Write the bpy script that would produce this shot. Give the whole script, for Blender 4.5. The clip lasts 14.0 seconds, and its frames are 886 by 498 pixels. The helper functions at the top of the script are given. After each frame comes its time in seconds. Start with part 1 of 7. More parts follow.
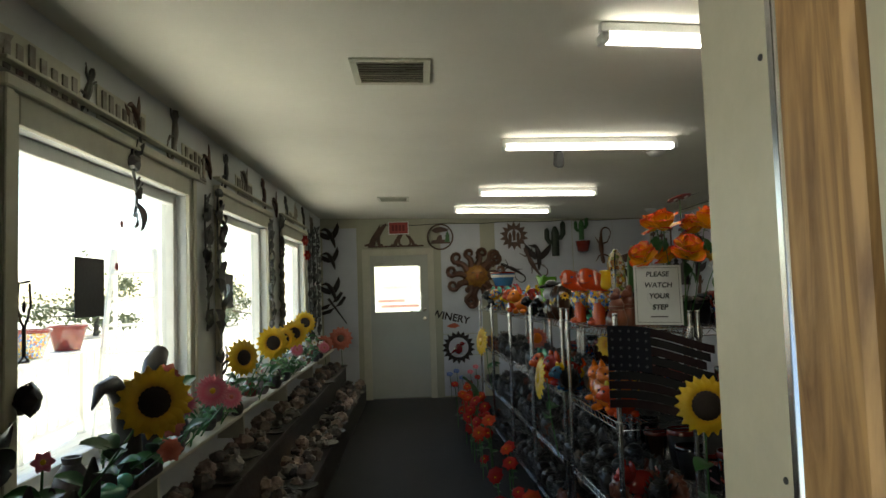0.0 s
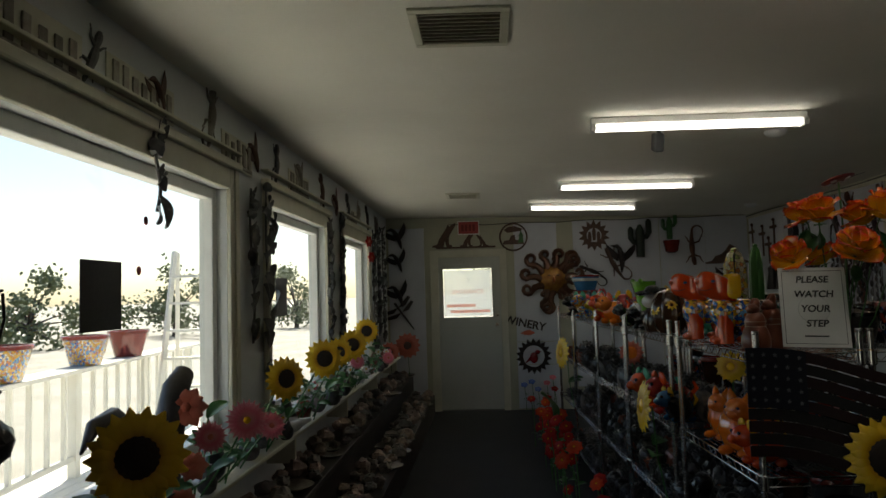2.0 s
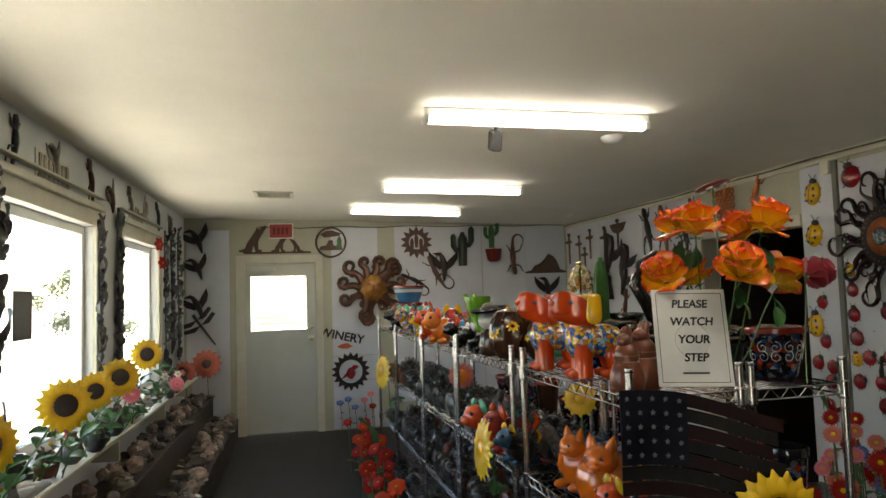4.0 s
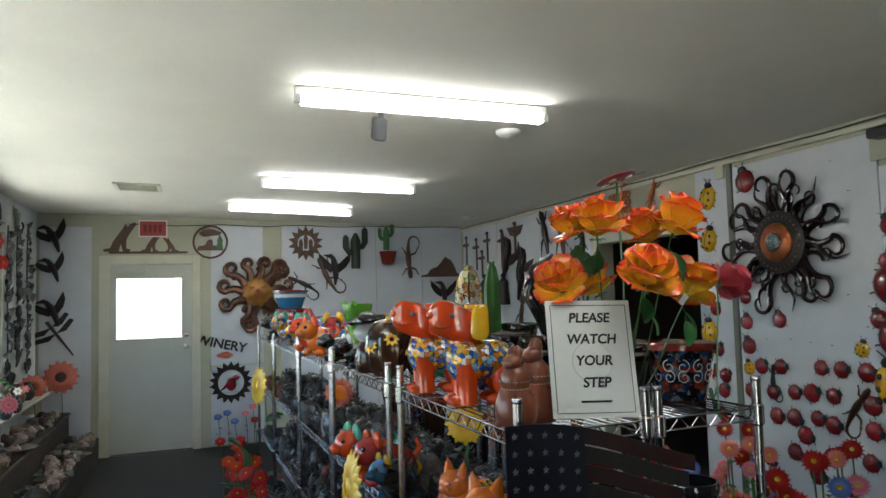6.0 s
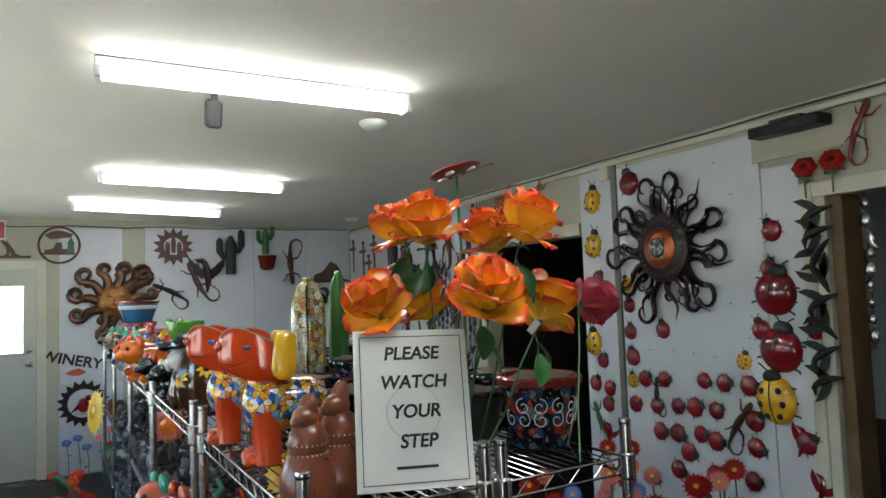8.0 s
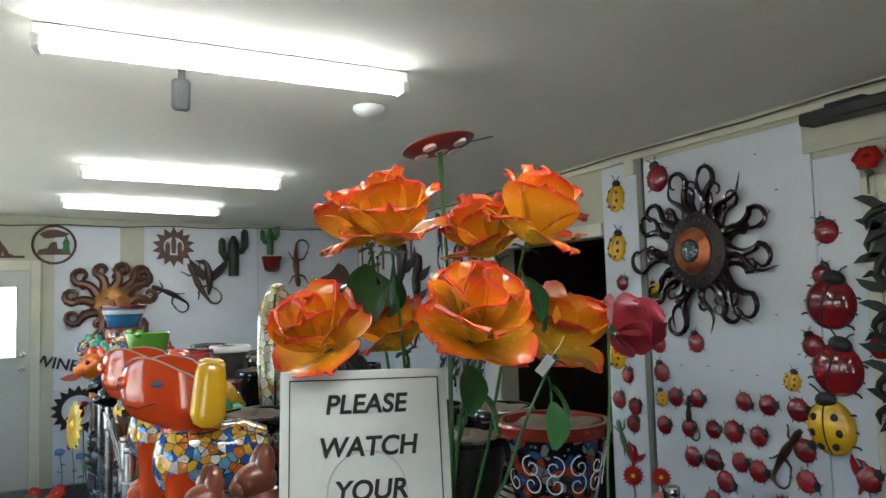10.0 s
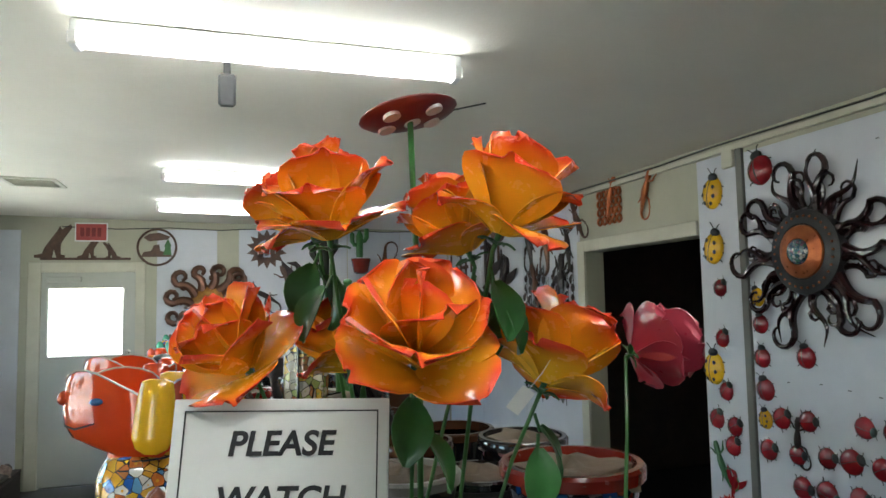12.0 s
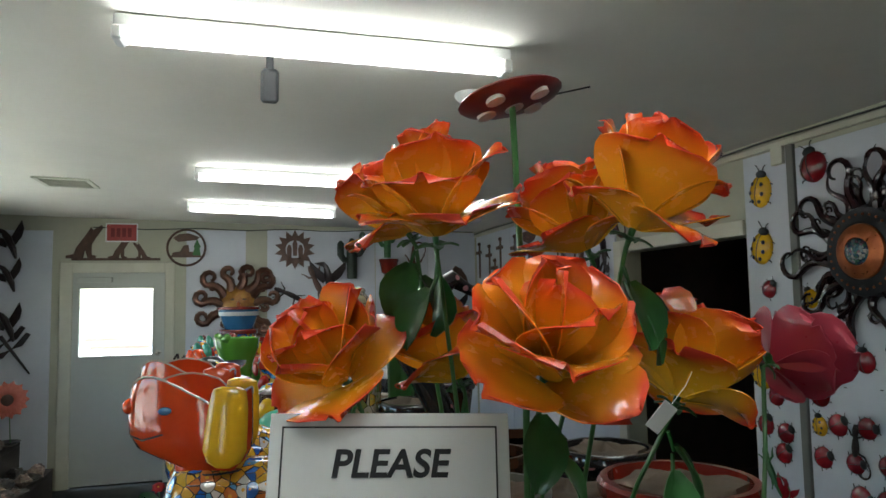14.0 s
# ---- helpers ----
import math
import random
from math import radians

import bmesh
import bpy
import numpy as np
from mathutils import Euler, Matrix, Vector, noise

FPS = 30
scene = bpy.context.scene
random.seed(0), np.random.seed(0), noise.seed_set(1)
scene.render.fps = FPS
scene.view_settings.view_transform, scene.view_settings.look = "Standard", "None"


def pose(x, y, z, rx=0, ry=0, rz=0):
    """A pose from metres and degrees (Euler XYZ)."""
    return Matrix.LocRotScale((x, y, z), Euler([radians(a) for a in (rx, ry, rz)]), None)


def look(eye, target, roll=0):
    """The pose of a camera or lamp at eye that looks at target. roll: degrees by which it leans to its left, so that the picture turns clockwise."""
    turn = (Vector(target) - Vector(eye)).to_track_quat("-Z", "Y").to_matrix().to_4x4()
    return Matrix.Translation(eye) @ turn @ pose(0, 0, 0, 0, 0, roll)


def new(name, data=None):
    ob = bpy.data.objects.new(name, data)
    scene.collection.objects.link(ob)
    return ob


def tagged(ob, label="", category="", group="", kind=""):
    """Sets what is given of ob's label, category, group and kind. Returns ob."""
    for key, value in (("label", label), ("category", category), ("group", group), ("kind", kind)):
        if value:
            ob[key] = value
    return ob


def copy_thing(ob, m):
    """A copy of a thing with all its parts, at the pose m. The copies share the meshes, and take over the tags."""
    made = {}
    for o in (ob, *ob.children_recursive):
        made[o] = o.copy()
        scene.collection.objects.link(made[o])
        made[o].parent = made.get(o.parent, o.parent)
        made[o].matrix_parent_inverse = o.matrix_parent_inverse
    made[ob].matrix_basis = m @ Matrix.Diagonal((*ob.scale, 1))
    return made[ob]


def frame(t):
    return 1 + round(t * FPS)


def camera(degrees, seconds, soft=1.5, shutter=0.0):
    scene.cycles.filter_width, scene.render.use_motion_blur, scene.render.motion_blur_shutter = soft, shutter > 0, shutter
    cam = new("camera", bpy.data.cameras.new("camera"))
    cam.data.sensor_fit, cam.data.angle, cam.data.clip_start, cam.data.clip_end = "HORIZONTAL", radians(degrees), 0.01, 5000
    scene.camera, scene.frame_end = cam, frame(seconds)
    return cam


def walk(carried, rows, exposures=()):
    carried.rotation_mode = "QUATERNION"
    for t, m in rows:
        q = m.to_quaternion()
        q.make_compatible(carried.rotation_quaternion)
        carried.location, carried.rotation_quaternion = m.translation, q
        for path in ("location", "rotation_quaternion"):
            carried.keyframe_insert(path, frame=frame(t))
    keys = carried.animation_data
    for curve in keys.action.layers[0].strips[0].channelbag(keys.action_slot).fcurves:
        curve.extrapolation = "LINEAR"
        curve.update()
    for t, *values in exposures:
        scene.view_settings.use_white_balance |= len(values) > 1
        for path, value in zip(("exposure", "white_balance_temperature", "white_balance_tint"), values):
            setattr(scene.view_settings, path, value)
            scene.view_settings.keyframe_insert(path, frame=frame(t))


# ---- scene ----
cam = camera(66.5, 14.0)
PATH = [
    (0, (0.685, 0.016, 1.574), (0.765, 2.011, 1.694), -1.8),
    (0.5, (0.684, 0.207, 1.587), (0.559, 2.2, 1.708), -1.9),
    (1, (0.705, 0.375, 1.593), (0.497, 2.36, 1.718), -1.9),
    (1.5, (0.681, 0.522, 1.586), (0.468, 2.506, 1.717), -1.6),
    (2, (0.66, 0.673, 1.604), (0.535, 2.665, 1.736), -1.7),
    (2.5, (0.665, 0.817, 1.585), (0.877, 2.802, 1.708), -1.7),
    (3, (0.658, 1.021, 1.608), (0.998, 2.988, 1.729), -2.0),
    (3.5, (0.702, 1.209, 1.638), (1.053, 3.175, 1.758), -2.0),
    (4, (0.696, 1.344, 1.67), (1.103, 3.297, 1.8), -1.7),
    (4.2, (0.671, 1.397, 1.687), (1.178, 3.328, 1.815), -1.6),
    (6.3, (0.93, 1.769, 1.687), (1.616, 3.644, 1.817), -1.6),
    (6.5, (0.936, 1.817, 1.697), (1.633, 3.687, 1.826), -1.7),
    (7, (0.981, 1.962, 1.693), (1.867, 3.751, 1.815), -1.7),
    (7.5, (1.117, 2.022, 1.7), (2.08, 3.771, 1.83), -2.0),
    (8, (1.281, 2.017, 1.727), (2.218, 3.779, 1.856), -2.0),
    (8.2, (1.323, 2.025, 1.727), (2.244, 3.796, 1.858), -1.8),
    (10.3, (1.610, 2.415, 1.756), (2.484, 4.209, 1.891), -1.6),
    (10.5, (1.680, 2.452, 1.742), (2.474, 4.281, 1.888), -1.5),
    (11, (1.745, 2.455, 1.728), (2.357, 4.353, 1.88), -1.2),
    (11.5, (1.777, 2.466, 1.736), (2.379, 4.368, 1.882), -1.2),
    (12, (1.774, 2.472, 1.756), (2.374, 4.374, 1.906), -1.1),
    (12.5, (1.752, 2.507, 1.822), (2.329, 4.417, 1.963), -1.2),
    (13, (1.772, 2.561, 1.865), (2.292, 4.486, 2.013), -1.0),
    (13.5, (1.743, 2.581, 1.849), (2.255, 4.508, 2.0), -1.0),
    (14, (1.704, 2.572, 1.76), (2.248, 4.491, 1.913), -1.0),
]
EXPOSURES = ((0.0, 2.32, 7100, 4), (0.5, 2.32, 7000, 4), (1.2, 1.77, 6800, 6), (2.3, 1.22, 7150, 9), (3.0, 2.57, 7450, 12), (4.2, 3.29, 7250, 11), (6.3, 3.62, 6000, 6), (8.2, 3.77, 6000, 6), (10.3, 3.87, 5900, 5), (12.0, 3.87, 6000, 6), (13.0, 3.37, 5900, 5), (14.0, 3.17, 5900, 5))
walk(cam, [(t, look(eye, target, roll)) for t, eye, target, roll in PATH], EXPOSURES)

# ---------------------------------------------------------------- light
world = bpy.data.worlds.new("sky")
scene.world = world
world.use_nodes = True
wn = world.node_tree.nodes
sky = wn.new("ShaderNodeTexSky")
sky.sky_type = "NISHITA"
sky.sun_disc = False
SUN_EL, SUN_AZ = radians(55), radians(-20)
sky.sun_elevation, sky.sun_rotation = SUN_EL, SUN_AZ
world.node_tree.links.new(sky.outputs[0], wn["Background"].inputs[0])
wn["Background"].inputs[1].default_value = 0.09
sun_data = bpy.data.lights.new("sun", "SUN")
sun_data.energy, sun_data.angle, sun_data.color = 5.0, radians(0.5), (1.0, 0.94, 0.86)
sun = new("sun", sun_data)
sun_way = Vector((math.sin(SUN_AZ) * math.cos(SUN_EL), math.cos(SUN_AZ) * math.cos(SUN_EL), math.sin(SUN_EL)))
sun.matrix_world = look(sun_way * 30, (0, 0, 0))
TUBE_GLOW = 2.0


# ---------------------------------------------------------------- materials
def mat(name, col, rough=0.6, metal=0.0, col2=None, scale=6.0, bump=0.0, fine=60.0, coat=0.0, vary=0.0, spec=0.5):
    """Principled surface with broad mottling between two colours, fine relief and a little change from piece to piece."""
    m = bpy.data.materials.new(name)
    m.use_nodes = True
    nt = m.node_tree
    n, l = nt.nodes, nt.links
    p = n["Principled BSDF"]
    p.inputs["Roughness"].default_value = rough
    p.inputs["Metallic"].default_value = metal
    p.inputs["Coat Weight"].default_value = coat
    p.inputs["Coat Roughness"].default_value = 0.08
    p.inputs["Specular IOR Level"].default_value = spec
    if col2 is None:
        col2 = tuple(c * 0.82 for c in col)
    tc = n.new("ShaderNodeTexCoord")
    big = n.new("ShaderNodeTexNoise")
    big.inputs["Scale"].default_value = scale
    big.inputs["Detail"].default_value = 6
    big.inputs["Roughness"].default_value = 0.65
    l.new(tc.outputs["Object"], big.inputs["Vector"])
    ramp = n.new("ShaderNodeValToRGB")
    ramp.color_ramp.elements[0].position, ramp.color_ramp.elements[1].position = 0.32, 0.68
    ramp.color_ramp.elements[0].color, ramp.color_ramp.elements[1].color = (*col2, 1), (*col, 1)
    l.new(big.outputs["Fac"], ramp.inputs[0])
    out = ramp.outputs[0]
    if vary:
        info = n.new("ShaderNodeObjectInfo")
        hs = n.new("ShaderNodeHueSaturation")
        mr = n.new("ShaderNodeMapRange")
        mr.inputs["To Min"].default_value, mr.inputs["To Max"].default_value = 1 - vary, 1 + vary
        l.new(info.outputs["Random"], mr.inputs["Value"])
        l.new(mr.outputs[0], hs.inputs["Value"])
        l.new(out, hs.inputs["Color"])
        out = hs.outputs[0]
    l.new(out, p.inputs["Base Color"])
    small = n.new("ShaderNodeTexNoise")
    small.inputs["Scale"].default_value = fine
    small.inputs["Detail"].default_value = 4
    l.new(tc.outputs["Object"], small.inputs["Vector"])
    rr = n.new("ShaderNodeMapRange")
    rr.inputs["To Min"].default_value, rr.inputs["To Max"].default_value = max(0.02, rough * 0.75), min(1, rough * 1.25)
    l.new(small.outputs["Fac"], rr.inputs["Value"])
    l.new(rr.outputs[0], p.inputs["Roughness"])
    if bump:
        b = n.new("ShaderNodeBump")
        b.inputs["Strength"].default_value = bump
        b.inputs["Distance"].default_value = 0.004
        l.new(small.outputs["Fac"], b.inputs["Height"])
        l.new(b.outputs[0], p.inputs["Normal"])
    return m


def mat_uv(name, stops, rough=0.3, coat=0.5, noise_amt=0.12, edge=0.0):
    """Enamel that runs through the stops along the v of each petal."""
    m = mat(name, (1, 1, 1), rough, coat=coat)
    nt = m.node_tree
    n, l = nt.nodes, nt.links
    uv = n.new("ShaderNodeUVMap")
    uv.uv_map = "run"
    sep = n.new("ShaderNodeSeparateXYZ")
    l.new(uv.outputs[0], sep.inputs[0])
    tex = n.new("ShaderNodeTexNoise")
    tex.inputs["Scale"].default_value = 14
    tc = n.new("ShaderNodeTexCoord")
    l.new(tc.outputs["Object"], tex.inputs["Vector"])
    ma = n.new("ShaderNodeMath")
    ma.operation = "MULTIPLY_ADD"
    ma.inputs[1].default_value = noise_amt * 4
    l.new(tex.outputs["Fac"], ma.inputs[0])
    rim = n.new("ShaderNodeMath")
    rim.operation = "SUBTRACT"
    rim.inputs[1].default_value = 0.5
    l.new(sep.outputs["X"], rim.inputs[0])
    sq = n.new("ShaderNodeMath")
    sq.operation = "MULTIPLY"
    l.new(rim.outputs[0], sq.inputs[0])
    l.new(rim.outputs[0], sq.inputs[1])
    ed = n.new("ShaderNodeMath")
    ed.operation = "MULTIPLY_ADD"
    ed.inputs[1].default_value = 4 * edge
    l.new(sq.outputs[0], ed.inputs[0])
    l.new(sep.outputs["Y"], ed.inputs[2])
    l.new(ed.outputs[0], ma.inputs[2])
    sub = n.new("ShaderNodeMath")
    sub.operation = "SUBTRACT"
    sub.inputs[1].default_value = noise_amt * 2
    l.new(ma.outputs[0], sub.inputs[0])
    r = n.new("ShaderNodeValToRGB")
    els = r.color_ramp.elements
    els[0].position, els[0].color = stops[0][0], (*stops[0][1], 1)
    els[1].position, els[1].color = stops[-1][0], (*stops[-1][1], 1)
    for pos, c in stops[1:-1]:
        els.new(pos).color = (*c, 1)
    l.new(sub.outputs[0], r.inputs[0])
    l.new(r.outputs[0], n["Principled BSDF"].inputs["Base Color"])
    return m


def mat_glow(name, col, power):
    m = bpy.data.materials.new(name)
    m.use_nodes = True
    p = m.node_tree.nodes["Principled BSDF"]
    p.inputs["Base Color"].default_value = (0.8, 0.8, 0.8, 1)
    p.inputs["Emission Color"].default_value = (*col, 1)
    p.inputs["Emission Strength"].default_value = power
    return m


def mat_glass(name, tint=(1, 1, 1)):
    m = bpy.data.materials.new(name)
    m.use_nodes = True
    nt = m.node_tree
    n, l = nt.nodes, nt.links
    n.remove(n["Principled BSDF"])
    tr, gl, mix = n.new("ShaderNodeBsdfTransparent"), n.new("ShaderNodeBsdfGlossy"), n.new("ShaderNodeMixShader")
    tr.inputs[0].default_value = (*tint, 1)
    gl.inputs["Roughness"].default_value = 0.02
    mix.inputs[0].default_value = 0.035
    l.new(tr.outputs[0], mix.inputs[1])
    l.new(gl.outputs[0], mix.inputs[2])
    l.new(mix.outputs[0], n["Material Output"].inputs[0])
    return m


def mat_pattern(name, base, cols, scale=9.0, rough=0.12):
    """Hand-painted glazed pottery: cells of flat colours with dark outlines."""
    m = mat(name, base, rough, coat=0.8)
    nt = m.node_tree
    n, l = nt.nodes, nt.links
    tc = n.new("ShaderNodeTexCoord")
    v = n.new("ShaderNodeTexVoronoi")
    v.inputs["Scale"].default_value = scale
    e = n.new("ShaderNodeTexVoronoi")
    e.feature = "DISTANCE_TO_EDGE"
    e.inputs["Scale"].default_value = scale
    l.new(tc.outputs["Object"], v.inputs["Vector"])
    l.new(tc.outputs["Object"], e.inputs["Vector"])
    sep = n.new("ShaderNodeSeparateColor")
    l.new(v.outputs["Color"], sep.inputs[0])
    r = n.new("ShaderNodeValToRGB")
    r.color_ramp.interpolation = "CONSTANT"
    els = r.color_ramp.elements
    els[0].color, els[0].position = (*cols[0], 1), 0
    els[1].color, els[1].position = (*cols[1], 1), 1 / len(cols)
    for i, c in enumerate(cols[2:]):
        els.new((i + 2) / len(cols)).color = (*c, 1)
    l.new(sep.outputs[0], r.inputs[0])
    ring = n.new("ShaderNodeMath")
    ring.operation = "LESS_THAN"
    ring.inputs[1].default_value = 0.16
    l.new(v.outputs["Distance"], ring.inputs[0])
    dot = n.new("ShaderNodeMix")
    dot.data_type = "RGBA"
    dot.inputs["B"].default_value = (*cols[-1], 1)
    l.new(ring.outputs[0], dot.inputs["Factor"])
    l.new(r.outputs[0], dot.inputs["A"])
    lt = n.new("ShaderNodeMath")
    lt.operation = "LESS_THAN"
    lt.inputs[1].default_value = 0.035
    l.new(e.outputs["Distance"], lt.inputs[0])
    mx = n.new("ShaderNodeMix")
    mx.data_type = "RGBA"
    mx.inputs["B"].default_value = (0.012, 0.012, 0.02, 1)
    l.new(lt.outputs[0], mx.inputs["Factor"])
    l.new(dot.outputs["Result"], mx.inputs["A"])
    l.new(mx.outputs["Result"], n["Principled BSDF"].inputs["Base Color"])
    return m


M_CEIL = mat("ceiling_paint", (0.82, 0.79, 0.71), 0.8, col2=(0.76, 0.73, 0.65), scale=1.2, bump=0.25, fine=90)
M_WALL = mat("sage_wall_paint", (0.46, 0.45, 0.34), 0.6, col2=(0.40, 0.39, 0.30), scale=1.6, bump=0.1, fine=50)
M_PANEL = mat("white_board", (0.60, 0.62, 0.67), 0.42, col2=(0.52, 0.54, 0.59), scale=1.8, bump=0.06, fine=30)
M_LEFT = mat("grey_board", (0.66, 0.68, 0.68), 0.55, col2=(0.56, 0.58, 0.58), scale=1.5, bump=0.1, fine=40)
M_FLOOR = mat("dark_mat", (0.016, 0.0155, 0.016), 0.9, col2=(0.009, 0.009, 0.0095), scale=3, bump=0.6, fine=220)
M_TRIM = mat("cream_trim", (0.60, 0.58, 0.47), 0.45, col2=(0.52, 0.50, 0.40), scale=4, bump=0.08, fine=40)
M_DOOR = mat("grey_door_paint", (0.50, 0.51, 0.46), 0.4, col2=(0.45, 0.46, 0.41), scale=1.5, bump=0.05, fine=30)
M_WHITE = mat("white_enamel", (0.78, 0.78, 0.76), 0.4, scale=5)
M_VINYL = mat("white_window_frame", (0.72, 0.72, 0.70), 0.45, col2=(0.64, 0.64, 0.62), scale=6)
M_CHROME = mat("chrome_wire", (0.62, 0.62, 0.64), 0.22, 1.0, col2=(0.5, 0.5, 0.52), scale=20)
M_BLACK = mat("black_plastic", (0.012, 0.012, 0.013), 0.45)
M_WOOD = mat("raw_pine", (0.20, 0.125, 0.06), 0.6, col2=(0.13, 0.075, 0.035), scale=5, bump=0.3, fine=35)
M_BRASS = mat("satin_metal", (0.62, 0.58, 0.5), 0.28, 1.0)
M_GLASS = mat_glass("window_glass", (0.93, 0.96, 0.96))
M_TUBE = mat_glow("fluorescent_glow", (1.0, 0.97, 0.91), TUBE_GLOW)
M_ROSE = mat_uv("rose_enamel", [(0.0, (0.93, 0.52, 0.025)), (0.52, (0.93, 0.46, 0.02)), (0.78, (0.90, 0.30, 0.015)), (0.95, (0.84, 0.12, 0.02)), (1.0, (0.78, 0.07, 0.025))], 0.26, 0.5, 0.06, 0.12)
M_PINKROSE = mat_uv("pink_rose_enamel", [(0.0, (0.26, 0.018, 0.035)), (1.0, (0.40, 0.045, 0.075))], 0.3)
M_STEM = mat("green_enamel", (0.05, 0.17, 0.035), 0.35, coat=0.4, col2=(0.035, 0.13, 0.03), scale=12)
M_LEAF = mat("leaf_green_enamel", (0.045, 0.17, 0.04), 0.38, coat=0.25, col2=(0.02, 0.085, 0.02), scale=9)
M_RED = mat("red_enamel", (0.29, 0.010, 0.015), 0.18, coat=0.8, col2=(0.18, 0.006, 0.011), scale=10, vary=0.25)
M_YEL = mat("yellow_enamel", (0.80, 0.48, 0.015), 0.2, coat=0.7, col2=(0.68, 0.36, 0.01), scale=10, vary=0.1)
M_ORANGE = mat("orange_glaze", (0.72, 0.085, 0.012), 0.12, coat=0.9, col2=(0.60, 0.05, 0.01), scale=6)
M_CLAY = mat("brown_clay", (0.21, 0.06, 0.03), 0.3, coat=0.4, col2=(0.18, 0.05, 0.025), scale=7, bump=0.1)
M_DARKMETAL = mat("dark_metal", (0.030, 0.019, 0.017), 0.3, 0.2, col2=(0.014, 0.008, 0.008), scale=12, bump=0.2)
M_BRONZE = mat("bronze_metal", (0.15, 0.07, 0.04), 0.33, 0.6, col2=(0.06, 0.028, 0.02), scale=9, bump=0.2)
M_COPPER = mat("copper_metal", (0.52, 0.17, 0.06), 0.3, 0.8, col2=(0.30, 0.08, 0.03), scale=14, bump=0.2)
M_RUST = mat("rusted_steel", (0.15, 0.085, 0.06), 0.6, 0.4, col2=(0.08, 0.05, 0.04), scale=14, bump=0.3)


# ---------------------------------------------------------------- building helpers
class B:
    """Collects geometry for one mesh."""

    def __init__(self, m=None):
        self.v, self.f, self.uv, self.mi = [], [], [], []
        self.m = m or Matrix()
        self.k = 0

    def add(self, vs, fs, uvs=None):
        o = len(self.v)
        self.v += [tuple(self.m @ Vector(p)) for p in vs]
        self.uv += list(uvs) if uvs else [(0.0, 0.0)] * len(vs)
        self.f += [tuple(o + i for i in f) for f in fs]
        self.mi += [self.k] * len(fs)
        return self

    def box(self, x0, x1, y0, y1, z0, z1, c=0.0):
        if x1 < x0: x0, x1 = x1, x0
        if y1 < y0: y0, y1 = y1, y0
        if z1 < z0: z0, z1 = z1, z0
        if not c:
            vs = [(x, y, z) for x in (x0, x1) for y in (y0, y1) for z in (z0, z1)]
            return self.add(vs, [(0, 1, 3, 2), (4, 6, 7, 5), (0, 4, 5, 1), (2, 3, 7, 6), (0, 2, 6, 4), (1, 5, 7, 3)])
        bm = bmesh.new()
        bmesh.ops.create_cube(bm, size=1, matrix=Matrix.LocRotScale(((x0 + x1) / 2, (y0 + y1) / 2, (z0 + z1) / 2), None, (x1 - x0, y1 - y0, z1 - z0)))
        bmesh.ops.bevel(bm, geom=bm.edges, offset=c, segments=1, affect="EDGES")
        bm.verts.index_update()
        self.add([v.co[:] for v in bm.verts], [[v.index for v in f.verts] for f in bm.faces])
        bm.free()
        return self

    def tube(self, pts, r, n=8, cap=True):
        pts = [Vector(p) for p in pts]
        rs = r if isinstance(r, (list, tuple)) else [r] * len(pts)
        vs, fs, up = [], [], Vector((0.31, 0.2, 0.93)).normalized()
        for i, p in enumerate(pts):
            d = (pts[min(i + 1, len(pts) - 1)] - pts[max(i - 1, 0)]).normalized()
            a = d.cross(up)
            a = a.normalized() if a.length > 1e-4 else Vector((1, 0, 0))
            b = d.cross(a)
            up = -b if i else up
            up = a.cross(d)
            vs += [tuple(p + rs[i] * (math.cos(2 * math.pi * j / n) * a + math.sin(2 * math.pi * j / n) * b)) for j in range(n)]
        for i in range(len(pts) - 1):
            fs += [(i * n + j, i * n + (j + 1) % n, (i + 1) * n + (j + 1) % n, (i + 1) * n + j) for j in range(n)]
        if cap:
            fs += [tuple(range(n))[::-1], tuple((len(pts) - 1) * n + j for j in range(n))]
        return self.add(vs, fs)

    def lathe(self, prof, n=20, c=(0, 0, 0), close=False):
        vs, fs = [], []
        for r, z in prof:
            vs += [(c[0] + r * math.cos(2 * math.pi * j / n), c[1] + r * math.sin(2 * math.pi * j / n), c[2] + z) for j in range(n)]
        for i in range(len(prof) - 1):
            fs += [(i * n + j, i * n + (j + 1) % n, (i + 1) * n + (j + 1) % n, (i + 1) * n + j) for j in range(n)]
        fs += [tuple(range(n))[::-1], tuple((len(prof) - 1) * n + j for j in range(n))]
        return self.add(vs, fs)

    def ball(self, c, r, n=14, k=9, bumps=0.0, seed=0):
        r = (r, r, r) if isinstance(r, (int, float)) else r
        vs, fs = [], []
        for i in range(k + 1):
            a = math.pi * i / k
            for j in range(n):
                b = 2 * math.pi * j / n
                d = Vector((math.sin(a) * math.cos(b), math.sin(a) * math.sin(b), math.cos(a)))
                q = 1 + bumps * noise.noise(d * 2.3 + Vector((seed, seed * 1.7, 0))) if bumps else 1
                vs.append((c[0] + r[0] * d.x * q, c[1] + r[1] * d.y * q, c[2] + r[2] * d.z * q))
        for i in range(k):
            fs += [(i * n + j, (i + 1) * n + j, (i + 1) * n + (j + 1) % n, i * n + (j + 1) % n) for j in range(n)]
        return self.add(vs, fs)

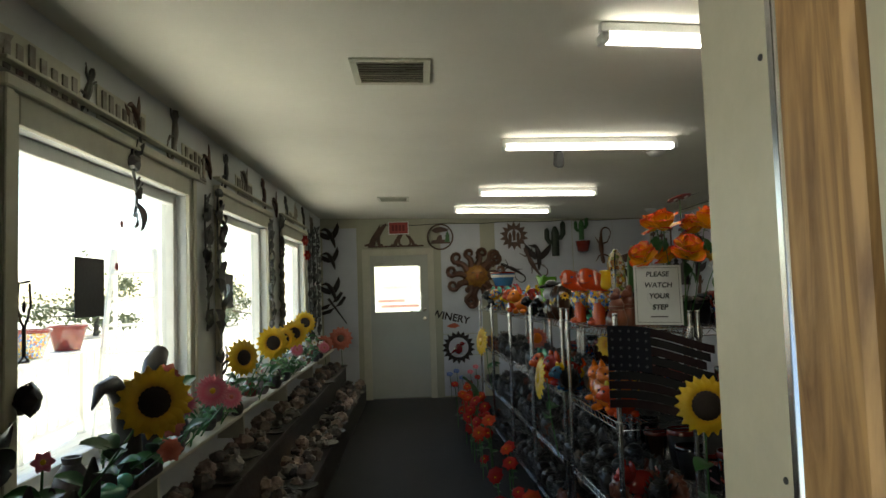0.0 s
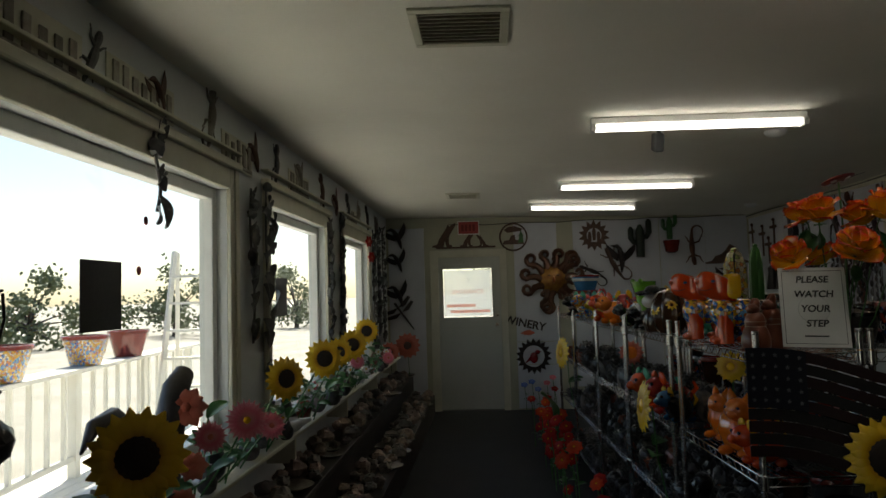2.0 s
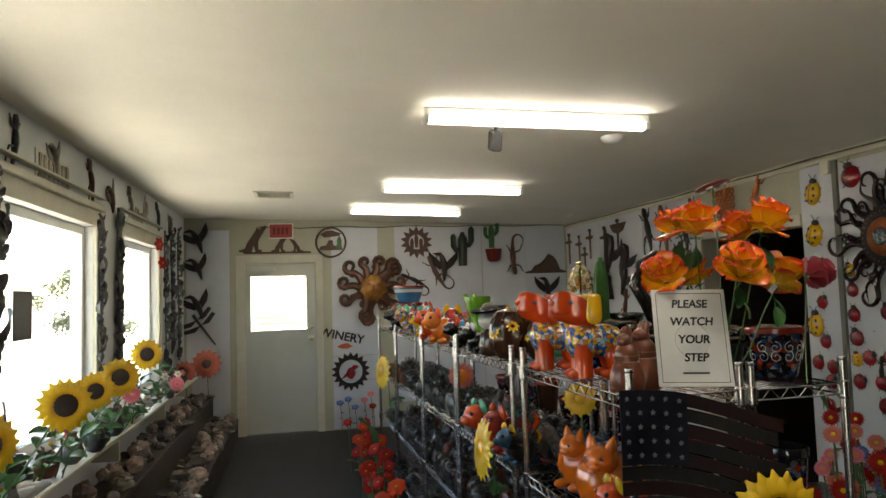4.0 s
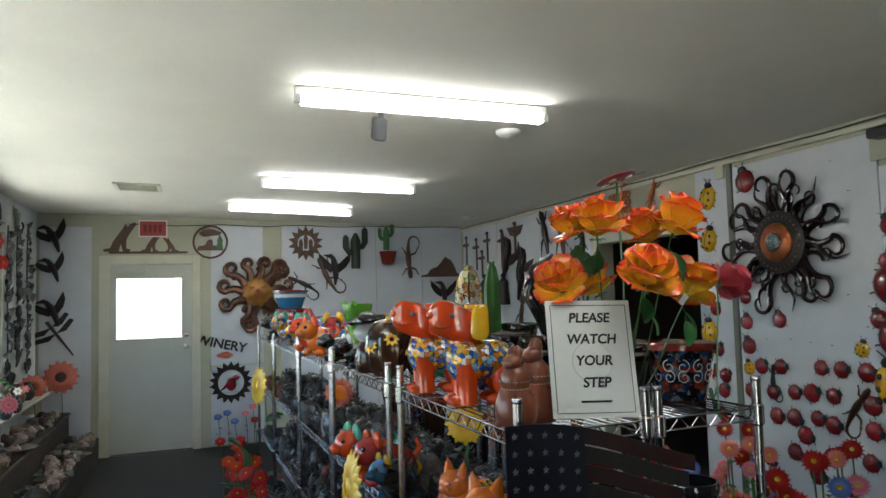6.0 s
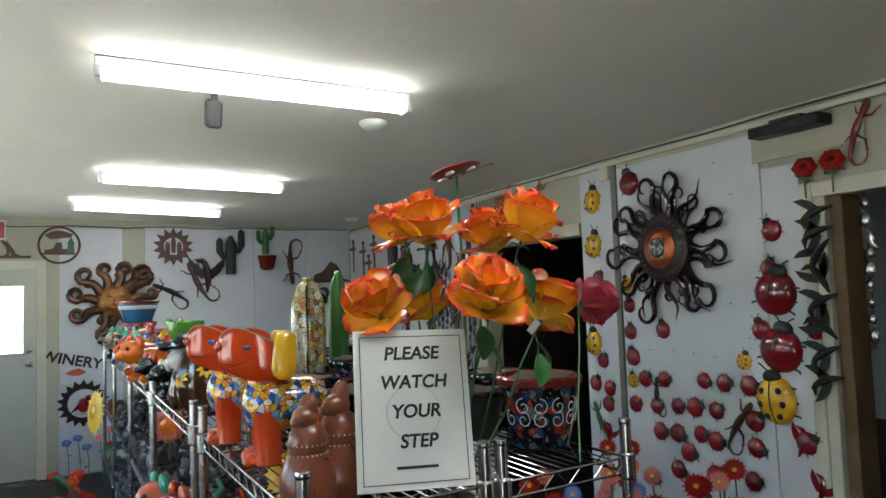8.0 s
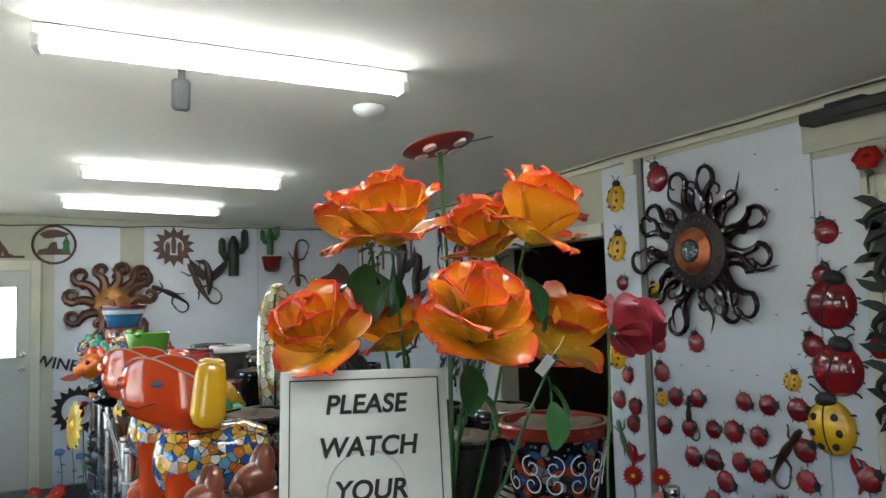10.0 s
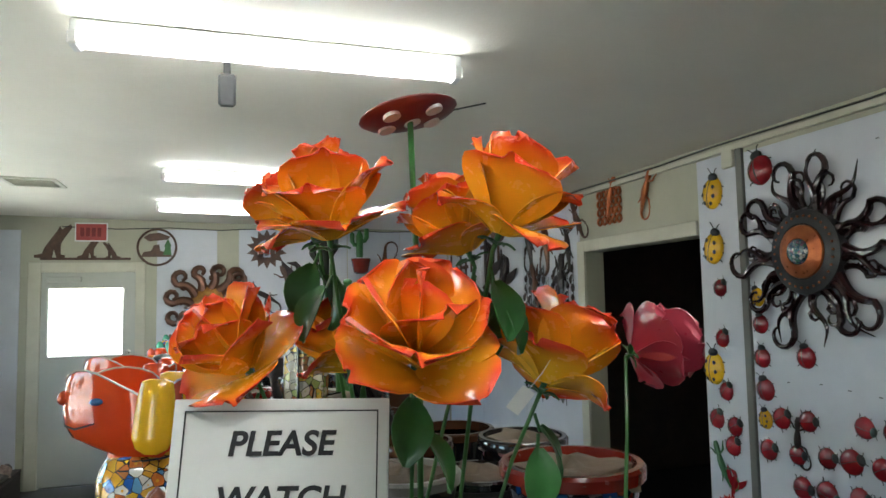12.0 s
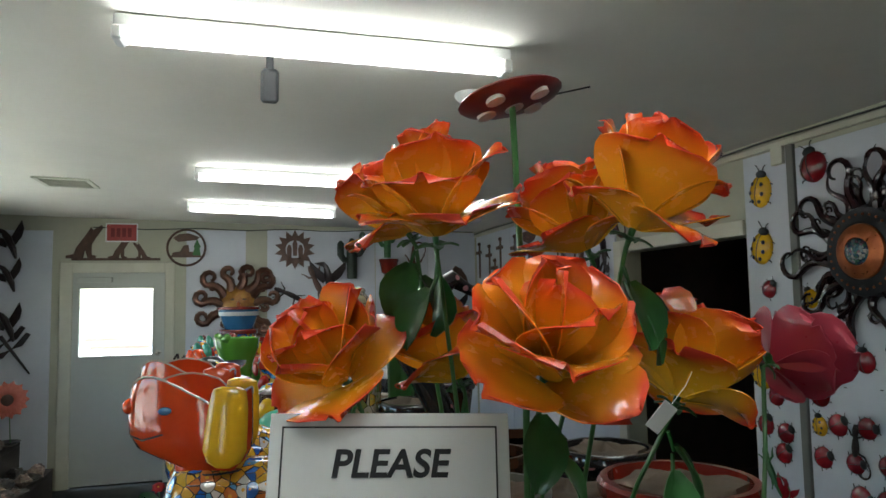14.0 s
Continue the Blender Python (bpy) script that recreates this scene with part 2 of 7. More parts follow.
    def sheet(self, fn, nu=6, nv=6, thick=0.0):
        """A curved sheet fn(u, v), u from -1 to 1, v from 0 to 1, with its v kept for colour."""
        pts = [[Vector(fn(-1 + 2 * i / nu, j / nv)) for i in range(nu + 1)] for j in range(nv + 1)]
        w = nu + 1
        vs = [p for row in pts for p in row]
        uv = [(i / nu, j / nv) for j in range(nv + 1) for i in range(nu + 1)]
        fs = [(j * w + i, j * w + i + 1, (j + 1) * w + i + 1, (j + 1) * w + i) for j in range(nv) for i in range(nu)]
        if thick:
            m = len(vs)
            back = []
            for j in range(nv + 1):
                for i in range(nu + 1):
                    du = pts[j][min(i + 1, nu)] - pts[j][max(i - 1, 0)]
                    dv = pts[min(j + 1, nv)][i] - pts[max(j - 1, 0)][i]
                    nn = du.cross(dv)
                    back.append(pts[j][i] - (nn.normalized() if nn.length > 1e-9 else Vector((0, 0, 1))) * thick)
            vs, uv = vs + back, uv + uv
            fs += [tuple(m + q for q in f[::-1]) for f in fs]
            ring = [i for i in range(w)] + [j * w + nu for j in range(1, nv + 1)] + [nv * w + i for i in range(nu - 1, -1, -1)] + [j * w for j in range(nv - 1, 0, -1)]
            fs += [(ring[q], m + ring[q], m + ring[(q + 1) % len(ring)], ring[(q + 1) % len(ring)]) for q in range(len(ring))]
        return self.add([tuple(p) for p in vs], fs, uv)

    def plate(self, outline, t=0.008, z=0.0):
        """A flat cut-out: a closed outline in local x, y, cut from sheet of thickness t standing at z."""
        n = len(outline)
        vs = [(x, y, z) for x, y in outline] + [(x, y, z + t) for x, y in outline]
        fs = [tuple(range(n))[::-1], tuple(range(n, 2 * n))] + [(i, (i + 1) % n, n + (i + 1) % n, n + i) for i in range(n)]
        return self.add(vs, fs)

    def mesh(self, name, mats, smooth=True):
        me = bpy.data.meshes.new(name)
        me.from_pydata(self.v, [], self.f)
        for m in mats if isinstance(mats, (list, tuple)) else [mats]:
            me.materials.append(m)
        layer = me.uv_layers.new(name="run")
        lv = np.empty(len(me.loops), dtype=np.int32)
        me.loops.foreach_get("vertex_index", lv)
        layer.data.foreach_set("uv", np.array(self.uv, dtype=np.float32)[lv].ravel())
        me.polygons.foreach_set("material_index", np.array(self.mi, dtype=np.int32))
        bm = bmesh.new()
        bm.from_mesh(me)
        bmesh.ops.recalc_face_normals(bm, faces=bm.faces)
        for e in bm.edges:
            e.smooth = smooth and e.is_manifold and e.calc_face_angle(3) < 0.7
        for f in bm.faces:
            f.smooth = smooth
        bm.to_mesh(me)
        bm.free()
        return me


def part(name, b, material, parent, label="", smooth=True):
    ob = new(name, b.mesh(name, material, smooth))
    ob.parent = parent
    return tagged(ob, label) if label else ob


def thing(name, label, category, m=None, group="", kind=""):
    ob = new(name)
    ob.empty_display_size = 0.05
    ob.matrix_world = m or Matrix()
    return tagged(ob, label, category, group, kind)


def solo(name, b, material, label, category, m=None, group="", kind="", smooth=True):
    ob = new(name, b.mesh(name, material, smooth))
    ob.matrix_world = m or Matrix()
    return tagged(ob, label, category, group, kind)


def on_end(x, z, off=0.0, turn=0.0):
    """Pose on the end wall: local x to the right, y up, z into the room."""
    return Matrix(((1, 0, 0, x), (0, 0, -1, END - off), (0, 1, 0, z), (0, 0, 0, 1))) @ pose(0, 0, 0, 0, 0, turn)


def on_right(y, z, off=0.0, turn=0.0):
    return Matrix(((0, 0, -1, RIGHT - off), (-1, 0, 0, y), (0, 1, 0, z), (0, 0, 0, 1))) @ pose(0, 0, 0, 0, 0, turn)


def on_left(y, z, off=0.0, turn=0.0):
    return Matrix(((0, 0, 1, LEFT + off), (1, 0, 0, y), (0, 1, 0, z), (0, 0, 0, 1))) @ pose(0, 0, 0, 0, 0, turn)


def ceil_z(x):
    return 2.675 - 0.025 * (x - LEFT)


# dark colour that cuts bounce at the front and stands for side-room darkness
M_DIMMING = mat("dimming_dark_wall", (0.07, 0.05, 0.035), 0.7, col2=(0.04, 0.03, 0.022), scale=5, bump=0.3)
M_JAMB = mat("aged_jamb_paint", (0.44, 0.42, 0.32), 0.42, col2=(0.36, 0.34, 0.26), scale=7, bump=0.12, fine=35)

# ---------------------------------------------------------------- structure
LEFT, RIGHT, END, FRONT = -0.72, 4.22, 10.02, 0.66
WT = 0.14
WINDOWS = ((2.42, 4.20), (4.88, 6.40), (7.12, 8.46))
W_LOW, W_TOP = 0.86, 2.20


def wall_with_holes(name, along, lo, hi, holes, at0, at1, top=2.75, material=None, label=""):
    """A wall along x or y from lo to hi, between at0 and at1 across, with holes (from, to, bottom, top)."""
    b = B()

    def block(a0, a1, z0, z1):
        if a1 - a0 > 1e-4 and z1 - z0 > 1e-4:
            if along == "y":
                b.box(at0, at1, a0, a1, z0, z1)
            else:
                b.box(a0, a1, at0, at1, z0, z1)

    at = lo
    for a0, a1, z0, z1 in sorted(holes):
        block(at, a0, -0.1, top)
        block(a0, a1, -0.1, z0)
        block(a0, a1, z1, top)
        at = a1
    block(at, hi, -0.1, top)
    return solo(name, b, material or M_WALL, label, "wall", kind="structure", smooth=False)


solo("floor", B().box(LEFT - WT, RIGHT + WT, -0.3, END + WT, -0.12, 0.0), M_FLOOR, "dark charcoal rubber floor matting", "floor", kind="structure")
cb = B()
cb.add([(x, y, ceil_z(x) + h) for h in (0, 0.12) for y in (0.2, END + 0.1) for x in (LEFT - 0.1, RIGHT + 0.1)],
       [(0, 1, 3, 2), (4, 6, 7, 5), (0, 4, 5, 1), (2, 3, 7, 6), (0, 2, 6, 4), (1, 5, 7, 3)])
solo("ceiling", cb, M_CEIL, "cream painted plasterboard ceiling", "ceiling", kind="structure", smooth=False)
# roof out of view; wide overhangs added to keep direct sun out
solo("roof", B().box(LEFT - 0.75, RIGHT + 3.6, -3.4, END + 1.45, 2.86, 2.95), M_WALL, "flat unseen roof slab with overhangs added to block the sun", "roof", kind="structure", smooth=False)
wall_with_holes("wall_left", "y", 0.2, END + WT, [(a, c, W_LOW, W_TOP) for a, c in WINDOWS], LEFT - WT, LEFT, 2.86, M_LEFT, "grey painted window wall")
wall_with_holes("wall_end", "x", LEFT, RIGHT, [(-0.03, 0.875, 0.0, 2.10)], END, END + WT, 2.86, M_WALL, "sage green painted end wall")
DOORWAY_A, DOORWAY_B = (5.56, 6.80), (2.55, 3.92)
wall_with_holes("wall_right", "y", 0.2, END + WT, [(*DOORWAY_A, 0.0, 2.08), (*DOORWAY_B, 0.0, 2.10)], RIGHT, RIGHT + WT, 2.86, M_WALL, "sage green painted side wall")
# out of view; its dark colour keeps bounced light off the shelf end
wall_with_holes("wall_front", "x", LEFT, RIGHT, [(0.04, 0.975, 0.0, 2.12)], FRONT - 0.16, FRONT, 2.86, M_DIMMING, "plain unseen wall round the entrance, dark to cut bounced light")

# unseen walls and floor added behind the entrance to keep daylight out
b = B().box(LEFT - 0.6, RIGHT + 3.4, -3.3, -3.18, -0.35, 2.86).box(RIGHT - 1.2, RIGHT - 1.08, -3.18, 0.2, -0.35, 2.86)
solo("wall_porch", b, M_WALL, "plain unseen wall added to block daylight before the entrance", "wall", kind="structure", smooth=False)
solo("floor_porch", B().box(LEFT - 0.6, RIGHT - 1.2, -3.18, -0.3, -0.30, -0.01), M_FLOOR, "unseen dark floor added before the entrance", "floor", kind="structure")

# the room behind the two side doorways
b = B()
b.box(RIGHT + WT, RIGHT + 3.3, 1.5, 8.5, -0.12, 0.0)
solo("floor_side_room", b, M_FLOOR, "dark floor of the side room", "floor", kind="structure")
# the room's darkness is painted into these walls
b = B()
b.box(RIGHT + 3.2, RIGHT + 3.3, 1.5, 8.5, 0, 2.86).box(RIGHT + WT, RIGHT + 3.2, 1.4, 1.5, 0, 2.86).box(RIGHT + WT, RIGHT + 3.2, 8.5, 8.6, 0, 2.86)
solo("wall_side_room", b, M_DIMMING, "plain walls of the side room, its darkness put into their colour", "wall", kind="structure", smooth=False)

# entrance jamb: white board, metal weather strip, raw pine casing
def mat_grain(name, light, dark, rough=0.55):
    """Sawn pine: long streaks up the board, darker knots and fine relief."""
    m = mat(name, light, rough, col2=dark, scale=5, bump=0.3, fine=45)
    nt = m.node_tree
    n, l = nt.nodes, nt.links
    tc, mp = n.new("ShaderNodeTexCoord"), n.new("ShaderNodeMapping")
    mp.inputs["Scale"].default_value = (20, 20, 2.2)
    l.new(tc.outputs["Object"], mp.inputs["Vector"])
    tex = n.new("ShaderNodeTexNoise")
    tex.inputs["Scale"].default_value, tex.inputs["Detail"].default_value, tex.inputs["Distortion"].default_value = 1.6, 6, 2.2
    l.new(mp.outputs[0], tex.inputs["Vector"])
    r = n.new("ShaderNodeValToRGB")
    r.color_ramp.elements[0].position, r.color_ramp.elements[0].color = 0.30, (*dark, 1)
    r.color_ramp.elements[1].position, r.color_ramp.elements[1].color = 0.62, (*light, 1)
    l.new(tex.outputs["Fac"], r.inputs[0])
    l.new(r.outputs[0], n["Principled BSDF"].inputs["Base Color"])
    return m


M_PINE = mat_grain("sawn_pine", (0.40, 0.245, 0.105), (0.13, 0.065, 0.026))
solo("trim_jamb", B().box(0.963, 0.983, 0.520, 0.642, 0, 2.12, 0.002), M_JAMB, "white painted door jamb board", "jamb", kind="structure", smooth=False)
solo("trim_strip", B().box(0.959, 0.975, 0.505, 0.5185, 0, 2.12, 0.003), M_CHROME, "metal weather strip on the jamb", "strip", kind="structure")
b = B()
for z in (0.35, 0.8, 1.25, 1.42, 1.75, 2.0):
    b.ball((0.9625, 0.532, z), (0.002, 0.003, 0.003), 8, 6)
solo("nail_heads", b, M_BLACK, "small nail heads in the jamb board", "nails", kind="structure")
solo("trim_casing", B().box(0.957, 1.10, 0.418, 0.503, -0.05, 2.2, 0.006), M_PINE, "raw pine entrance casing", "casing", kind="structure", smooth=False)
solo("trim_outer", B().box(0.964, 1.30, 0.30, 0.415, -0.05, 2.3, 0.006), M_JAMB, "pale outer wall edge beside the pine casing", "trim", kind="structure", smooth=False)
solo("trim_jamb_far", B().box(0.04, 0.06, 0.42, FRONT + 0.012, 0, 2.12, 0.002), M_TRIM, "white painted door jamb board", "jamb", kind="structure", smooth=False)


def panel(m, w, h, label="white painted display board on the wall", t=0.012):
    return solo("wall_panel", B().box(0, w, 0, h, 0, t, 0.002), M_PANEL, label, "board", m, kind="structure", smooth=False)


panel(on_end(-0.69, 0.05), 0.50, 2.47)
panel(on_end(1.05, 0.02), 0.59, 0.58)
panel(on_end(1.05, 0.61), 0.59, 0.30)
panel(on_end(1.05, 0.92), 0.59, 1.62)
panel(on_end(1.86, 0.3), 1.16, 2.25)
panel(on_end(3.03, 0.3), 0.60, 2.24)
panel(on_end(3.635, 0.3), 0.56, 2.24)
panel(on_right(9.98, 0.3), 1.05, 2.22)
panel(on_right(8.92, 0.3), 1.05, 2.20)
panel(on_right(7.86, 0.3), 0.98, 2.20)
panel(on_right(5.545, 0.2), 0.30, 2.28, "narrow white display strip beside the doorway")
panel(on_right(5.19, 0.2), 1.0, 2.26, "white display board with screw holes")
panel(on_right(4.185, 0.2), 0.20, 2.08)

# ---------------------------------------------------------------- end door
def text(s, size, material, parent, m, name="lettering", align="CENTER", extrude=0.0006, shear=0.0, bold=0.0):
    cu = bpy.data.curves.new(name, "FONT")
    cu.offset = bold
    cu.body, cu.size, cu.align_x, cu.align_y, cu.extrude, cu.shear = s, size, align, "CENTER", extrude, shear
    tmp = bpy.data.objects.new("tmp", cu)
    scene.collection.objects.link(tmp)
    me = bpy.data.meshes.new_from_object(tmp.evaluated_get(bpy.context.evaluated_depsgraph_get()))
    bpy.data.objects.remove(tmp)
    me.materials.clear()
    me.materials.append(material)
    ob = new(name, me)
    ob.parent = parent
    ob.matrix_basis = m
    return ob


M_INK = mat("black_ink", (0.02, 0.02, 0.022), 0.6)
M_PAPER = mat("white_paper", (0.80, 0.80, 0.78), 0.35, col2=(0.74, 0.74, 0.72), scale=9, coat=0.3)
M_REDPAPER = mat("red_sign_paint", (0.42, 0.06, 0.05), 0.5, scale=12)


def mat_translucent(name, col):
    """Thin printed film that lets daylight through."""
    m = bpy.data.materials.new(name)
    m.use_nodes = True
    n, l = m.node_tree.nodes, m.node_tree.links
    n.remove(n["Principled BSDF"])
    t, c, x = n.new("ShaderNodeBsdfTranslucent"), n.new("ShaderNodeBsdfTransparent"), n.new("ShaderNodeMixShader")
    t.inputs[0].default_value, c.inputs[0].default_value = (*col, 1), (*col, 1)
    x.inputs[0].default_value = 0.45
    l.new(t.outputs[0], x.inputs[1])
    l.new(c.outputs[0], x.inputs[2])
    l.new(x.outputs[0], n["Material Output"].inputs[0])
    return m


# red paled in its colour for the glare through the pane
M_PALE_RED = mat_translucent("pale_red_film", (0.86, 0.60, 0.55))
M_FILM = mat_translucent("white_film", (0.92, 0.92, 0.90))

door = thing("door_1", "closed grey painted door with a square glass pane", "door", Matrix.Translation((0, END, 0)), kind="structure")
PX0, PX1, PZ0, PZ1 = 0.06, 0.735, 1.27, 1.94
b = B()
for q in ((-0.0015, PX0, 0.018, 2.0975), (PX1, 0.8495, 0.018, 2.0975), (PX0, PX1, 0.018, PZ0), (PX0, PX1, PZ1, 2.0975)):
    b.box(q[0], q[1], -0.005, 0.04, q[2], q[3])
part("slab", b, M_DOOR, door, smooth=False)
b = B()
for q in ((PX0 - 0.02, PX0, PZ0 - 0.02, PZ1 + 0.02), (PX1, PX1 + 0.02, PZ0 - 0.02, PZ1 + 0.02), (PX0, PX1, PZ0 - 0.02, PZ0), (PX0, PX1, PZ1, PZ1 + 0.02)):
    b.box(q[0], q[1], -0.012, -0.006, q[2], q[3], 0.002)
part("pane_bead", b, M_DOOR, door, smooth=False)
pane = part("pane", B().box(PX0, PX1, 0.015, 0.02, PZ0, PZ1), M_GLASS, door)
pane.visible_shadow = False
b = B(pose(0.79, -0.005, 1.16, 90)).lathe([(0.032, 0), (0.032, 0.006), (0.012, 0.012), (0.012, 0.04), (0.026, 0.05), (0.03, 0.065), (0.02, 0.078), (0.0, 0.08)], 16)
part("door_knob", b, M_BRASS, door, "round satin metal knob")
part("deadbolt", B(pose(0.79, -0.005, 1.29, 90)).lathe([(0.03, 0), (0.03, 0.012), (0.02, 0.018), (0.0, 0.02)], 16), M_BRASS, door, "satin metal deadbolt")
part("door_closer", B().box(0.05, 0.36, -0.06, -0.006, 2.0, 2.055, 0.006).box(0.1, 0.42, -0.075, -0.06, 2.055, 2.068), M_DOOR, door, "painted door closer arm")
b = B()
b.box(-0.115, -0.002, -0.022, -0.002, 0, 2.20, 0.004).box(0.850, 0.94, -0.022, -0.002, 0, 2.20, 0.004).box(-0.002, 0.850, -0.022, -0.002, 2.10, 2.20, 0.004)
b.box(-0.028, -0.002, -0.002, 0.13, 0, 2.098).box(0.85, 0.873, -0.002, 0.13, 0, 2.098)
part("door_frame", b, M_TRIM, door, "cream painted door casing", smooth=False)

notice = thing("window_notice", "white and red entrance notice taped outside the door pane", "notice", Matrix.Translation((0.40, END + 0.06, 1.62)))
part("sheet", B().box(-0.33, 0.33, 0, 0.002, -0.33, 0.30), M_FILM, notice, smooth=False)
text("ENTRANCE", 0.085, M_PALE_RED, notice, pose(0, -0.002, 0.0, 90))
for q in ((-0.3, 0.1, -0.21, -0.17), (-0.25, 0.3, -0.29, -0.25)):
    part("print_bar", B().box(q[0], q[1], -0.003, -0.001, q[2], q[3]), M_PALE_RED, notice, "red print too small to read", smooth=False)


# ---------------------------------------------------------------- windows
def window(i, a, c):
    w = thing("window_%d" % i, "white framed fixed window in a cream trimmed opening", "window", Matrix.Translation((LEFT, a, W_LOW)), kind="structure")
    L, H = c - a, W_TOP - W_LOW
    b = B()
    for q in ((0, 0.055, 0, H), (L - 0.055, L, 0, H), (0.055, L - 0.055, 0, 0.06), (0.055, L - 0.055, H - 0.06, H)):
        b.box(-WT + 0.01, -0.055, q[0], q[1], q[2], q[3], 0.004)
    part("window_frame", b, M_VINYL, w, smooth=False)
    p = part("pane", B().box(-0.104, -0.099, 0.05, L - 0.05, 0.05, H - 0.05), M_GLASS, w)
    p.visible_shadow = False
    b = B()
    b.box(0.0, 0.024, -0.10, 0.0, -0.03, H + 0.11, 0.004).box(0.0, 0.024, L, L + 0.10, -0.03, H + 0.11, 0.004).box(0.0, 0.024, 0.0, L, H, H + 0.11, 0.004)
    b.box(0.024, 0.036, -0.10, -0.05, -0.03, H + 0.14, 0.004).box(0.024, 0.036, L + 0.05, L + 0.10, -0.03, H + 0.14, 0.004).box(0.0, 0.05, -0.12, L + 0.12, H + 0.11, H + 0.155, 0.006)
    b.box(0.0, 0.05, -0.12, L + 0.12, H + 0.20, H + 0.215, 0.003)
    part("casing", b, M_TRIM, w, "cream painted casing with a stepped head", smooth=False)
    part("window_sill", B().box(-0.054, 0.07, -0.12, L + 0.12, -0.045, -0.005, 0.006), M_TRIM, w, smooth=False)


for i, (a, c) in enumerate(WINDOWS):
    window(i + 1, a, c)

# ---------------------------------------------------------------- ceiling fittings
def ceiling_light(x0, x1, y, turn=0.0):
    L = x1 - x0
    xm = (x0 + x1) / 2
    t = thing("ceiling_light", "white strip light with a lit fluorescent tube", "ceiling light", Matrix.Translation((xm, y, ceil_z(xm) - 0.004)) @ pose(0, 0, 0, 0, -1.4 * -1, turn), "strip lights")
    part("housing", B().box(-L / 2, L / 2, -0.02, 0.02, -0.042, 0, 0.005), M_WHITE, t, smooth=False)
    for s in (-1, 1):
        part("end_socket", B().box(s * (L / 2 - 0.03), s * L / 2, -0.040, 0.040, -0.086, -0.042, 0.006), M_WHITE, t, smooth=False)
    for s in (-1, 1):
        part("tube", B().tube([(-L / 2 + 0.032, s * 0.021, -0.065), (L / 2 - 0.032, s * 0.021, -0.065)], 0.0145, 12), M_TUBE, t, "glowing fluorescent tube")
    return t


ceiling_light(1.31, 2.53, 4.66, -3)
ceiling_light(1.36, 2.59, 6.98, -2)
ceiling_light(1.18, 2.42, 8.56, 3)
ceiling_light(1.44, 2.66, 2.67, 4)


M_DUST = mat("dusty_metal", (0.16, 0.13, 0.10), 0.8, col2=(0.10, 0.08, 0.06), scale=20)


def vent(x, y, s):
    v = thing("ceiling_vent", "dusty white square ceiling air vent with slats", "vent", Matrix.Translation((x, y, ceil_z(x))) @ pose(0, 0, 0, 0, 1.4, 0))
    b = B()
    b.box(-s, s, -s, -s + 0.035, -0.012, 0, 0.003).box(-s, s, s - 0.035, s, -0.012, 0, 0.003).box(-s, -s + 0.035, -s + 0.035, s - 0.035, -0.012, 0, 0.003).box(s - 0.035, s, -s + 0.035, s - 0.035, -0.012, 0, 0.003)
    part("frame", b, M_TRIM, v, smooth=False)
    part("backing", B().box(-s + 0.03, s - 0.03, -s + 0.03, s - 0.03, -0.003, -0.001), M_DUST, v)
    first = None
    n = 9
    for i in range(n):
        yy = -s + 0.05 + (2 * s - 0.1) * i / (n - 1)
        if first is None:
            first = part("slat", B(pose(0, 0, 0, 32)).box(-s + 0.035, s - 0.035, -0.012, 0.012, -0.0012, 0.0012), M_TRIM, v, smooth=False)
            o = first
        else:
            o = new("slat", first.data)
            o.parent = v
        o.location = (0, yy, -0.009)


vent(0.59, 3.25, 0.19)
vent(0.44, 7.85, 0.18)


def smoke_detector(x, y):
    d = thing("smoke_detector", "round white smoke detector on the ceiling", "detector", Matrix.Translation((x, y, ceil_z(x))), "smoke detectors")
    part("body", B().lathe([(0.07, 0), (0.07, -0.012), (0.055, -0.03), (0.03, -0.042), (0.0, -0.044)], 24), M_WHITE, d)


smoke_detector(2.56, 5.12)
smoke_detector(3.82, 8.86)
cam_box = thing("ceiling_speaker", "small grey speaker on a ceiling bracket", "speaker", Matrix.Translation((1.76, 4.90, ceil_z(1.76))))
part("bracket", B().box(-0.012, 0.012, -0.012, 0.012, -0.06, 0, 0.003), M_BLACK, cam_box)
part("body", B(pose(0, 0, 0, 18)).box(-0.03, 0.03, -0.045, 0.05, -0.165, -0.05, 0.01), mat("grey_plastic", (0.045, 0.045, 0.046), 0.8), cam_box)


# ---------------------------------------------------------------- wire shelving
SHELF_TURN = 2.1


def wire_loop(L, D, z, r, zig=0.0):
    """One wire run round the four sides of a shelf, straight or bent into a zigzag that drops by zig."""
    pts = []
    for (x0, y0), (x1, y1), n in (((0, 0), (D, 0), D), ((D, 0), (D, L), L), ((D, L), (0, L), D), ((0, L), (0, 0), L)):
        k = int(n / 0.032) // 2 * 2 if zig else 1
        pts += [(x0 + (x1 - x0) * i / k, y0 + (y1 - y0) * i / k, z - (zig if i % 2 else 0)) for i in range(k)]
        if not zig:
            e = 0.004 / n
            pts += [(x0 + (x1 - x0) * (1 - e), y0 + (y1 - y0) * (1 - e), z)]
    return B().tube(pts + pts[:1], r, 6)


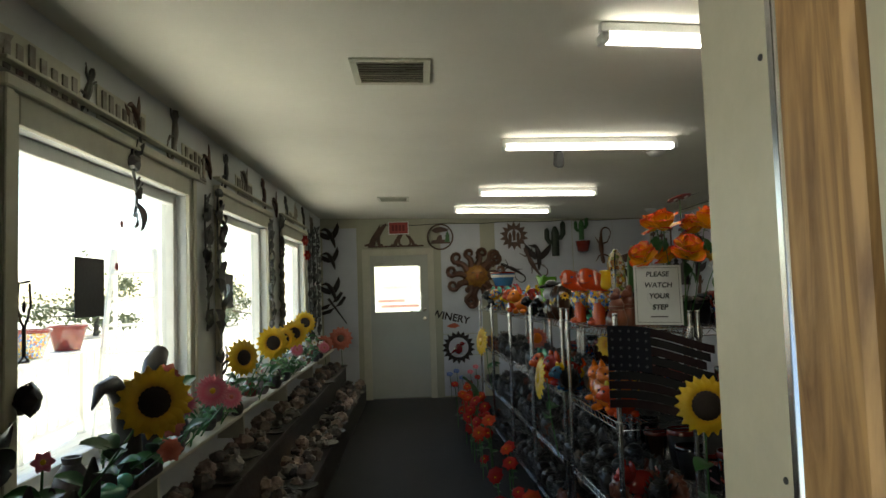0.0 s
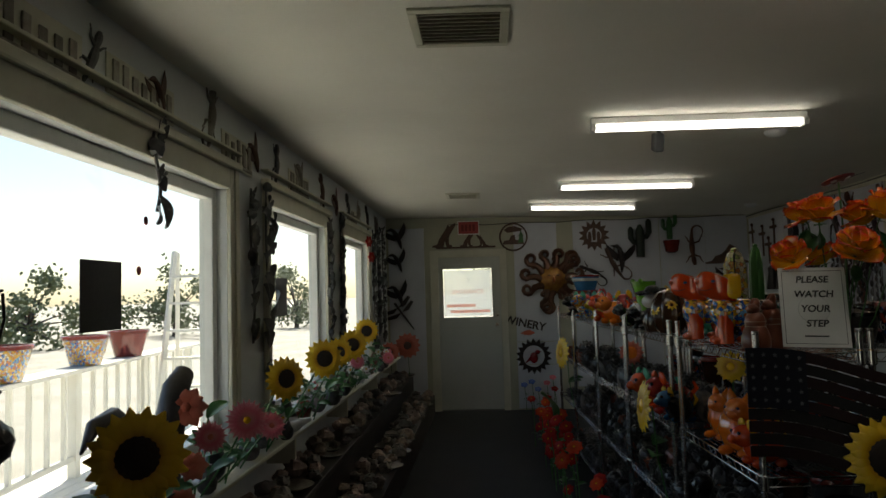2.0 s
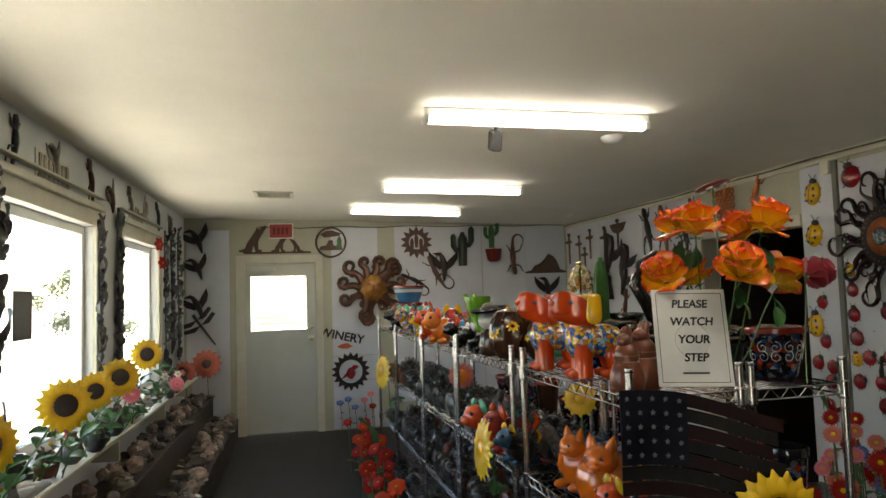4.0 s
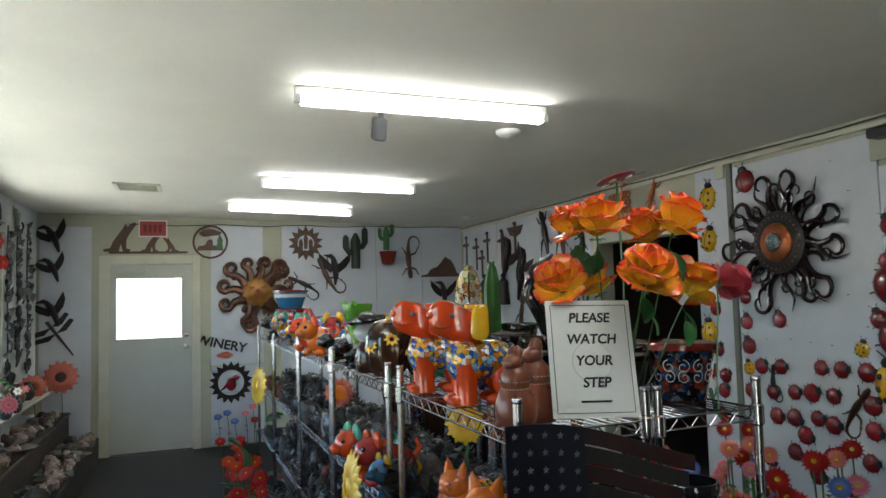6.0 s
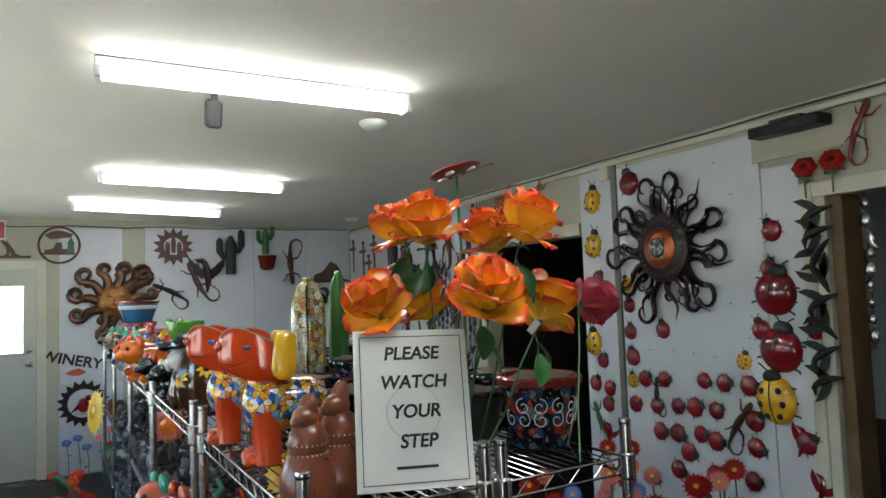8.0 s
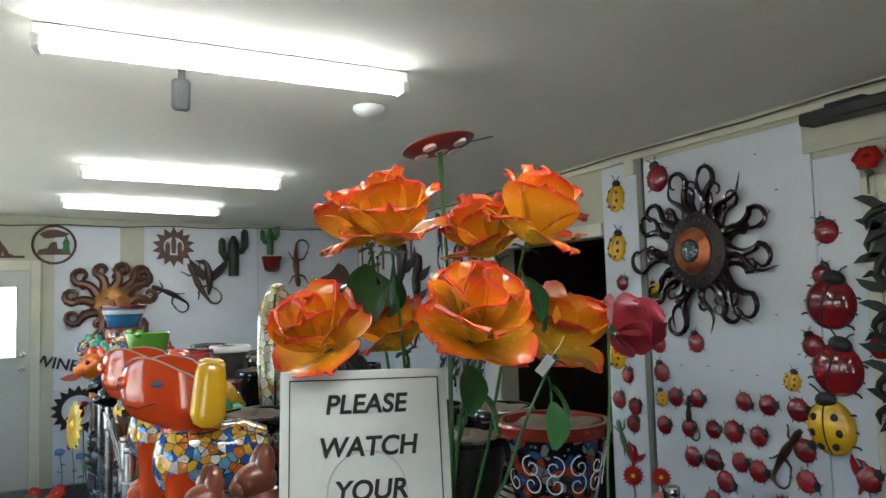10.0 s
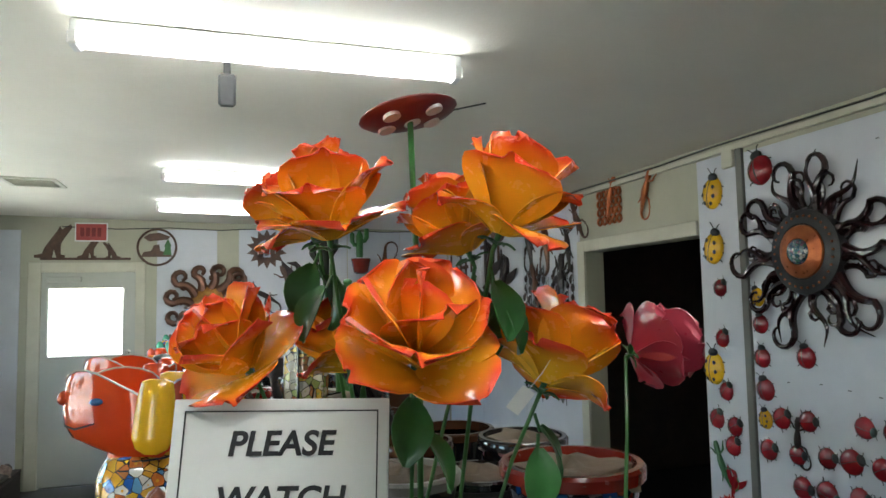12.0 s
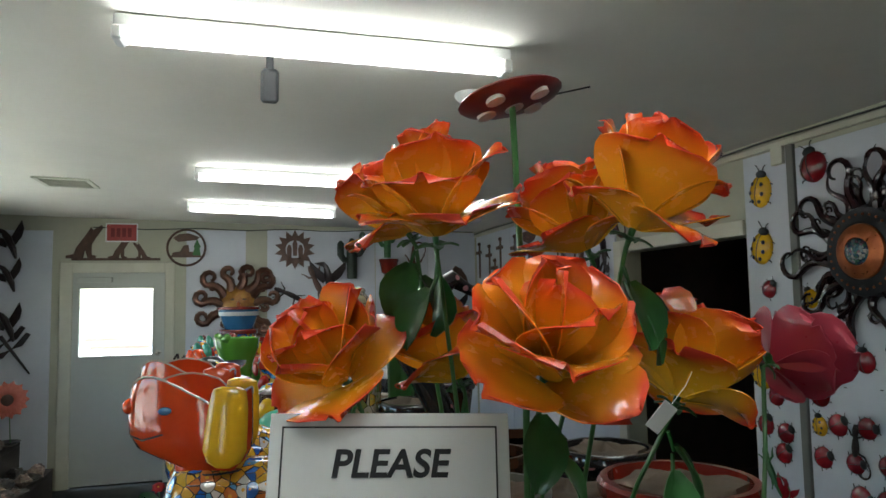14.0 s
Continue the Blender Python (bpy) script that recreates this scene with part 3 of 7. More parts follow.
def shelving(x, y, L, D, levels, H=1.43, turn=SHELF_TURN):
    s = thing("wire_shelving", "chrome wire shelving unit crowded with painted pottery", "shelving", pose(x, y, 0, 0, 0, turn), "shelving units")
    for px, py in ((0, 0), (D, 0), (0, L), (D, L)):
        b = B().tube([(px, py, 0.02), (px, py, H)], 0.0125, 12)
        for k in range(int((H - 0.1) / 0.05)):
            b.lathe([(0.0126, 0), (0.0134, 0.002), (0.0126, 0.004)], 12, (px, py, 0.08 + 0.05 * k))
        b.lathe([(0.0, 0.0), (0.011, 0.0), (0.0135, 0.003), (0.0135, 0.012), (0.012, 0.014)], 12, (px, py, H - 0.004))
        for z in levels:
            b.lathe([(0.014, -0.045), (0.0185, -0.04), (0.0185, 0.008), (0.014, 0.012)], 12, (px, py, z))
        b.lathe([(0.018, 0), (0.018, 0.02), (0.01, 0.024)], 10, (px, py, 0))
        part("post", b, M_CHROME, s)
    for z in levels:
        sh = part("shelf", wire_loop(L, D, z, 0.0032), M_CHROME, s, "chrome wire shelf")
        part("lower_rim", wire_loop(L, D, z - 0.032, 0.0032), M_CHROME, sh)
        part("truss_wire", wire_loop(L, D, z, 0.002, 0.032), M_CHROME, sh)
        first = None
        for i in range(1, int(D / 0.026)):
            if first is None:
                first = part("wire", B().tube([(0, 0, 0), (0, L, 0)], 0.0017, 4), M_CHROME, sh)
                o = first
            else:
                o = new("wire", first.data)
                o.parent = sh
            o.location = (i * 0.026, 0, z + 0.002)
        first = None
        for i in range(1, 4):
            if first is None:
                first = part("cross_rod", B().tube([(0, 0, 0), (D, 0, 0)], 0.0028, 5), M_CHROME, sh)
                o = first
            else:
                o = new("cross_rod", first.data)
                o.parent = sh
            o.location = (0, L * i / 4, z - 0.003)
    return s


LEVELS = (0.14, 0.52, 0.93, 1.355)
shelving(1.60, 3.14, 0.86, 0.36, LEVELS)
shelving(1.563, 4.135, 0.915, 0.36, LEVELS)
shelving(1.528, 5.085, 0.89, 0.36, LEVELS)
shelving(1.494, 6.01, 1.04, 0.36, LEVELS)
shelving(1.454, 7.085, 0.92, 0.36, LEVELS)
shelving(1.995, 3.15, 0.86, 0.33, LEVELS)

# ---------------------------------------------------------------- notice on the shelf
sg = thing("step_notice", "laminated white notice reading please watch your step", "sign",
           Matrix(((0.97, -0.01, -0.243, 1.805), (-0.243, 0.0, -0.97, 3.128), (0, 1, 0, 1.379), (0, 0, 0, 1))).normalized() @ pose(0, 0, 0, -13, 0, -1.5))
part("sheet", B().box(-0.108, 0.108, 0, 0.287, -0.003, 0, 0.0008), M_PAPER, sg, smooth=False)
b = B()
for q in ((-0.097, 0.097, 0.274, 0.2755), (-0.097, 0.097, 0.011, 0.0125), (-0.097, -0.0955, 0.0125, 0.274), (0.0955, 0.097, 0.0125, 0.274)):
    b.box(q[0], q[1], q[2], q[3], 0.0002, 0.0009)
part("printed_border", b, M_INK, sg, smooth=False)
for s, x, z in (("PLEASE", 0.0, 0.236), ("WATCH", 0.002, 0.183), ("YOUR", 0.004, 0.130), ("STEP", 0.006, 0.077)):
    text(s, 0.0335, M_INK, sg, pose(x, z + 0.006, 0.0006), shear=0.15, bold=0.0008)
part("pale_emblem", B().tube([(0.05 * math.cos(a), 0.135 + 0.05 * math.sin(a), 0.0) for a in [math.pi * k / 16 for k in range(33)]], [0.0012] * 33, 4), mat("pale_grey_print", (0.66, 0.66, 0.65), 0.4), sg, "faint grey printed ring")
part("small_print", B().box(-0.036, 0.04, 0.036, 0.041, 0.0003, 0.0009), M_INK, sg, smooth=False)
# ---------------------------------------------------------------- roses
def petal(b, base, out, up, w, h, curl, cup, ripple):
    """One enamelled sheet petal from base: broad, pointed at the tip, bending from curl[0] to curl[1] away from `up`."""
    out, up = Vector(out).normalized(), Vector(up).normalized()
    side = up.cross(out).normalized()

    def fn(u, v):
        swell = math.sin(math.pi / 2 * min(1.0, v / 0.58))
        width = w * (0.22 + 0.78 * swell) * (1 - 0.86 * max(0.0, (v - 0.62) / 0.38) ** 2.9)
        p, steps = Vector(base), 8
        for k in range(steps):
            q = curl[0] + (curl[1] - curl[0]) * (v * (k + 0.5) / steps) ** 1.4
            p = p + (out * math.sin(q) + up * math.cos(q)) * (h * v / steps)
        q = curl[0] + (curl[1] - curl[0]) * v ** 1.4
        inner = up * math.sin(q) - out * math.cos(q)
        p += side * u * width + inner * (cup * width * u * u)
        return p + inner * (0.07 * h * v * v * math.sin(3.1 * u + ripple)) + out * (0.03 * h * v * v * math.sin(7.0 * u + 2 * ripple))

    b.sheet(fn, 10, 9, 0.0011)


def rose(size, seed, bud=1.0):
    """The petals of one open bloom, each a mesh of its own, in four loose rings."""
    rnd = random.Random(seed)
    made = []
    rings = ((3, 0.0, 0.30, 0.40, 0.98, 0.30), (3, 0.25, 0.70, 0.56, 1.10, 0.25), (4, 0.52, 1.08, 0.62, 1.10, 0.18), (4, 0.95, 1.85, 0.60, 0.95, 0.10))
    for k, (n, a0, a1, w, h, cup) in enumerate(rings):
        for i in range(n):
            a = 2 * math.pi * (i + 0.5 * (k % 2)) / n + rnd.uniform(-0.22, 0.22)
            o = (math.cos(a), math.sin(a), 0)
            b = B()
            petal(b, (0.006 * o[0], 0.006 * o[1], 0.010 - 0.007 * k), o, (0, 0, 1), size * w * rnd.uniform(0.88, 1.1), size * h * rnd.uniform(0.88, 1.1),
                  ((a0 + rnd.uniform(-0.08, 0.12)) * bud, (a1 + rnd.uniform(-0.38, 0.38)) * bud), cup, rnd.uniform(0, 6.28))
            made.append(b)
    return made


def leaf_blade(b, base, tip, w, bend=0.15):
    base, tip = Vector(base), Vector(tip)
    d = tip - base
    side = d.cross(Vector((0.2, -0.3, 1))).normalized()
    nrm = side.cross(d).normalized()
    b.sheet(lambda u, v: base + d * v + side * u * w * (math.sin(math.pi * min(1, v * 0.93 + 0.04)) ** 0.8) + nrm * (bend * d.length * math.sin(math.pi * v) + 0.25 * w * abs(u)), 4, 6, 0.001)


def flower_stake(kind, label, head, size, face, foot, seed, material, leaves=2, group="metal roses", bud=1.0):
    """A tall enamelled flower: bloom, stem and leaves; head is where the bloom sits, face the way it looks."""
    t = thing(kind, label, "metal flower", Matrix.Translation(foot), group)
    h = Vector(head) - Vector(foot) - Vector(face).normalized() * size * 0.46
    for b in rose(size, seed, bud):
        part("petal", b, material, t).matrix_basis = Matrix.Translation(h) @ Vector(face).to_track_quat("Z", "Y").to_matrix().to_4x4()
    rnd = random.Random(seed + 5)
    f = Vector(face).normalized()
    neck = h - f * size * 0.12
    pts = [Vector((0, 0, 0)), h * 0.35 + Vector((rnd.uniform(-0.01, 0.01), rnd.uniform(-0.01, 0.01), 0)), h * 0.75 - f * size * 0.25, neck - f * size * 0.25, neck + f * size * 0.1]
    part("stem", B().tube(pts, [0.0024, 0.0024, 0.0023, 0.0023, 0.004], 8), M_STEM, t)
    b = B()
    for i in range(5):
        a = 2 * math.pi * i / 5
        q = f.orthogonal().normalized()
        q2 = f.cross(q)
        d = (q * math.cos(a) + q2 * math.sin(a))
        leaf_blade(b, neck - f * size * 0.16, neck - f * size * 0.14 + d * size * 0.27, size * 0.06)
    part("calyx", b, M_LEAF, t)
    for i in range(leaves):
        a = rnd.uniform(0, 6.28)
        p = neck - f * size * rnd.uniform(0.2, 0.35) - Vector((0, 0, size * rnd.uniform(0.0, 0.5)))
        d = Vector((math.cos(a) * 0.5, math.sin(a) * 0.5, rnd.uniform(-1.6, -0.9))).normalized()
        b = B().tube([p, p + d * 0.02], 0.002, 5)
        leaf_blade(b, p + d * 0.015, p + d * 0.080, 0.021)
        part("leaf", b, M_LEAF, t, "glossy green metal leaf")
    return t


ROSES = ((1.871, 3.20, 1.872, 0.084, (-0.12, -0.18, 0.95)), (1.942, 3.085, 1.735, 0.088, (-0.05, -0.52, 0.8)), (1.772, 3.235, 1.716, 0.076, (-0.5, -0.4, 0.75)),
         (1.905, 3.29, 1.715, 0.072, (-0.3, 0.3, 0.85)), (2.05, 3.10, 1.866, 0.080, (0.3, -0.2, 0.9)), (2.012, 3.19, 1.852, 0.078, (-0.35, 0.1, 0.9)), (2.122, 3.15, 1.704, 0.080, (0.45, 0.1, 0.75)),
         (1.848, 3.295, 1.872, 0.072, (-0.45, 0.15, 0.85)))
for i, (x, y, z, s, face) in enumerate(ROSES):
    flower_stake("metal_rose", "orange and yellow enamelled metal rose on a green stem", (x, y, z), s, face, (1.98 + 0.25 * (x - 1.96), 3.30 + 0.3 * (y - 3.2), 1.362), 11 + i, M_ROSE)
flower_stake("metal_rose", "dark pink enamelled metal rose on a green stem", (2.250, 3.15, 1.704), 0.058, (0.8, -0.05, 0.3), (2.20, 3.165, 1.362), 31, M_PINKROSE, 0, "metal roses", 0.88)

tag = thing("price_tag", "small white paper tag tied to a rose stem", "tag", pose(2.05, 3.10, 1.655, 20, 35, 10) @ Matrix.Scale(0.7, 4))
part("card", B().box(-0.012, 0.012, -0.0005, 0.0005, -0.02, 0.02), M_PAPER, tag, smooth=False)
part("string", B().tube([(0, 0, 0.02), (0.004, 0.006, 0.05), (0.01, 0.02, 0.07)], 0.0006, 4), M_PAPER, tag)

# ladybird on a stake, seen from beneath
M_UNDER = mat("red_brown_enamel", (0.20, 0.025, 0.025), 0.35, coat=0.4)
ls = thing("ladybird_stake", "red metal ladybird with white spots on a tall green stem", "garden stake", Matrix.Translation((1.99, 3.27, 1.362)))
part("stem", B().tube([(0, 0, 0), (0.004, 0, 0.35), (-0.004, 0, 0.62)], 0.0038, 8), M_STEM, ls)
w = part("shell", B(pose(-0.005, 0, 0.625, -16, -12, 14)).ball((0, 0, 0), (0.068, 0.046, 0.010), 20, 8), M_UNDER, ls)
for x, y in ((0.036, 0.012), (0.022, -0.022), (-0.026, 0.02), (-0.034, -0.014), (0.004, 0.006)):
    part("spot", B(pose(-0.005, 0, 0.625, -16, -12, 14)).lathe([(0.0, -0.0112), (0.011, -0.0108), (0.011, -0.006), (0, -0.006)], 12, (x, y, 0.0)), M_PAPER, ls, "white round spot")
part("antenna", B().tube([(0.055, 0.012, 0.637), (0.105, 0.02, 0.652)], 0.0012, 5), M_BLACK, ls)


# ---------------------------------------------------------------- pottery
TALA = ((0.03, 0.12, 0.42), (0.70, 0.42, 0.03), (0.55, 0.16, 0.03), (0.64, 0.62, 0.55), (0.14, 0.34, 0.56), (0.68, 0.34, 0.03))
M_TALA = mat_pattern("painted_pottery", (0.5, 0.3, 0.1), TALA, 68)
M_TALA_DARK = mat_pattern("dark_painted_pottery", (0.02, 0.02, 0.05), ((0.008, 0.008, 0.018), (0.010, 0.05, 0.17), (0.010, 0.009, 0.016), (0.26, 0.03, 0.012), (0.007, 0.007, 0.012), (0.16, 0.16, 0.17)), 60)
M_SOIL = mat("tan_paper_fill", (0.12, 0.09, 0.06), 0.9, scale=30, bump=0.6)
M_RIM = mat("terracotta_rim", (0.20, 0.018, 0.010), 0.25, coat=0.5)


def round_pot(x, y, z, r, h, body, rim, label, fill=True):
    p = thing("flower_pot", label, "pot", Matrix.Translation((x, y, z)), "painted pots")
    part("body", B().lathe([(r * 0.62, 0), (r * 0.66, 0.004), (r * 0.78, h * 0.35), (r * 0.93, h * 0.8), (r * 0.94, h * 0.86)], 28), body, p)
    part("rim", B().lathe([(r * 0.93, h * 0.86), (r * 1.02, h * 0.88), (r * 1.03, h * 0.97), (r * 0.99, h), (r * 0.9, h), (r * 0.88, h * 0.86)], 28), rim, p)
    if fill:
        part("crumpled_paper", B().ball((0, 0, h * 0.88), (r * 0.86, r * 0.86, 0.02), 20, 8, 0.7, 3), M_SOIL, p)
    return p


scroll_pot = round_pot(2.235, 3.35, 1.362, 0.10, 0.165, M_TALA_DARK, M_RIM, "dark blue painted pottery pot with a red rim")
round_pot(2.03, 3.50, 1.362, 0.085, 0.135, M_BLACK, mat("grey_glaze", (0.22, 0.21, 0.19), 0.3), "black pot with a grey rim")
for k in range(6):
    b = B()
    for side in (-1, 1):
        pts = []
        for i in range(19):
            v = i / 18
            q = 0.020 * (1 - 0.75 * v)
            z = 0.085 + 0.030 * ((k % 2) - 0.5) + q * math.cos(7.5 * v)
            r = 0.10 * (0.70 + 0.29 * z / 0.165) + 0.0012
            a = math.radians(-165 + 27 * k) + side * (0.020 - q * math.sin(7.5 * v) * -1) / 0.09
            pts.append((r * math.cos(a), r * math.sin(a), z))
        b.tube(pts, 0.0011, 5)
    part("painted_scroll", b, M_PAPER, scroll_pot, "white painted scroll")


M_DOVE_LINE = mat("cream_glaze_line", (0.62, 0.55, 0.42), 0.2, coat=0.6)


def dog_planter(x, y, turn, ear, colour):
    """A glazed dog sitting up, open head, long ears, painted body."""
    d = thing("dog_planter", "glossy orange pottery dog planter with %s ears and painted body" % colour, "planter", pose(x, y, 1.360, 0, 0, turn), "dog planters")
    b = B().ball((0.014, 0, 0.130), (0.060, 0.070, 0.072), 24, 14)
    b.tube([(0.0, 0, 0.135), (0.05, 0, 0.13), (0.10, 0, 0.128), (0.135, 0, 0.125), (0.15, 0, 0.122)], [0.050, 0.058, 0.060, 0.048, 0.012], 20)
    part("body", b, M_TALA, d, "body painted with blue, yellow and white flowers")
    n = 36

    def head_ring(grow, z, lift=0.0):
        """Egg-shaped plan of the head, its snout towards -x; grow blends from the round neck to the full head."""
        ring = []
        for j in range(n):
            a = 2 * math.pi * j / n
            snout = max(0.0, -math.cos(a))
            fx = 0.056 * math.cos(a) if math.cos(a) > 0 else 0.108 * math.cos(a)
            fy = 0.054 * math.sin(a) * (1 - 0.20 * snout)
            x, y = 0.046 * math.cos(a) * (1 - grow) + fx * grow, 0.046 * math.sin(a) * (1 - grow) + fy * grow
            ring.append((0.016 + x, y, z + lift * (0.014 * math.cos(3 * a + 0.6) - 0.012 * math.cos(a)) + (1 - lift) * 0.010 * snout * grow))
        return ring

    rings = [head_ring(g, z, q) for g, z, q in ((0.02, 0.165, 0), (0.03, 0.186, 0), (0.45, 0.193, 0), (0.82, 0.201, 0), (1.0, 0.219, 0), (1.03, 0.240, 0.2), (1.0, 0.262, 0.7), (0.98, 0.279, 1), (0.93, 0.283, 1), (0.88, 0.277, 1), (0.80, 0.225, 0.3))]
    b = B().add([p for r in rings for p in r], [(i * n + j, i * n + (j + 1) % n, (i + 1) * n + (j + 1) % n, (i + 1) * n + j) for i in range(len(rings) - 1) for j in range(n)] + [tuple(range((len(rings) - 1) * n, len(rings) * n))])
    part("head", b, M_ORANGE, d)
    part("planter_rim", B().tube(head_ring(0.955, 0.2835, 1) + head_ring(0.955, 0.2835, 1)[:1], 0.0016, 6), M_DOVE_LINE, d, "pale wavy line round the open head")
    part("nose", B().ball((-0.090, 0, 0.264), (0.011, 0.020, 0.012), 12, 8), M_ORANGE, d)
    part("mouth_line", B().tube([(-0.082, -0.026, 0.228), (-0.064, -0.040, 0.224), (-0.036, -0.050, 0.232)], 0.0014, 5), M_BLACK, d, "thin painted mouth line")
    part("collar_line", B().tube([(0.020 + 0.0505 * math.cos(q * math.pi / 10), 0.0505 * math.sin(q * math.pi / 10), 0.178) for q in range(21)], 0.0016, 5), M_BLACK, d, "dark painted line round the neck")
    for sgn in (-1, 1):
        part("ear", B(pose(0.046, sgn * 0.056, 0.240, 4 * sgn, 4, 0) @ Matrix.Diagonal((1, 0.42, 1, 1))).tube([(0, 0, 0.052), (0, 0, 0.048), (0, 0, 0.03), (0, 0, 0), (0, 0, -0.03), (0, 0, -0.045), (0, 0, -0.052)], [0.012, 0.021, 0.025, 0.027, 0.028, 0.022, 0.010], 18), ear, d, "long %s glazed ear" % colour)
        part("front_leg", B().lathe([(0.031, 0.006), (0.030, 0.04), (0.032, 0.08), (0.036, 0.12)], 18, (0.008, sgn * 0.033, 0)).ball((-0.010, sgn * 0.029, 0.017), (0.034, 0.024, 0.018), 16, 10).ball((-0.034, sgn * 0.029 - 0.010, 0.014), (0.012, 0.009, 0.012), 10, 6).ball((-0.034, sgn * 0.029 + 0.010, 0.014), (0.012, 0.009, 0.012), 10, 6), M_ORANGE, d)
        part("hind_leg", B().ball((0.115, sgn * 0.034, 0.075), (0.034, 0.026, 0.055), 16, 10).ball((0.095, sgn * 0.038, 0.016), (0.034, 0.021, 0.017), 14, 8), M_ORANGE, d)
        part("eye", B().ball((-0.034, sgn * 0.0480, 0.262), (0.009, 0.004, 0.0055), 12, 6), mat_eye, d, "painted blue eye")
    return d


mat_eye = mat("blue_glaze", (0.05, 0.16, 0.34), 0.15, coat=0.8)
dog_planter(1.635, 3.58, -8, M_YEL, "yellow")
dog_planter(1.605, 3.87, -8, M_ORANGE, "orange")


def clay_figure(x, y, turn, s):
    """A pear-shaped seated rabbit: two rounded body parts, small head, long ears laid together, dotted bands."""
    c = thing("clay_figurine", "brown glazed clay rabbit with a dotted collar", "figurine", pose(x, y, 1.360, 0, 0, turn) @ Matrix.Scale(s, 4), "clay rabbits")
    part("body", B().lathe([(0.034, 0), (0.046, 0.006), (0.053, 0.03), (0.051, 0.055), (0.042, 0.082), (0.034, 0.096), (0.037, 0.108), (0.035, 0.125), (0.027, 0.140), (0.020, 0.146)], 24), M_CLAY, c)
    part("head", B().ball((-0.006, 0, 0.157), (0.027, 0.022, 0.022), 16, 10).ball((-0.028, 0, 0.152), (0.011, 0.012, 0.010), 10, 8), M_CLAY, c)
    for sg_ in (-1, 1):
        part("ear", B().tube([(0.0, sg_ * 0.008, 0.164), (0.004, sg_ * 0.008, 0.180), (0.006, sg_ * 0.006, 0.193), (0.006, sg_ * 0.004, 0.199)], [0.012, 0.012, 0.008, 0.002], 10), M_CLAY, c)
        part("foot", B().ball((-0.034, sg_ * 0.022, 0.010), (0.020, 0.014, 0.010), 12, 8), M_CLAY, c)
    for r, z in ((0.0355, 0.094), (0.0382, 0.112)):
        b = B()
        for i in range(26):
            a = 2 * math.pi * i / 26
            b.ball((r * math.cos(a), r * math.sin(a), z), 0.0018, 6, 4)
        part("collar_dots", b, M_DOVE_LINE, c, "row of pale dots")


clay_figure(1.632, 3.215, 30, 0.98)
clay_figure(1.698, 3.235, 15, 1.05)
# ---------------------------------------------------------------- flowers with rays
M_SUNP = mat_uv("sunflower_enamel", [(0.0, (0.62, 0.26, 0.01)), (0.4, (0.80, 0.46, 0.015)), (1.0, (0.84, 0.55, 0.03))], 0.35, 0.3)
M_SEED = mat("seed_brown", (0.035, 0.02, 0.012), 0.7, scale=40, bump=0.8, fine=160)
M_PINKP = mat_uv("pink_enamel", [(0.0, (0.60, 0.20, 0.22)), (0.5, (0.62, 0.10, 0.16)), (1.0, (0.70, 0.26, 0.30))], 0.35, 0.3)
M_REDP = mat_uv("red_petal_enamel", [(0.0, (0.26, 0.02, 0.006)), (0.5, (0.32, 0.010, 0.006)), (1.0, (0.30, 0.005, 0.005))], 0.5, 0.0)
M_ORANGEP = mat_uv("orange_petal_enamel", [(0.0, (0.40, 0.05, 0.006)), (1.0, (0.46, 0.03, 0.006))], 0.5, 0.0)
M_BLUEP = mat_uv("blue_petal_enamel", [(0.0, (0.10, 0.16, 0.40)), (1.0, (0.03, 0.09, 0.36))], 0.3, 0.5)
M_SALMON = mat_uv("salmon_enamel", [(0.0, (0.50, 0.10, 0.05)), (1.0, (0.58, 0.15, 0.10))], 0.4, 0.3)


for m_petal in (M_REDP, M_ORANGEP):
    m_petal.node_tree.nodes["Principled BSDF"].inputs["Specular IOR Level"].default_value = 0.15


def ray_head(r, n, rings, core, w, lift):
    b = B()
    for k in range(rings):
        for i in range(n):
            a = 2 * math.pi * (i + 0.5 * k) / n
            d, s = Vector((math.cos(a), math.sin(a), 0)), Vector((-math.sin(a), math.cos(a), 0))
            rr = r * (1 - 0.14 * k)
            b.sheet(lambda u, v: d * (core * 0.8 + (rr - core * 0.8) * v) + s * u * w * (math.sin(math.pi * (0.16 + 0.82 * v)) ** 0.9) + Vector((0, 0, lift * (0.5 - (v - 0.4) ** 2 * 2) + 0.006 * k - 0.25 * w * u * u)), 2, 4, 0.0008)
    return b


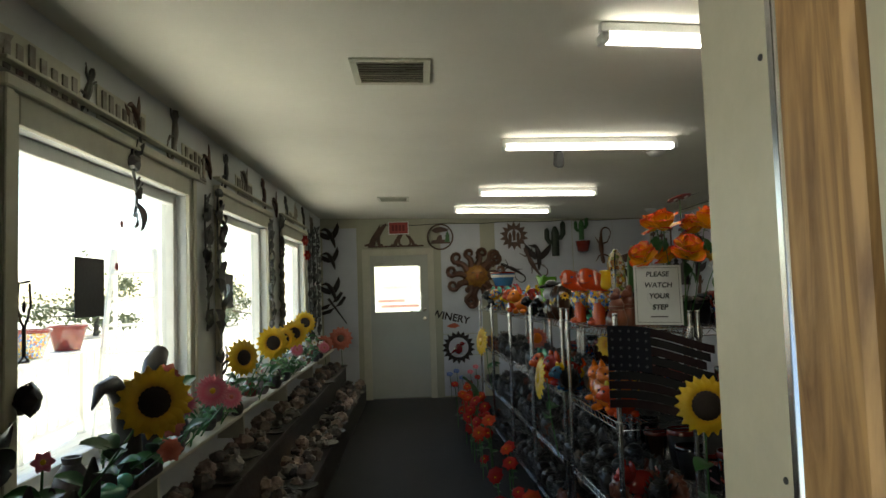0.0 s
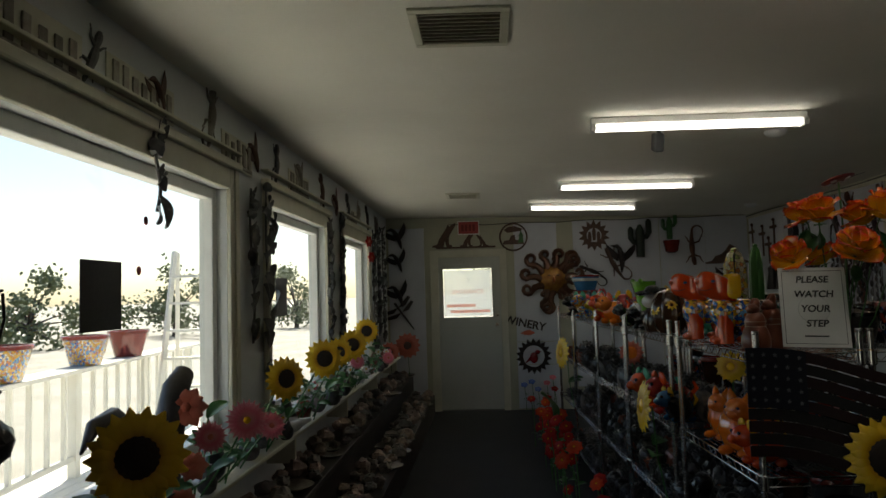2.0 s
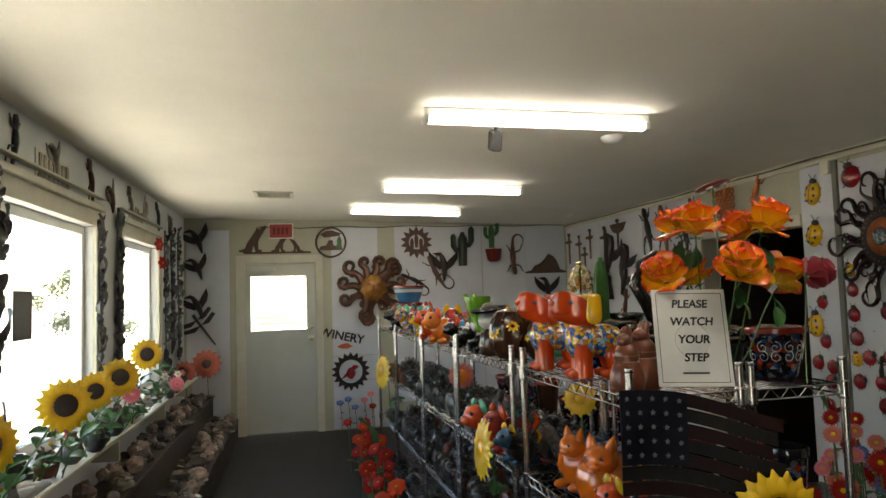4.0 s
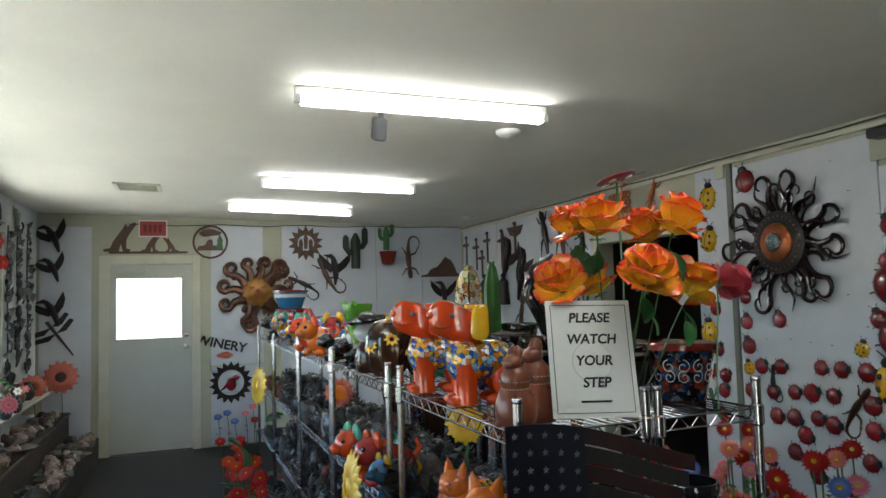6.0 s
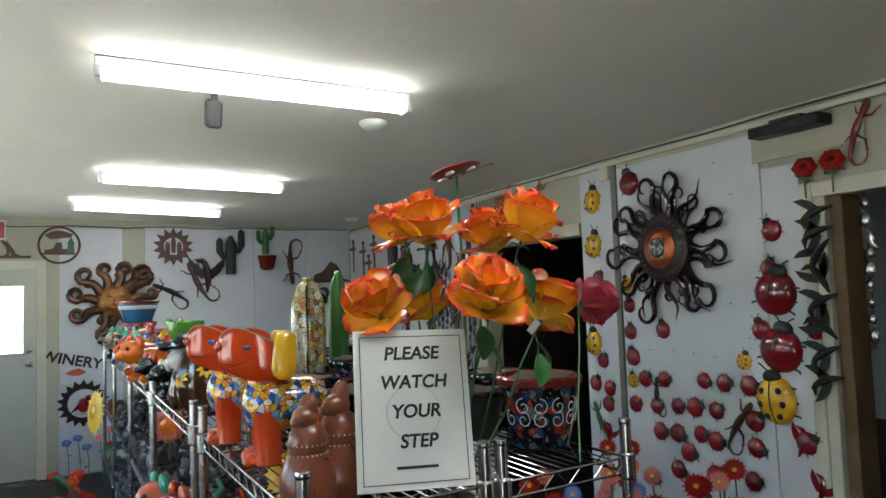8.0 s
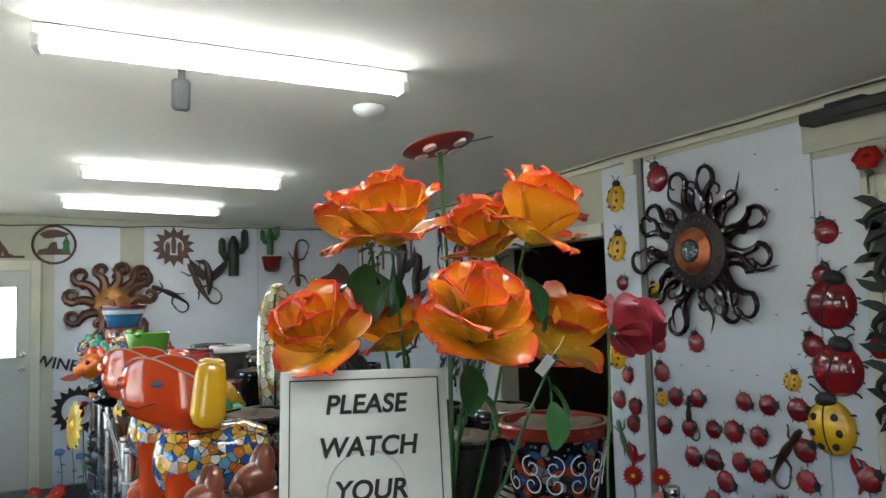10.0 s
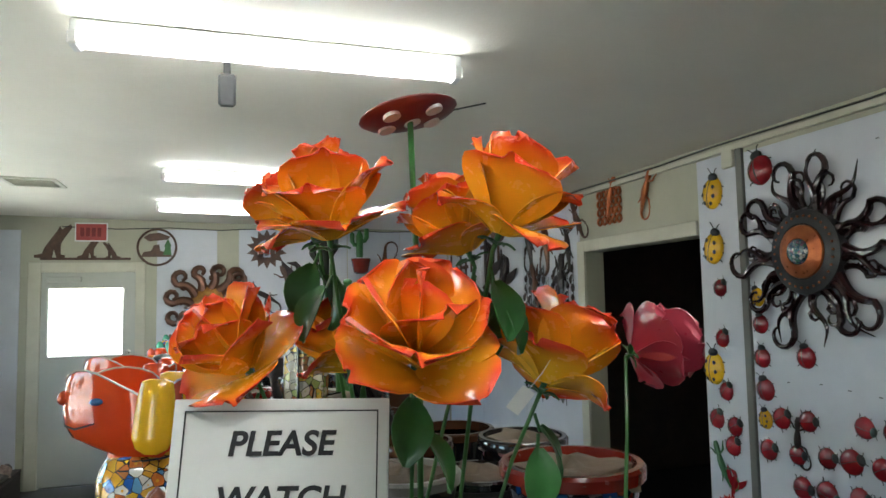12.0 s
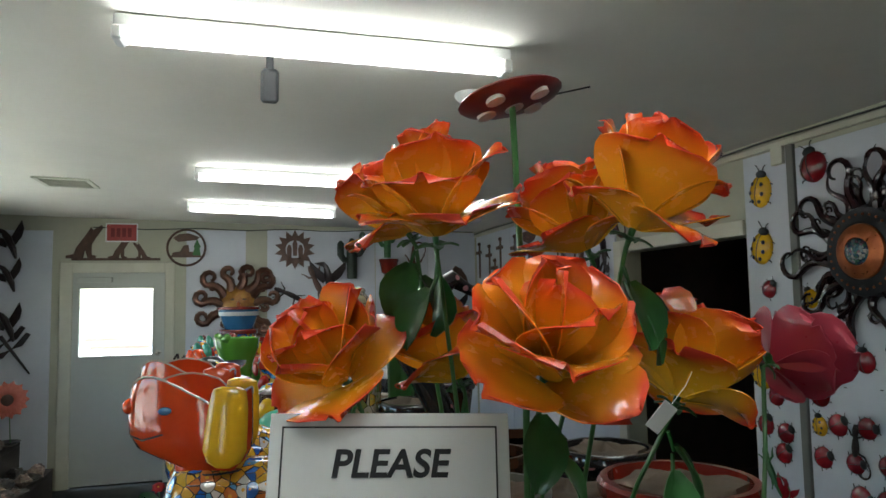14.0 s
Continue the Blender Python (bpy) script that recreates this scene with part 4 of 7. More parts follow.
def ray_flower(kind, label, head, r, face, foot, petal_mat, core_mat, n=16, rings=2, core=0.45, w=0.14, leaves=2, group="", cat="metal flower"):
    t = thing(kind, label, cat, Matrix.Translation(foot), group)
    h = Vector(head) - Vector(foot)
    m = Matrix.Translation(h) @ Vector(face).to_track_quat("Z", "Y").to_matrix().to_4x4()
    ob = part("petals", ray_head(r, n, rings, r * core, r * w, r * 0.12), petal_mat, t)
    ob.matrix_basis = m
    ob = part("flower_centre", B().ball((0, 0, r * 0.03), (r * core, r * core, r * 0.14), 20, 8), core_mat, t)
    ob.matrix_basis = m
    f = Vector(face).normalized()
    if h.length > r * 0.6:
        neck = h - f * r * 0.15
        part("stem", B().tube([(0, 0, 0), h * 0.5 + Vector((0.01, 0.008, 0)), neck - f * r * 0.2, h - f * r * 0.04], 0.0042, 7), M_STEM, t)
        rnd = random.Random(int(1000 * (head[0] + head[1])))
        for i in range(leaves):
            a = rnd.uniform(0, 6.28)
            p = h * rnd.uniform(0.25, 0.72)
            d = Vector((math.cos(a), math.sin(a), rnd.uniform(-0.2, 0.5))).normalized()
            b = B()
            leaf_blade(b, p, p + d * r * 0.95, r * 0.32)
            part("leaf", b, M_LEAF, t, "dark green metal leaf")
    return t


SF = "yellow enamelled metal sunflower with a dark brown centre"
TABLE = 0.796
ray_flower("metal_sunflower", SF, (-0.15, 2.20, 1.25), 0.115, (0.35, -0.9, 0.1), (-0.55, 2.34, TABLE), M_SUNP, M_SEED, 18, 2, 0.46, 0.16, 3, "sunflowers")
for x, y, z, r, fx in ((-0.24, 3.64, 1.25, 0.10, 0.9), (-0.21, 4.23, 1.28, 0.105, 0.5), (-0.24, 4.72, 1.27, 0.09, 0.5), (-0.25, 5.19, 1.28, 0.105, 0.4), (-0.36, 6.33, 1.31, 0.11, 0.4)):
    ray_flower("metal_sunflower", SF, (x, y, z), r, (fx, -0.8, 0.1), (-0.55, y + 0.08, TABLE), M_SUNP, M_SEED, 18, 2, 0.46, 0.16, 3, "sunflowers")
ray_flower("metal_gerbera", "pink metal gerbera with a yellow centre", (-0.33, 3.40, 1.115), 0.085, (0.4, -0.9, 0.2), (-0.55, 3.46, TABLE), M_PINKP, M_YEL, 22, 2, 0.2, 0.10, 2, "gerberas")
for x, y, z in ((-0.42, 3.25, 1.08), (-0.30, 3.62, 1.05), (-0.36, 5.9, 1.10), (-0.28, 7.0, 1.02)):
    ray_flower("metal_gerbera", "pink metal gerbera on a green stem", (x, y, z), 0.065, (0.5, -0.8, 0.3), (-0.56, y + 0.05, TABLE), M_PINKP, M_SALMON, 16, 2, 0.22, 0.12, 2, "gerberas")
for x, y, z, r in ((-0.47, 3.15, 1.21, 0.08), (-0.40, 3.05, 1.02, 0.055), (-0.30, 2.75, 0.98, 0.05)):
    ray_flower("metal_poppy", "salmon red metal poppy with broad petals", (x, y, z), r, (0.4, -0.85, 0.3), (-0.56, y + 0.05, TABLE), M_SALMON, M_SALMON, 6, 2, 0.25, 0.32, 2, "poppies")
ray_flower("metal_zinnia", "rusty pink metal zinnia with ringed petals", (-0.40, 9.55, 0.94), 0.17, (0.1, -1, 0.1), (-0.40, 9.7, 0.02), M_SALMON, M_RUST, 14, 3, 0.34, 0.22, 0, "zinnias")
ray_flower("metal_zinnia", "rusty pink metal zinnia with ringed petals", (-0.60, 9.3, 0.88), 0.13, (0.2, -1, 0.1), (-0.58, 9.5, 0.02), M_SALMON, M_RUST, 14, 3, 0.34, 0.22, 0, "zinnias")
# sunflowers fixed to the shelving
ray_flower("metal_sunflower", "yellow metal sunflower hung edgewise on the shelving", (1.40, 4.06, 1.03), 0.125, (-0.96, -0.02, 0.1), (1.50, 4.07, 0.56), M_SUNP, M_YEL, 16, 2, 0.3, 0.16, 2, "sunflowers")
ray_flower("metal_sunflower", "yellow metal sunflower hung edgewise on the shelving", (1.34, 7.1, 1.02), 0.15, (-0.95, -0.30, 0.1), (1.44, 7.1, 0.5), M_SUNP, M_YEL, 16, 2, 0.3, 0.16, 2, "sunflowers")
ray_flower("metal_sunflower", "yellow metal sunflower at the end of the wire shelving", (1.95, 3.0, 1.025), 0.135, (-0.15, -0.98, 0.1), (1.95, 3.07, 0.2), M_SUNP, M_SEED, 20, 2, 0.52, 0.15, 2, "sunflowers")
ray_flower("metal_sunflower", "small yellow metal sunflower among the shelf wares", (1.80, 3.98, 1.22), 0.075, (-0.5, -0.85, 0.1), (1.80, 3.99, 0.94), M_SUNP, M_YEL, 12, 2, 0.3, 0.2, 0, "sunflowers")

# red flowers standing along the aisle
rnd = random.Random(4)
for i in range(48):
    y = (3.7 + 4.3 * i / 29 if i < 30 else 6.4 + 1.3 * (i - 30) / 17) + rnd.uniform(-0.08, 0.08)
    x = 1.36 - 0.03 * (y - 3.7) + rnd.uniform(-0.16, 0.08)
    z = rnd.uniform(0.12, 0.55) * (0.7 if y < 5 else 1.0)
    ray_flower("metal_poinsettia", "red enamelled metal poinsettia on a green stem", (x, y, z), rnd.uniform(0.045, 0.07), (rnd.uniform(-0.7, 0.1), -0.7, rnd.uniform(0.3, 1)), (x + 0.03, y + 0.05, 0.0),
               rnd.choice((M_REDP, M_REDP, M_ORANGEP)), M_YEL, 7, 2, 0.16, 0.34, 2, "red poinsettias")
b = B()
leaf_blade(b, (1.22, 6.9, 0.45), (1.10, 6.75, 0.70), 0.10)
leaf_blade(b, (1.22, 6.9, 0.0), (1.22, 6.9, 0.46), 0.006)
solo("metal_leaf", b, M_LEAF, "single broad green metal leaf on a stem", "metal leaf")
# flowers low on the end wall boards
for i, (x, z, pm) in enumerate(((1.12, 0.36, M_BLUEP), (1.22, 0.40, M_BLUEP), (1.30, 0.30, M_BLUEP), (1.42, 0.38, M_PINKP), (1.52, 0.30, M_REDP), (1.50, 0.45, M_PINKP))):
    ray_flower("metal_tulip", "enamelled metal tulip on a thin stem before the white board", (x, 9.86, z), 0.05, (0, -0.6, 0.8), (x + 0.02, 9.88, 0.0), pm, pm, 5, 2, 0.2, 0.5, 2, "tulips")
# daisies at the right
rnd = random.Random(9)
for i in range(40):
    y, x = rnd.uniform(4.05, 5.05), rnd.uniform(3.25, 3.98)
    ray_flower("metal_daisy", "small painted metal daisy on a green stem", (x, y, rnd.uniform(0.52, 0.88)), rnd.uniform(0.045, 0.068), (rnd.uniform(-0.9, -0.3), -0.6, 0.35), (x + 0.02, y, 0.36),
               rnd.choice((M_REDP, M_PINKP, M_BLUEP, M_REDP, M_SALMON)), M_YEL, 16, 2, 0.25, 0.10, 2, "daisies")
stand = thing("display_bench", "dark low bench under the painted daisies", "bench", Matrix.Translation((3.62, 4.55, 0)))
part("top", B().box(-0.4, 0.4, -0.75, 0.75, 0.30, 0.36, 0.006), M_DARKMETAL, stand, smooth=False)
for sx in (-0.36, 0.36):
    for sy in (-0.7, 0.7):
        part("leg", B().box(sx - 0.025, sx + 0.025, sy - 0.025, sy + 0.025, 0, 0.30, 0.003), M_DARKMETAL, stand, smooth=False)


# ---------------------------------------------------------------- ladybirds
def ladybird(r, shell, long=1.0):
    t = thing("metal_ladybird", "glossy red metal ladybird with a black head on the board" if shell is M_RED else "yellow metal ladybird with black spots on the board", "wall ornament",
              Matrix.Translation((0, 0, -50)), "ladybirds")
    b = B()
    prof = [(r * math.cos(math.pi / 2 * i / 6), r * 0.55 * math.sin(math.pi / 2 * i / 6)) for i in range(7)]
    b.m = Matrix.Diagonal((1, long, 1, 1))
    b.lathe([(r, 0)] + prof, 22)
    part("shell", b, shell, t)
    part("head", B().ball((0, r * long * 0.98, r * 0.16), (r * 0.46, r * 0.32, r * 0.24), 14, 8), M_BLACK, t)
    for x, y in () if shell is M_RED else ((0.42, 0.4), (-0.42, 0.4), (0.55, -0.15), (-0.55, -0.15), (0.3, -0.62), (-0.3, -0.62)):
        z = 0.55 * math.sqrt(max(0.02, 1 - x * x - y * y))
        part("spot", B().ball((x * r, y * r * long, z * r), (r * 0.16, r * 0.16, r * 0.07), 10, 6), M_BLACK, t)
    part("wing_line", B().tube([(0, r * long * math.cos(a), r * 0.55 * math.sin(a) + r * 0.012) for a in [0.3 + 2.4 * i / 8 for i in range(9)]], r * 0.03, 5), M_BLACK, t)
    for s in (-1, 1):
        part("antenna", B().tube([(s * r * 0.15, r * long * 1.2, r * 0.2), (s * r * 0.35, r * long * 1.45, r * 0.3), (s * r * 0.5, r * long * 1.55, r * 0.3)], r * 0.035, 5), M_BLACK, t)
        for y in (0.45, -0.1, -0.6):
            part("leg", B().tube([(s * r * 0.75, y * r * long, r * 0.06), (s * r * 0.98, y * r * long * 1.05, r * 0.04), (s * r * 1.06, y * r * long * 1.1 - 0.06 * r, 0.001)], r * 0.045, 5), M_BLACK, t)
    return t


OFF = 0.0125
bug_red, bug_big, bug_yel, bug_yel_s, bug_yel_b = ladybird(0.050, M_RED), ladybird(0.11, M_RED), ladybird(0.071, M_YEL, 1.2), ladybird(0.042, M_YEL, 1.1), ladybird(0.105, M_YEL, 1.1)
rnd = random.Random(2)
ROW_1 = ((4.14, 1.97), (4.17, 1.79), (4.23, 1.49), (3.95, 1.50), (4.87, 1.47), (5.13, 1.61), (5.13, 1.45), (5.12, 1.30))
ROW_2 = ((5.03, 1.18), (4.88, 1.19), (4.60, 1.21), (4.47, 1.21), (4.32, 1.21))
ROW_3 = ((5.12, 1.02), (4.95, 1.03), (4.79, 1.05), (4.67, 1.06), (4.53, 1.06), (4.30, 1.04), (4.03, 0.98))
ROW_4 = ((4.93, 0.89), (4.80, 0.90), (4.64, 0.92), (4.54, 0.90), (4.30, 0.91), (4.73, 0.81), (4.81, 0.70), (4.56, 0.72), (4.33, 0.74), (4.66, 0.60), (4.45, 0.58), (5.0, 0.62))
STRIP = ((5.40, 1.79), (5.40, 1.53), (5.39, 1.26), (5.47, 1.11), (5.34, 1.09), (5.36, 0.99))
for row, turn in ((ROW_1, 0), (ROW_2, -80), (ROW_3, -70), (ROW_4, -100), (STRIP, -60)):
    for y, z in row:
        copy_thing(bug_red, on_right(y, z, OFF, turn + rnd.uniform(-25, 25)) @ Matrix.Scale(rnd.uniform(0.9, 1.08), 4))
copy_thing(bug_red, on_right(5.08, 2.35, OFF, 10) @ Matrix.Scale(1.5, 4))
for y, z in ((4.14, 1.67), (4.13, 1.40)):
    copy_thing(bug_big, on_right(y, z, OFF, -15))
for y, z in ((5.42, 2.29), (5.43, 2.00), (5.47, 1.37)):
    copy_thing(bug_yel, on_right(y, z, OFF, rnd.uniform(-25, 20)))
for y, z in ((5.14, 1.74), (5.13, 1.16), (4.34, 1.33)):
    copy_thing(bug_yel_s, on_right(y, z, OFF, rnd.uniform(-20, 20)))
copy_thing(bug_yel_b, on_right(4.17, 1.16, OFF, 5))
for o in (bug_red, bug_big, bug_yel, bug_yel_s, bug_yel_b):
    for q in [*o.children_recursive, o]:
        bpy.data.objects.remove(q)
# screw holes in the board
b = B()
for y, z in ((4.98, 1.35), (4.80, 1.36), (4.66, 1.35), (4.52, 1.34), (4.40, 1.62), (4.62, 1.58), (4.46, 2.36), (4.36, 2.18), (4.9, 0.98), (4.3, 1.45)):
    b.m = on_right(y, z, OFF)
    b.box(-0.008, 0.008, -0.002, 0.002, 0, 0.001)
solo("screw_marks", b, M_BLACK, "small dark screw marks in the white board", "marks", kind="structure")


# ---------------------------------------------------------------- large dark metal sun
def curl(r0, r1, turns, side, n=18):
    """A ray that runs out from r0 and rolls into a hook at r1, along local x."""
    pts = []
    L = r1 - r0
    R = L * 0.26
    for i in range(n + 1):
        v = i / n
        if v < 0.5:
            pts.append((r0 + L * 0.72 * (v / 0.5), side * L * 0.16 * math.sin(math.pi * v / 0.5 * 0.9), 0))
        else:
            a = (v - 0.5) / 0.5 * turns * 2 * math.pi
            q = R * (1 - 0.62 * (v - 0.5) / 0.5)
            pts.append((r0 + L * 0.72 + q * math.sin(a), side * (L * 0.05 + R - q * math.cos(a)), 0.01))
    return pts


def metal_sun(name, label, m, core, r1, n, ray_mat, thick, wave=True):
    s = thing(name, label, "wall ornament", m)
    r = random.Random(n)
    for i in range(n):
        a = 360 * i / n + r.uniform(-4, 4)
        side = r.choice((-1, 1))
        far = core + (r1 - core) * r.uniform(0.82, 1.05)
        b = B(pose(0, 0, 0.02, 0, 0, a))
        if i % 2 == 1 and wave:
            L = far - core
            b.tube([(core * 0.9 + L * v, 0.030 * side * math.sin(7 * v) * (1 - 0.2 * v), 0.012 * math.sin(3 * v)) for v in [k / 12 for k in range(13)]], [thick * (1.4 - 1.3 * k / 12) for k in range(13)], 8)
        else:
            c = curl(core * 0.9, far, r.uniform(0.52, 0.72) if wave else r.uniform(0.75, 1.05), side)
            b.tube(c, [thick * (1.55 - 1.2 * k / (len(c) - 1)) if wave else thick * (1.35 - 0.95 * k / (len(c) - 1)) for k in range(len(c))], 8)
        part("ray", b, ray_mat, s)
        b = B(pose(0, 0, 0.012, 0, 0, a + 180 / n))
        c = curl(core * 0.95, core + (r1 - core) * r.uniform(0.35, 0.65), 0.7, -side, 12)
        b.tube(c, [thick * 0.8 * (1.2 - 0.9 * k / (len(c) - 1)) for k in range(len(c))], 7)
        part("small_ray", b, ray_mat, s)
    return s


M_BURG = mat("burgundy_metal", (0.026, 0.005, 0.006), 0.14, 0.0, col2=(0.008, 0.003, 0.003), scale=10, coat=0.2)
M_GEM = mat_pattern("abalone_shell", (0.1, 0.2, 0.25), ((0.04, 0.12, 0.16), (0.14, 0.2, 0.22), (0.06, 0.16, 0.12), (0.16, 0.10, 0.14), (0.03, 0.06, 0.1), (0.3, 0.32, 0.3)), 90, 0.1)
ms = metal_sun("metal_sun", "large burgundy and black metal sun with curling rays", on_right(4.80, 1.935, 0.02), 0.19, 0.47, 22, M_BURG, 0.0155)
part("face", B().lathe([(0.19, 0), (0.198, 0.02), (0.185, 0.045), (0.125, 0.06), (0.115, 0.055)], 36), M_BLACK, ms, "dark domed face with punched rings")
part("copper_ring", B().lathe([(0.12, 0.05), (0.115, 0.066), (0.085, 0.078), (0.06, 0.082), (0.055, 0.075)], 36), M_COPPER, ms, "copper inner ring")
part("gem", B().ball((0, 0, 0.078), (0.058, 0.058, 0.026), 24, 10), M_GEM, ms, "blue abalone shell boss")
for i in range(30):
    a = 2 * math.pi * i / 30
    if i == 0:
        o = first_stud = part("stud", B().ball((0, 0, 0), 0.006, 6, 4), M_COPPER, ms, "punched copper stud")
    else:
        o = new("stud", first_stud.data)
        o.parent = ms
    o.location = (0.157 * math.cos(a), 0.157 * math.sin(a), 0.053)

cs = metal_sun("metal_sun", "copper metal sun with coiling rays and a yellow face", on_end(1.57, 1.76, 0.02), 0.17, 0.46, 12, M_BRONZE, 0.040, False)
part("face", B().lathe([(0.19, 0.0), (0.185, 0.04), (0.14, 0.08), (0.07, 0.1), (0.0, 0.105)], 30), mat("gold_face", (0.38, 0.19, 0.03), 0.35, 0.4, col2=(0.20, 0.07, 0.02), scale=14), cs, "domed gold face")
part("nose", B().ball((0, -0.01, 0.11), (0.02, 0.045, 0.03), 10, 8), M_COPPER, cs)
for sx in (-0.055, 0.055):
    part("eye", B().ball((sx, 0.05, 0.09), (0.028, 0.014, 0.015), 10, 6), M_RUST, cs)


# ---------------------------------------------------------------- cut-outs on the walls
def star_ring(r0, r1, n, hole):
    b = B()
    k = 2 * n
    outer = [((r1 if i % 2 else r0) * math.cos(math.pi * i / n), (r1 if i % 2 else r0) * math.sin(math.pi * i / n)) for i in range(k)]
    inner = [(hole * math.cos(math.pi * i / n), hole * math.sin(math.pi * i / n)) for i in range(k)]
    vs = [(x, y, z) for z in (0, 0.008) for ring in (outer, inner) for x, y in ring]
    fs = []
    for i in range(k):
        j = (i + 1) % k
        fs += [(i, j, k + j, k + i), (2 * k + i, 3 * k + i, 3 * k + j, 2 * k + j), (i, 2 * k + i, 2 * k + j, j), (k + i, k + j, 3 * k + j, 3 * k + i)]
    return b.add(vs, fs)


def wall_art(name, label, b, material, m, group=""):
    return solo(name, b, material, label, "wall ornament", m, group)


def gecko_mesh(s=1.0, bend=1.0):
    b = B(Matrix.Scale(s, 4))
    body = [(0.05 * bend * math.sin(3.2 * v), 0.5 - v, 0.012) for v in [k / 14 for k in range(11)]]
    tail = [(body[-1][0] - bend * 0.13 * (1 - math.cos(a)) * 0.9, body[-1][1] - 0.13 * math.sin(a) - 0.02, 0.012) for a in [0.35 * k for k in range(1, 13)]]
    rad = [0.03, 0.05, 0.05, 0.035, 0.05, 0.06, 0.06, 0.052, 0.045, 0.035, 0.028] + [0.024 - 0.0016 * k for k in range(12)]
    b.tube(body + tail, rad, 8)
    for y, q in ((0.28, 0.12), (0.02, -0.12)):
        for sx in (-1, 1):
            b.tube([(0, y, 0.01), (sx * 0.11, y + q * 0.3, 0.01), (sx * 0.15, y + q, 0.01)], [0.022, 0.018, 0.012], 6)
            for a in (-0.5, 0, 0.5):
                b.tube([(sx * 0.15, y + q, 0.01), (sx * (0.15 + 0.04 * math.cos(a)), y + q + 0.045 * math.sin(a + math.copysign(1.0, q)), 0.01)], 0.007, 5)
    return b


def cross_mesh(h, w, t=0.03):
    return B().box(-t, t, -h, h * 0.6, 0, 0.012, 0.003).box(-w, w, h * 0.12, h * 0.12 + 2 * t, 0.012, 0.02, 0.003).ball((0, h * 0.12 + t, 0.02), (t * 1.3, t * 1.3, 0.012), 10, 6).ball((0, h * 0.6, 0.006), t * 1.3, 8, 5)


def cactus_mesh(s=1.0):
    b = B(Matrix.Scale(s, 4))
    b.tube([(0, -0.2, 0.02), (0, 0.12, 0.03), (0, 0.2, 0.02)], [0.05, 0.055, 0.02], 10)
    for sx, y, h in ((-1, -0.02, 0.17), (1, 0.04, 0.2)):
        b.tube([(0, y, 0.02), (sx * 0.08, y + 0.01, 0.02), (sx * 0.11, y + 0.06, 0.02), (sx * 0.11, y + h, 0.02), (sx * 0.11, y + h + 0.03, 0.02)], [0.03, 0.034, 0.036, 0.036, 0.012], 8)
    return b


def coyote_outline(s, flip=1):
    """A seated howling coyote seen from the side."""
    p = ((-0.20, 0), (-0.02, 0), (0.00, 0.10), (0.03, 0), (0.11, 0), (0.12, 0.03), (0.07, 0.04), (0.07, 0.16), (0.10, 0.22), (0.19, 0.36), (0.17, 0.39), (0.08, 0.33), (0.06, 0.37), (0.03, 0.31), (-0.03, 0.22), (-0.09, 0.13), (-0.12, 0.05), (-0.20, 0.03))
    return [(flip * s * x, s * y) for x, y in (p if flip > 0 else p[::-1])]


def bird_mesh(s):
    b = B(Matrix.Scale(s, 4))
    b.tube([(0, -0.2, 0.01), (0.01, -0.08, 0.014), (0, 0.05, 0.016), (-0.02, 0.13, 0.014), (-0.05, 0.16, 0.014), (-0.14, 0.17, 0.014)], [0.012, 0.035, 0.045, 0.03, 0.03, 0.004], 8)
    for sx in (-1, 1):
        b.plate([(0, 0.02), (sx * 0.2, 0.2), (sx * 0.19, 0.1), (sx * 0.14, 0.02), (sx * 0.05, -0.05)][::sx], 0.008, 0.012)
    return b


# above and beside the end door
art = thing("metal_silhouette", "rusted cut-out of coyotes and a howling dog above the door", "wall ornament", on_end(0.4, 2.235, 0.004))
part("base_strip", B().box(-0.42, 0.40, -0.012, 0.012, 0, 0.012, 0.003), M_RUST, art)
for x, s, f in ((-0.30, 0.86, 1), (0.02, 0.55, 1), (0.22, 0.42, -1)):
    part("animal", B(Matrix.Translation((x, 0.01, 0))).plate(coyote_outline(s, f), 0.01), M_RUST, art, smooth=False)
ex = thing("red_notice", "small red framed notice above the door", "sign", on_end(0.435, 2.505, 0.004))
part("board", B().box(-0.15, 0.15, -0.095, 0.095, 0, 0.012, 0.002), M_PAPER, ex, smooth=False)
part("red_field", B().box(-0.138, 0.138, -0.083, 0.083, 0.0125, 0.015), M_REDPAPER, ex, smooth=False)
b = B()
for i in range(4):
    b.box(-0.10 + 0.052 * i, -0.065 + 0.052 * i, -0.045, 0.045, 0.0155, 0.017)
part("print_bars", b, mat("dark_red_print", (0.22, 0.02, 0.02), 0.5), ex, smooth=False)
rw = thing("round_plaque", "round cut-out metal plaque of a tree scene", "wall ornament", on_end(1.05, 2.355, 0.014))
part("ring", B().tube([(0.185 * math.cos(a), 0.185 * math.sin(a), 0.01) for a in [math.pi * k / 18 for k in range(37)]], 0.012, 6), M_RUST, rw)
b = B().plate([(-0.15, -0.10), (0.15, -0.10), (0.12, -0.05), (0.03, -0.04), (0.02, 0.03), (-0.03, 0.02), (-0.06, -0.04), (-0.13, -0.05)], 0.008)
b.plate([(-0.13, 0.10), (-0.08, 0.06), (0.10, 0.08), (0.13, 0.11), (0.02, 0.15), (-0.07, 0.14)], 0.008)
part("scene_cut", b, M_RUST, rw, smooth=False)
part("tree_cut", B().plate([(0.06, -0.08), (0.14, -0.08), (0.13, 0.0), (0.14, 0.01), (0.105, 0.09), (0.07, 0.01), (0.08, 0.0)], 0.009, 0.009), M_LEAF, rw, smooth=False)

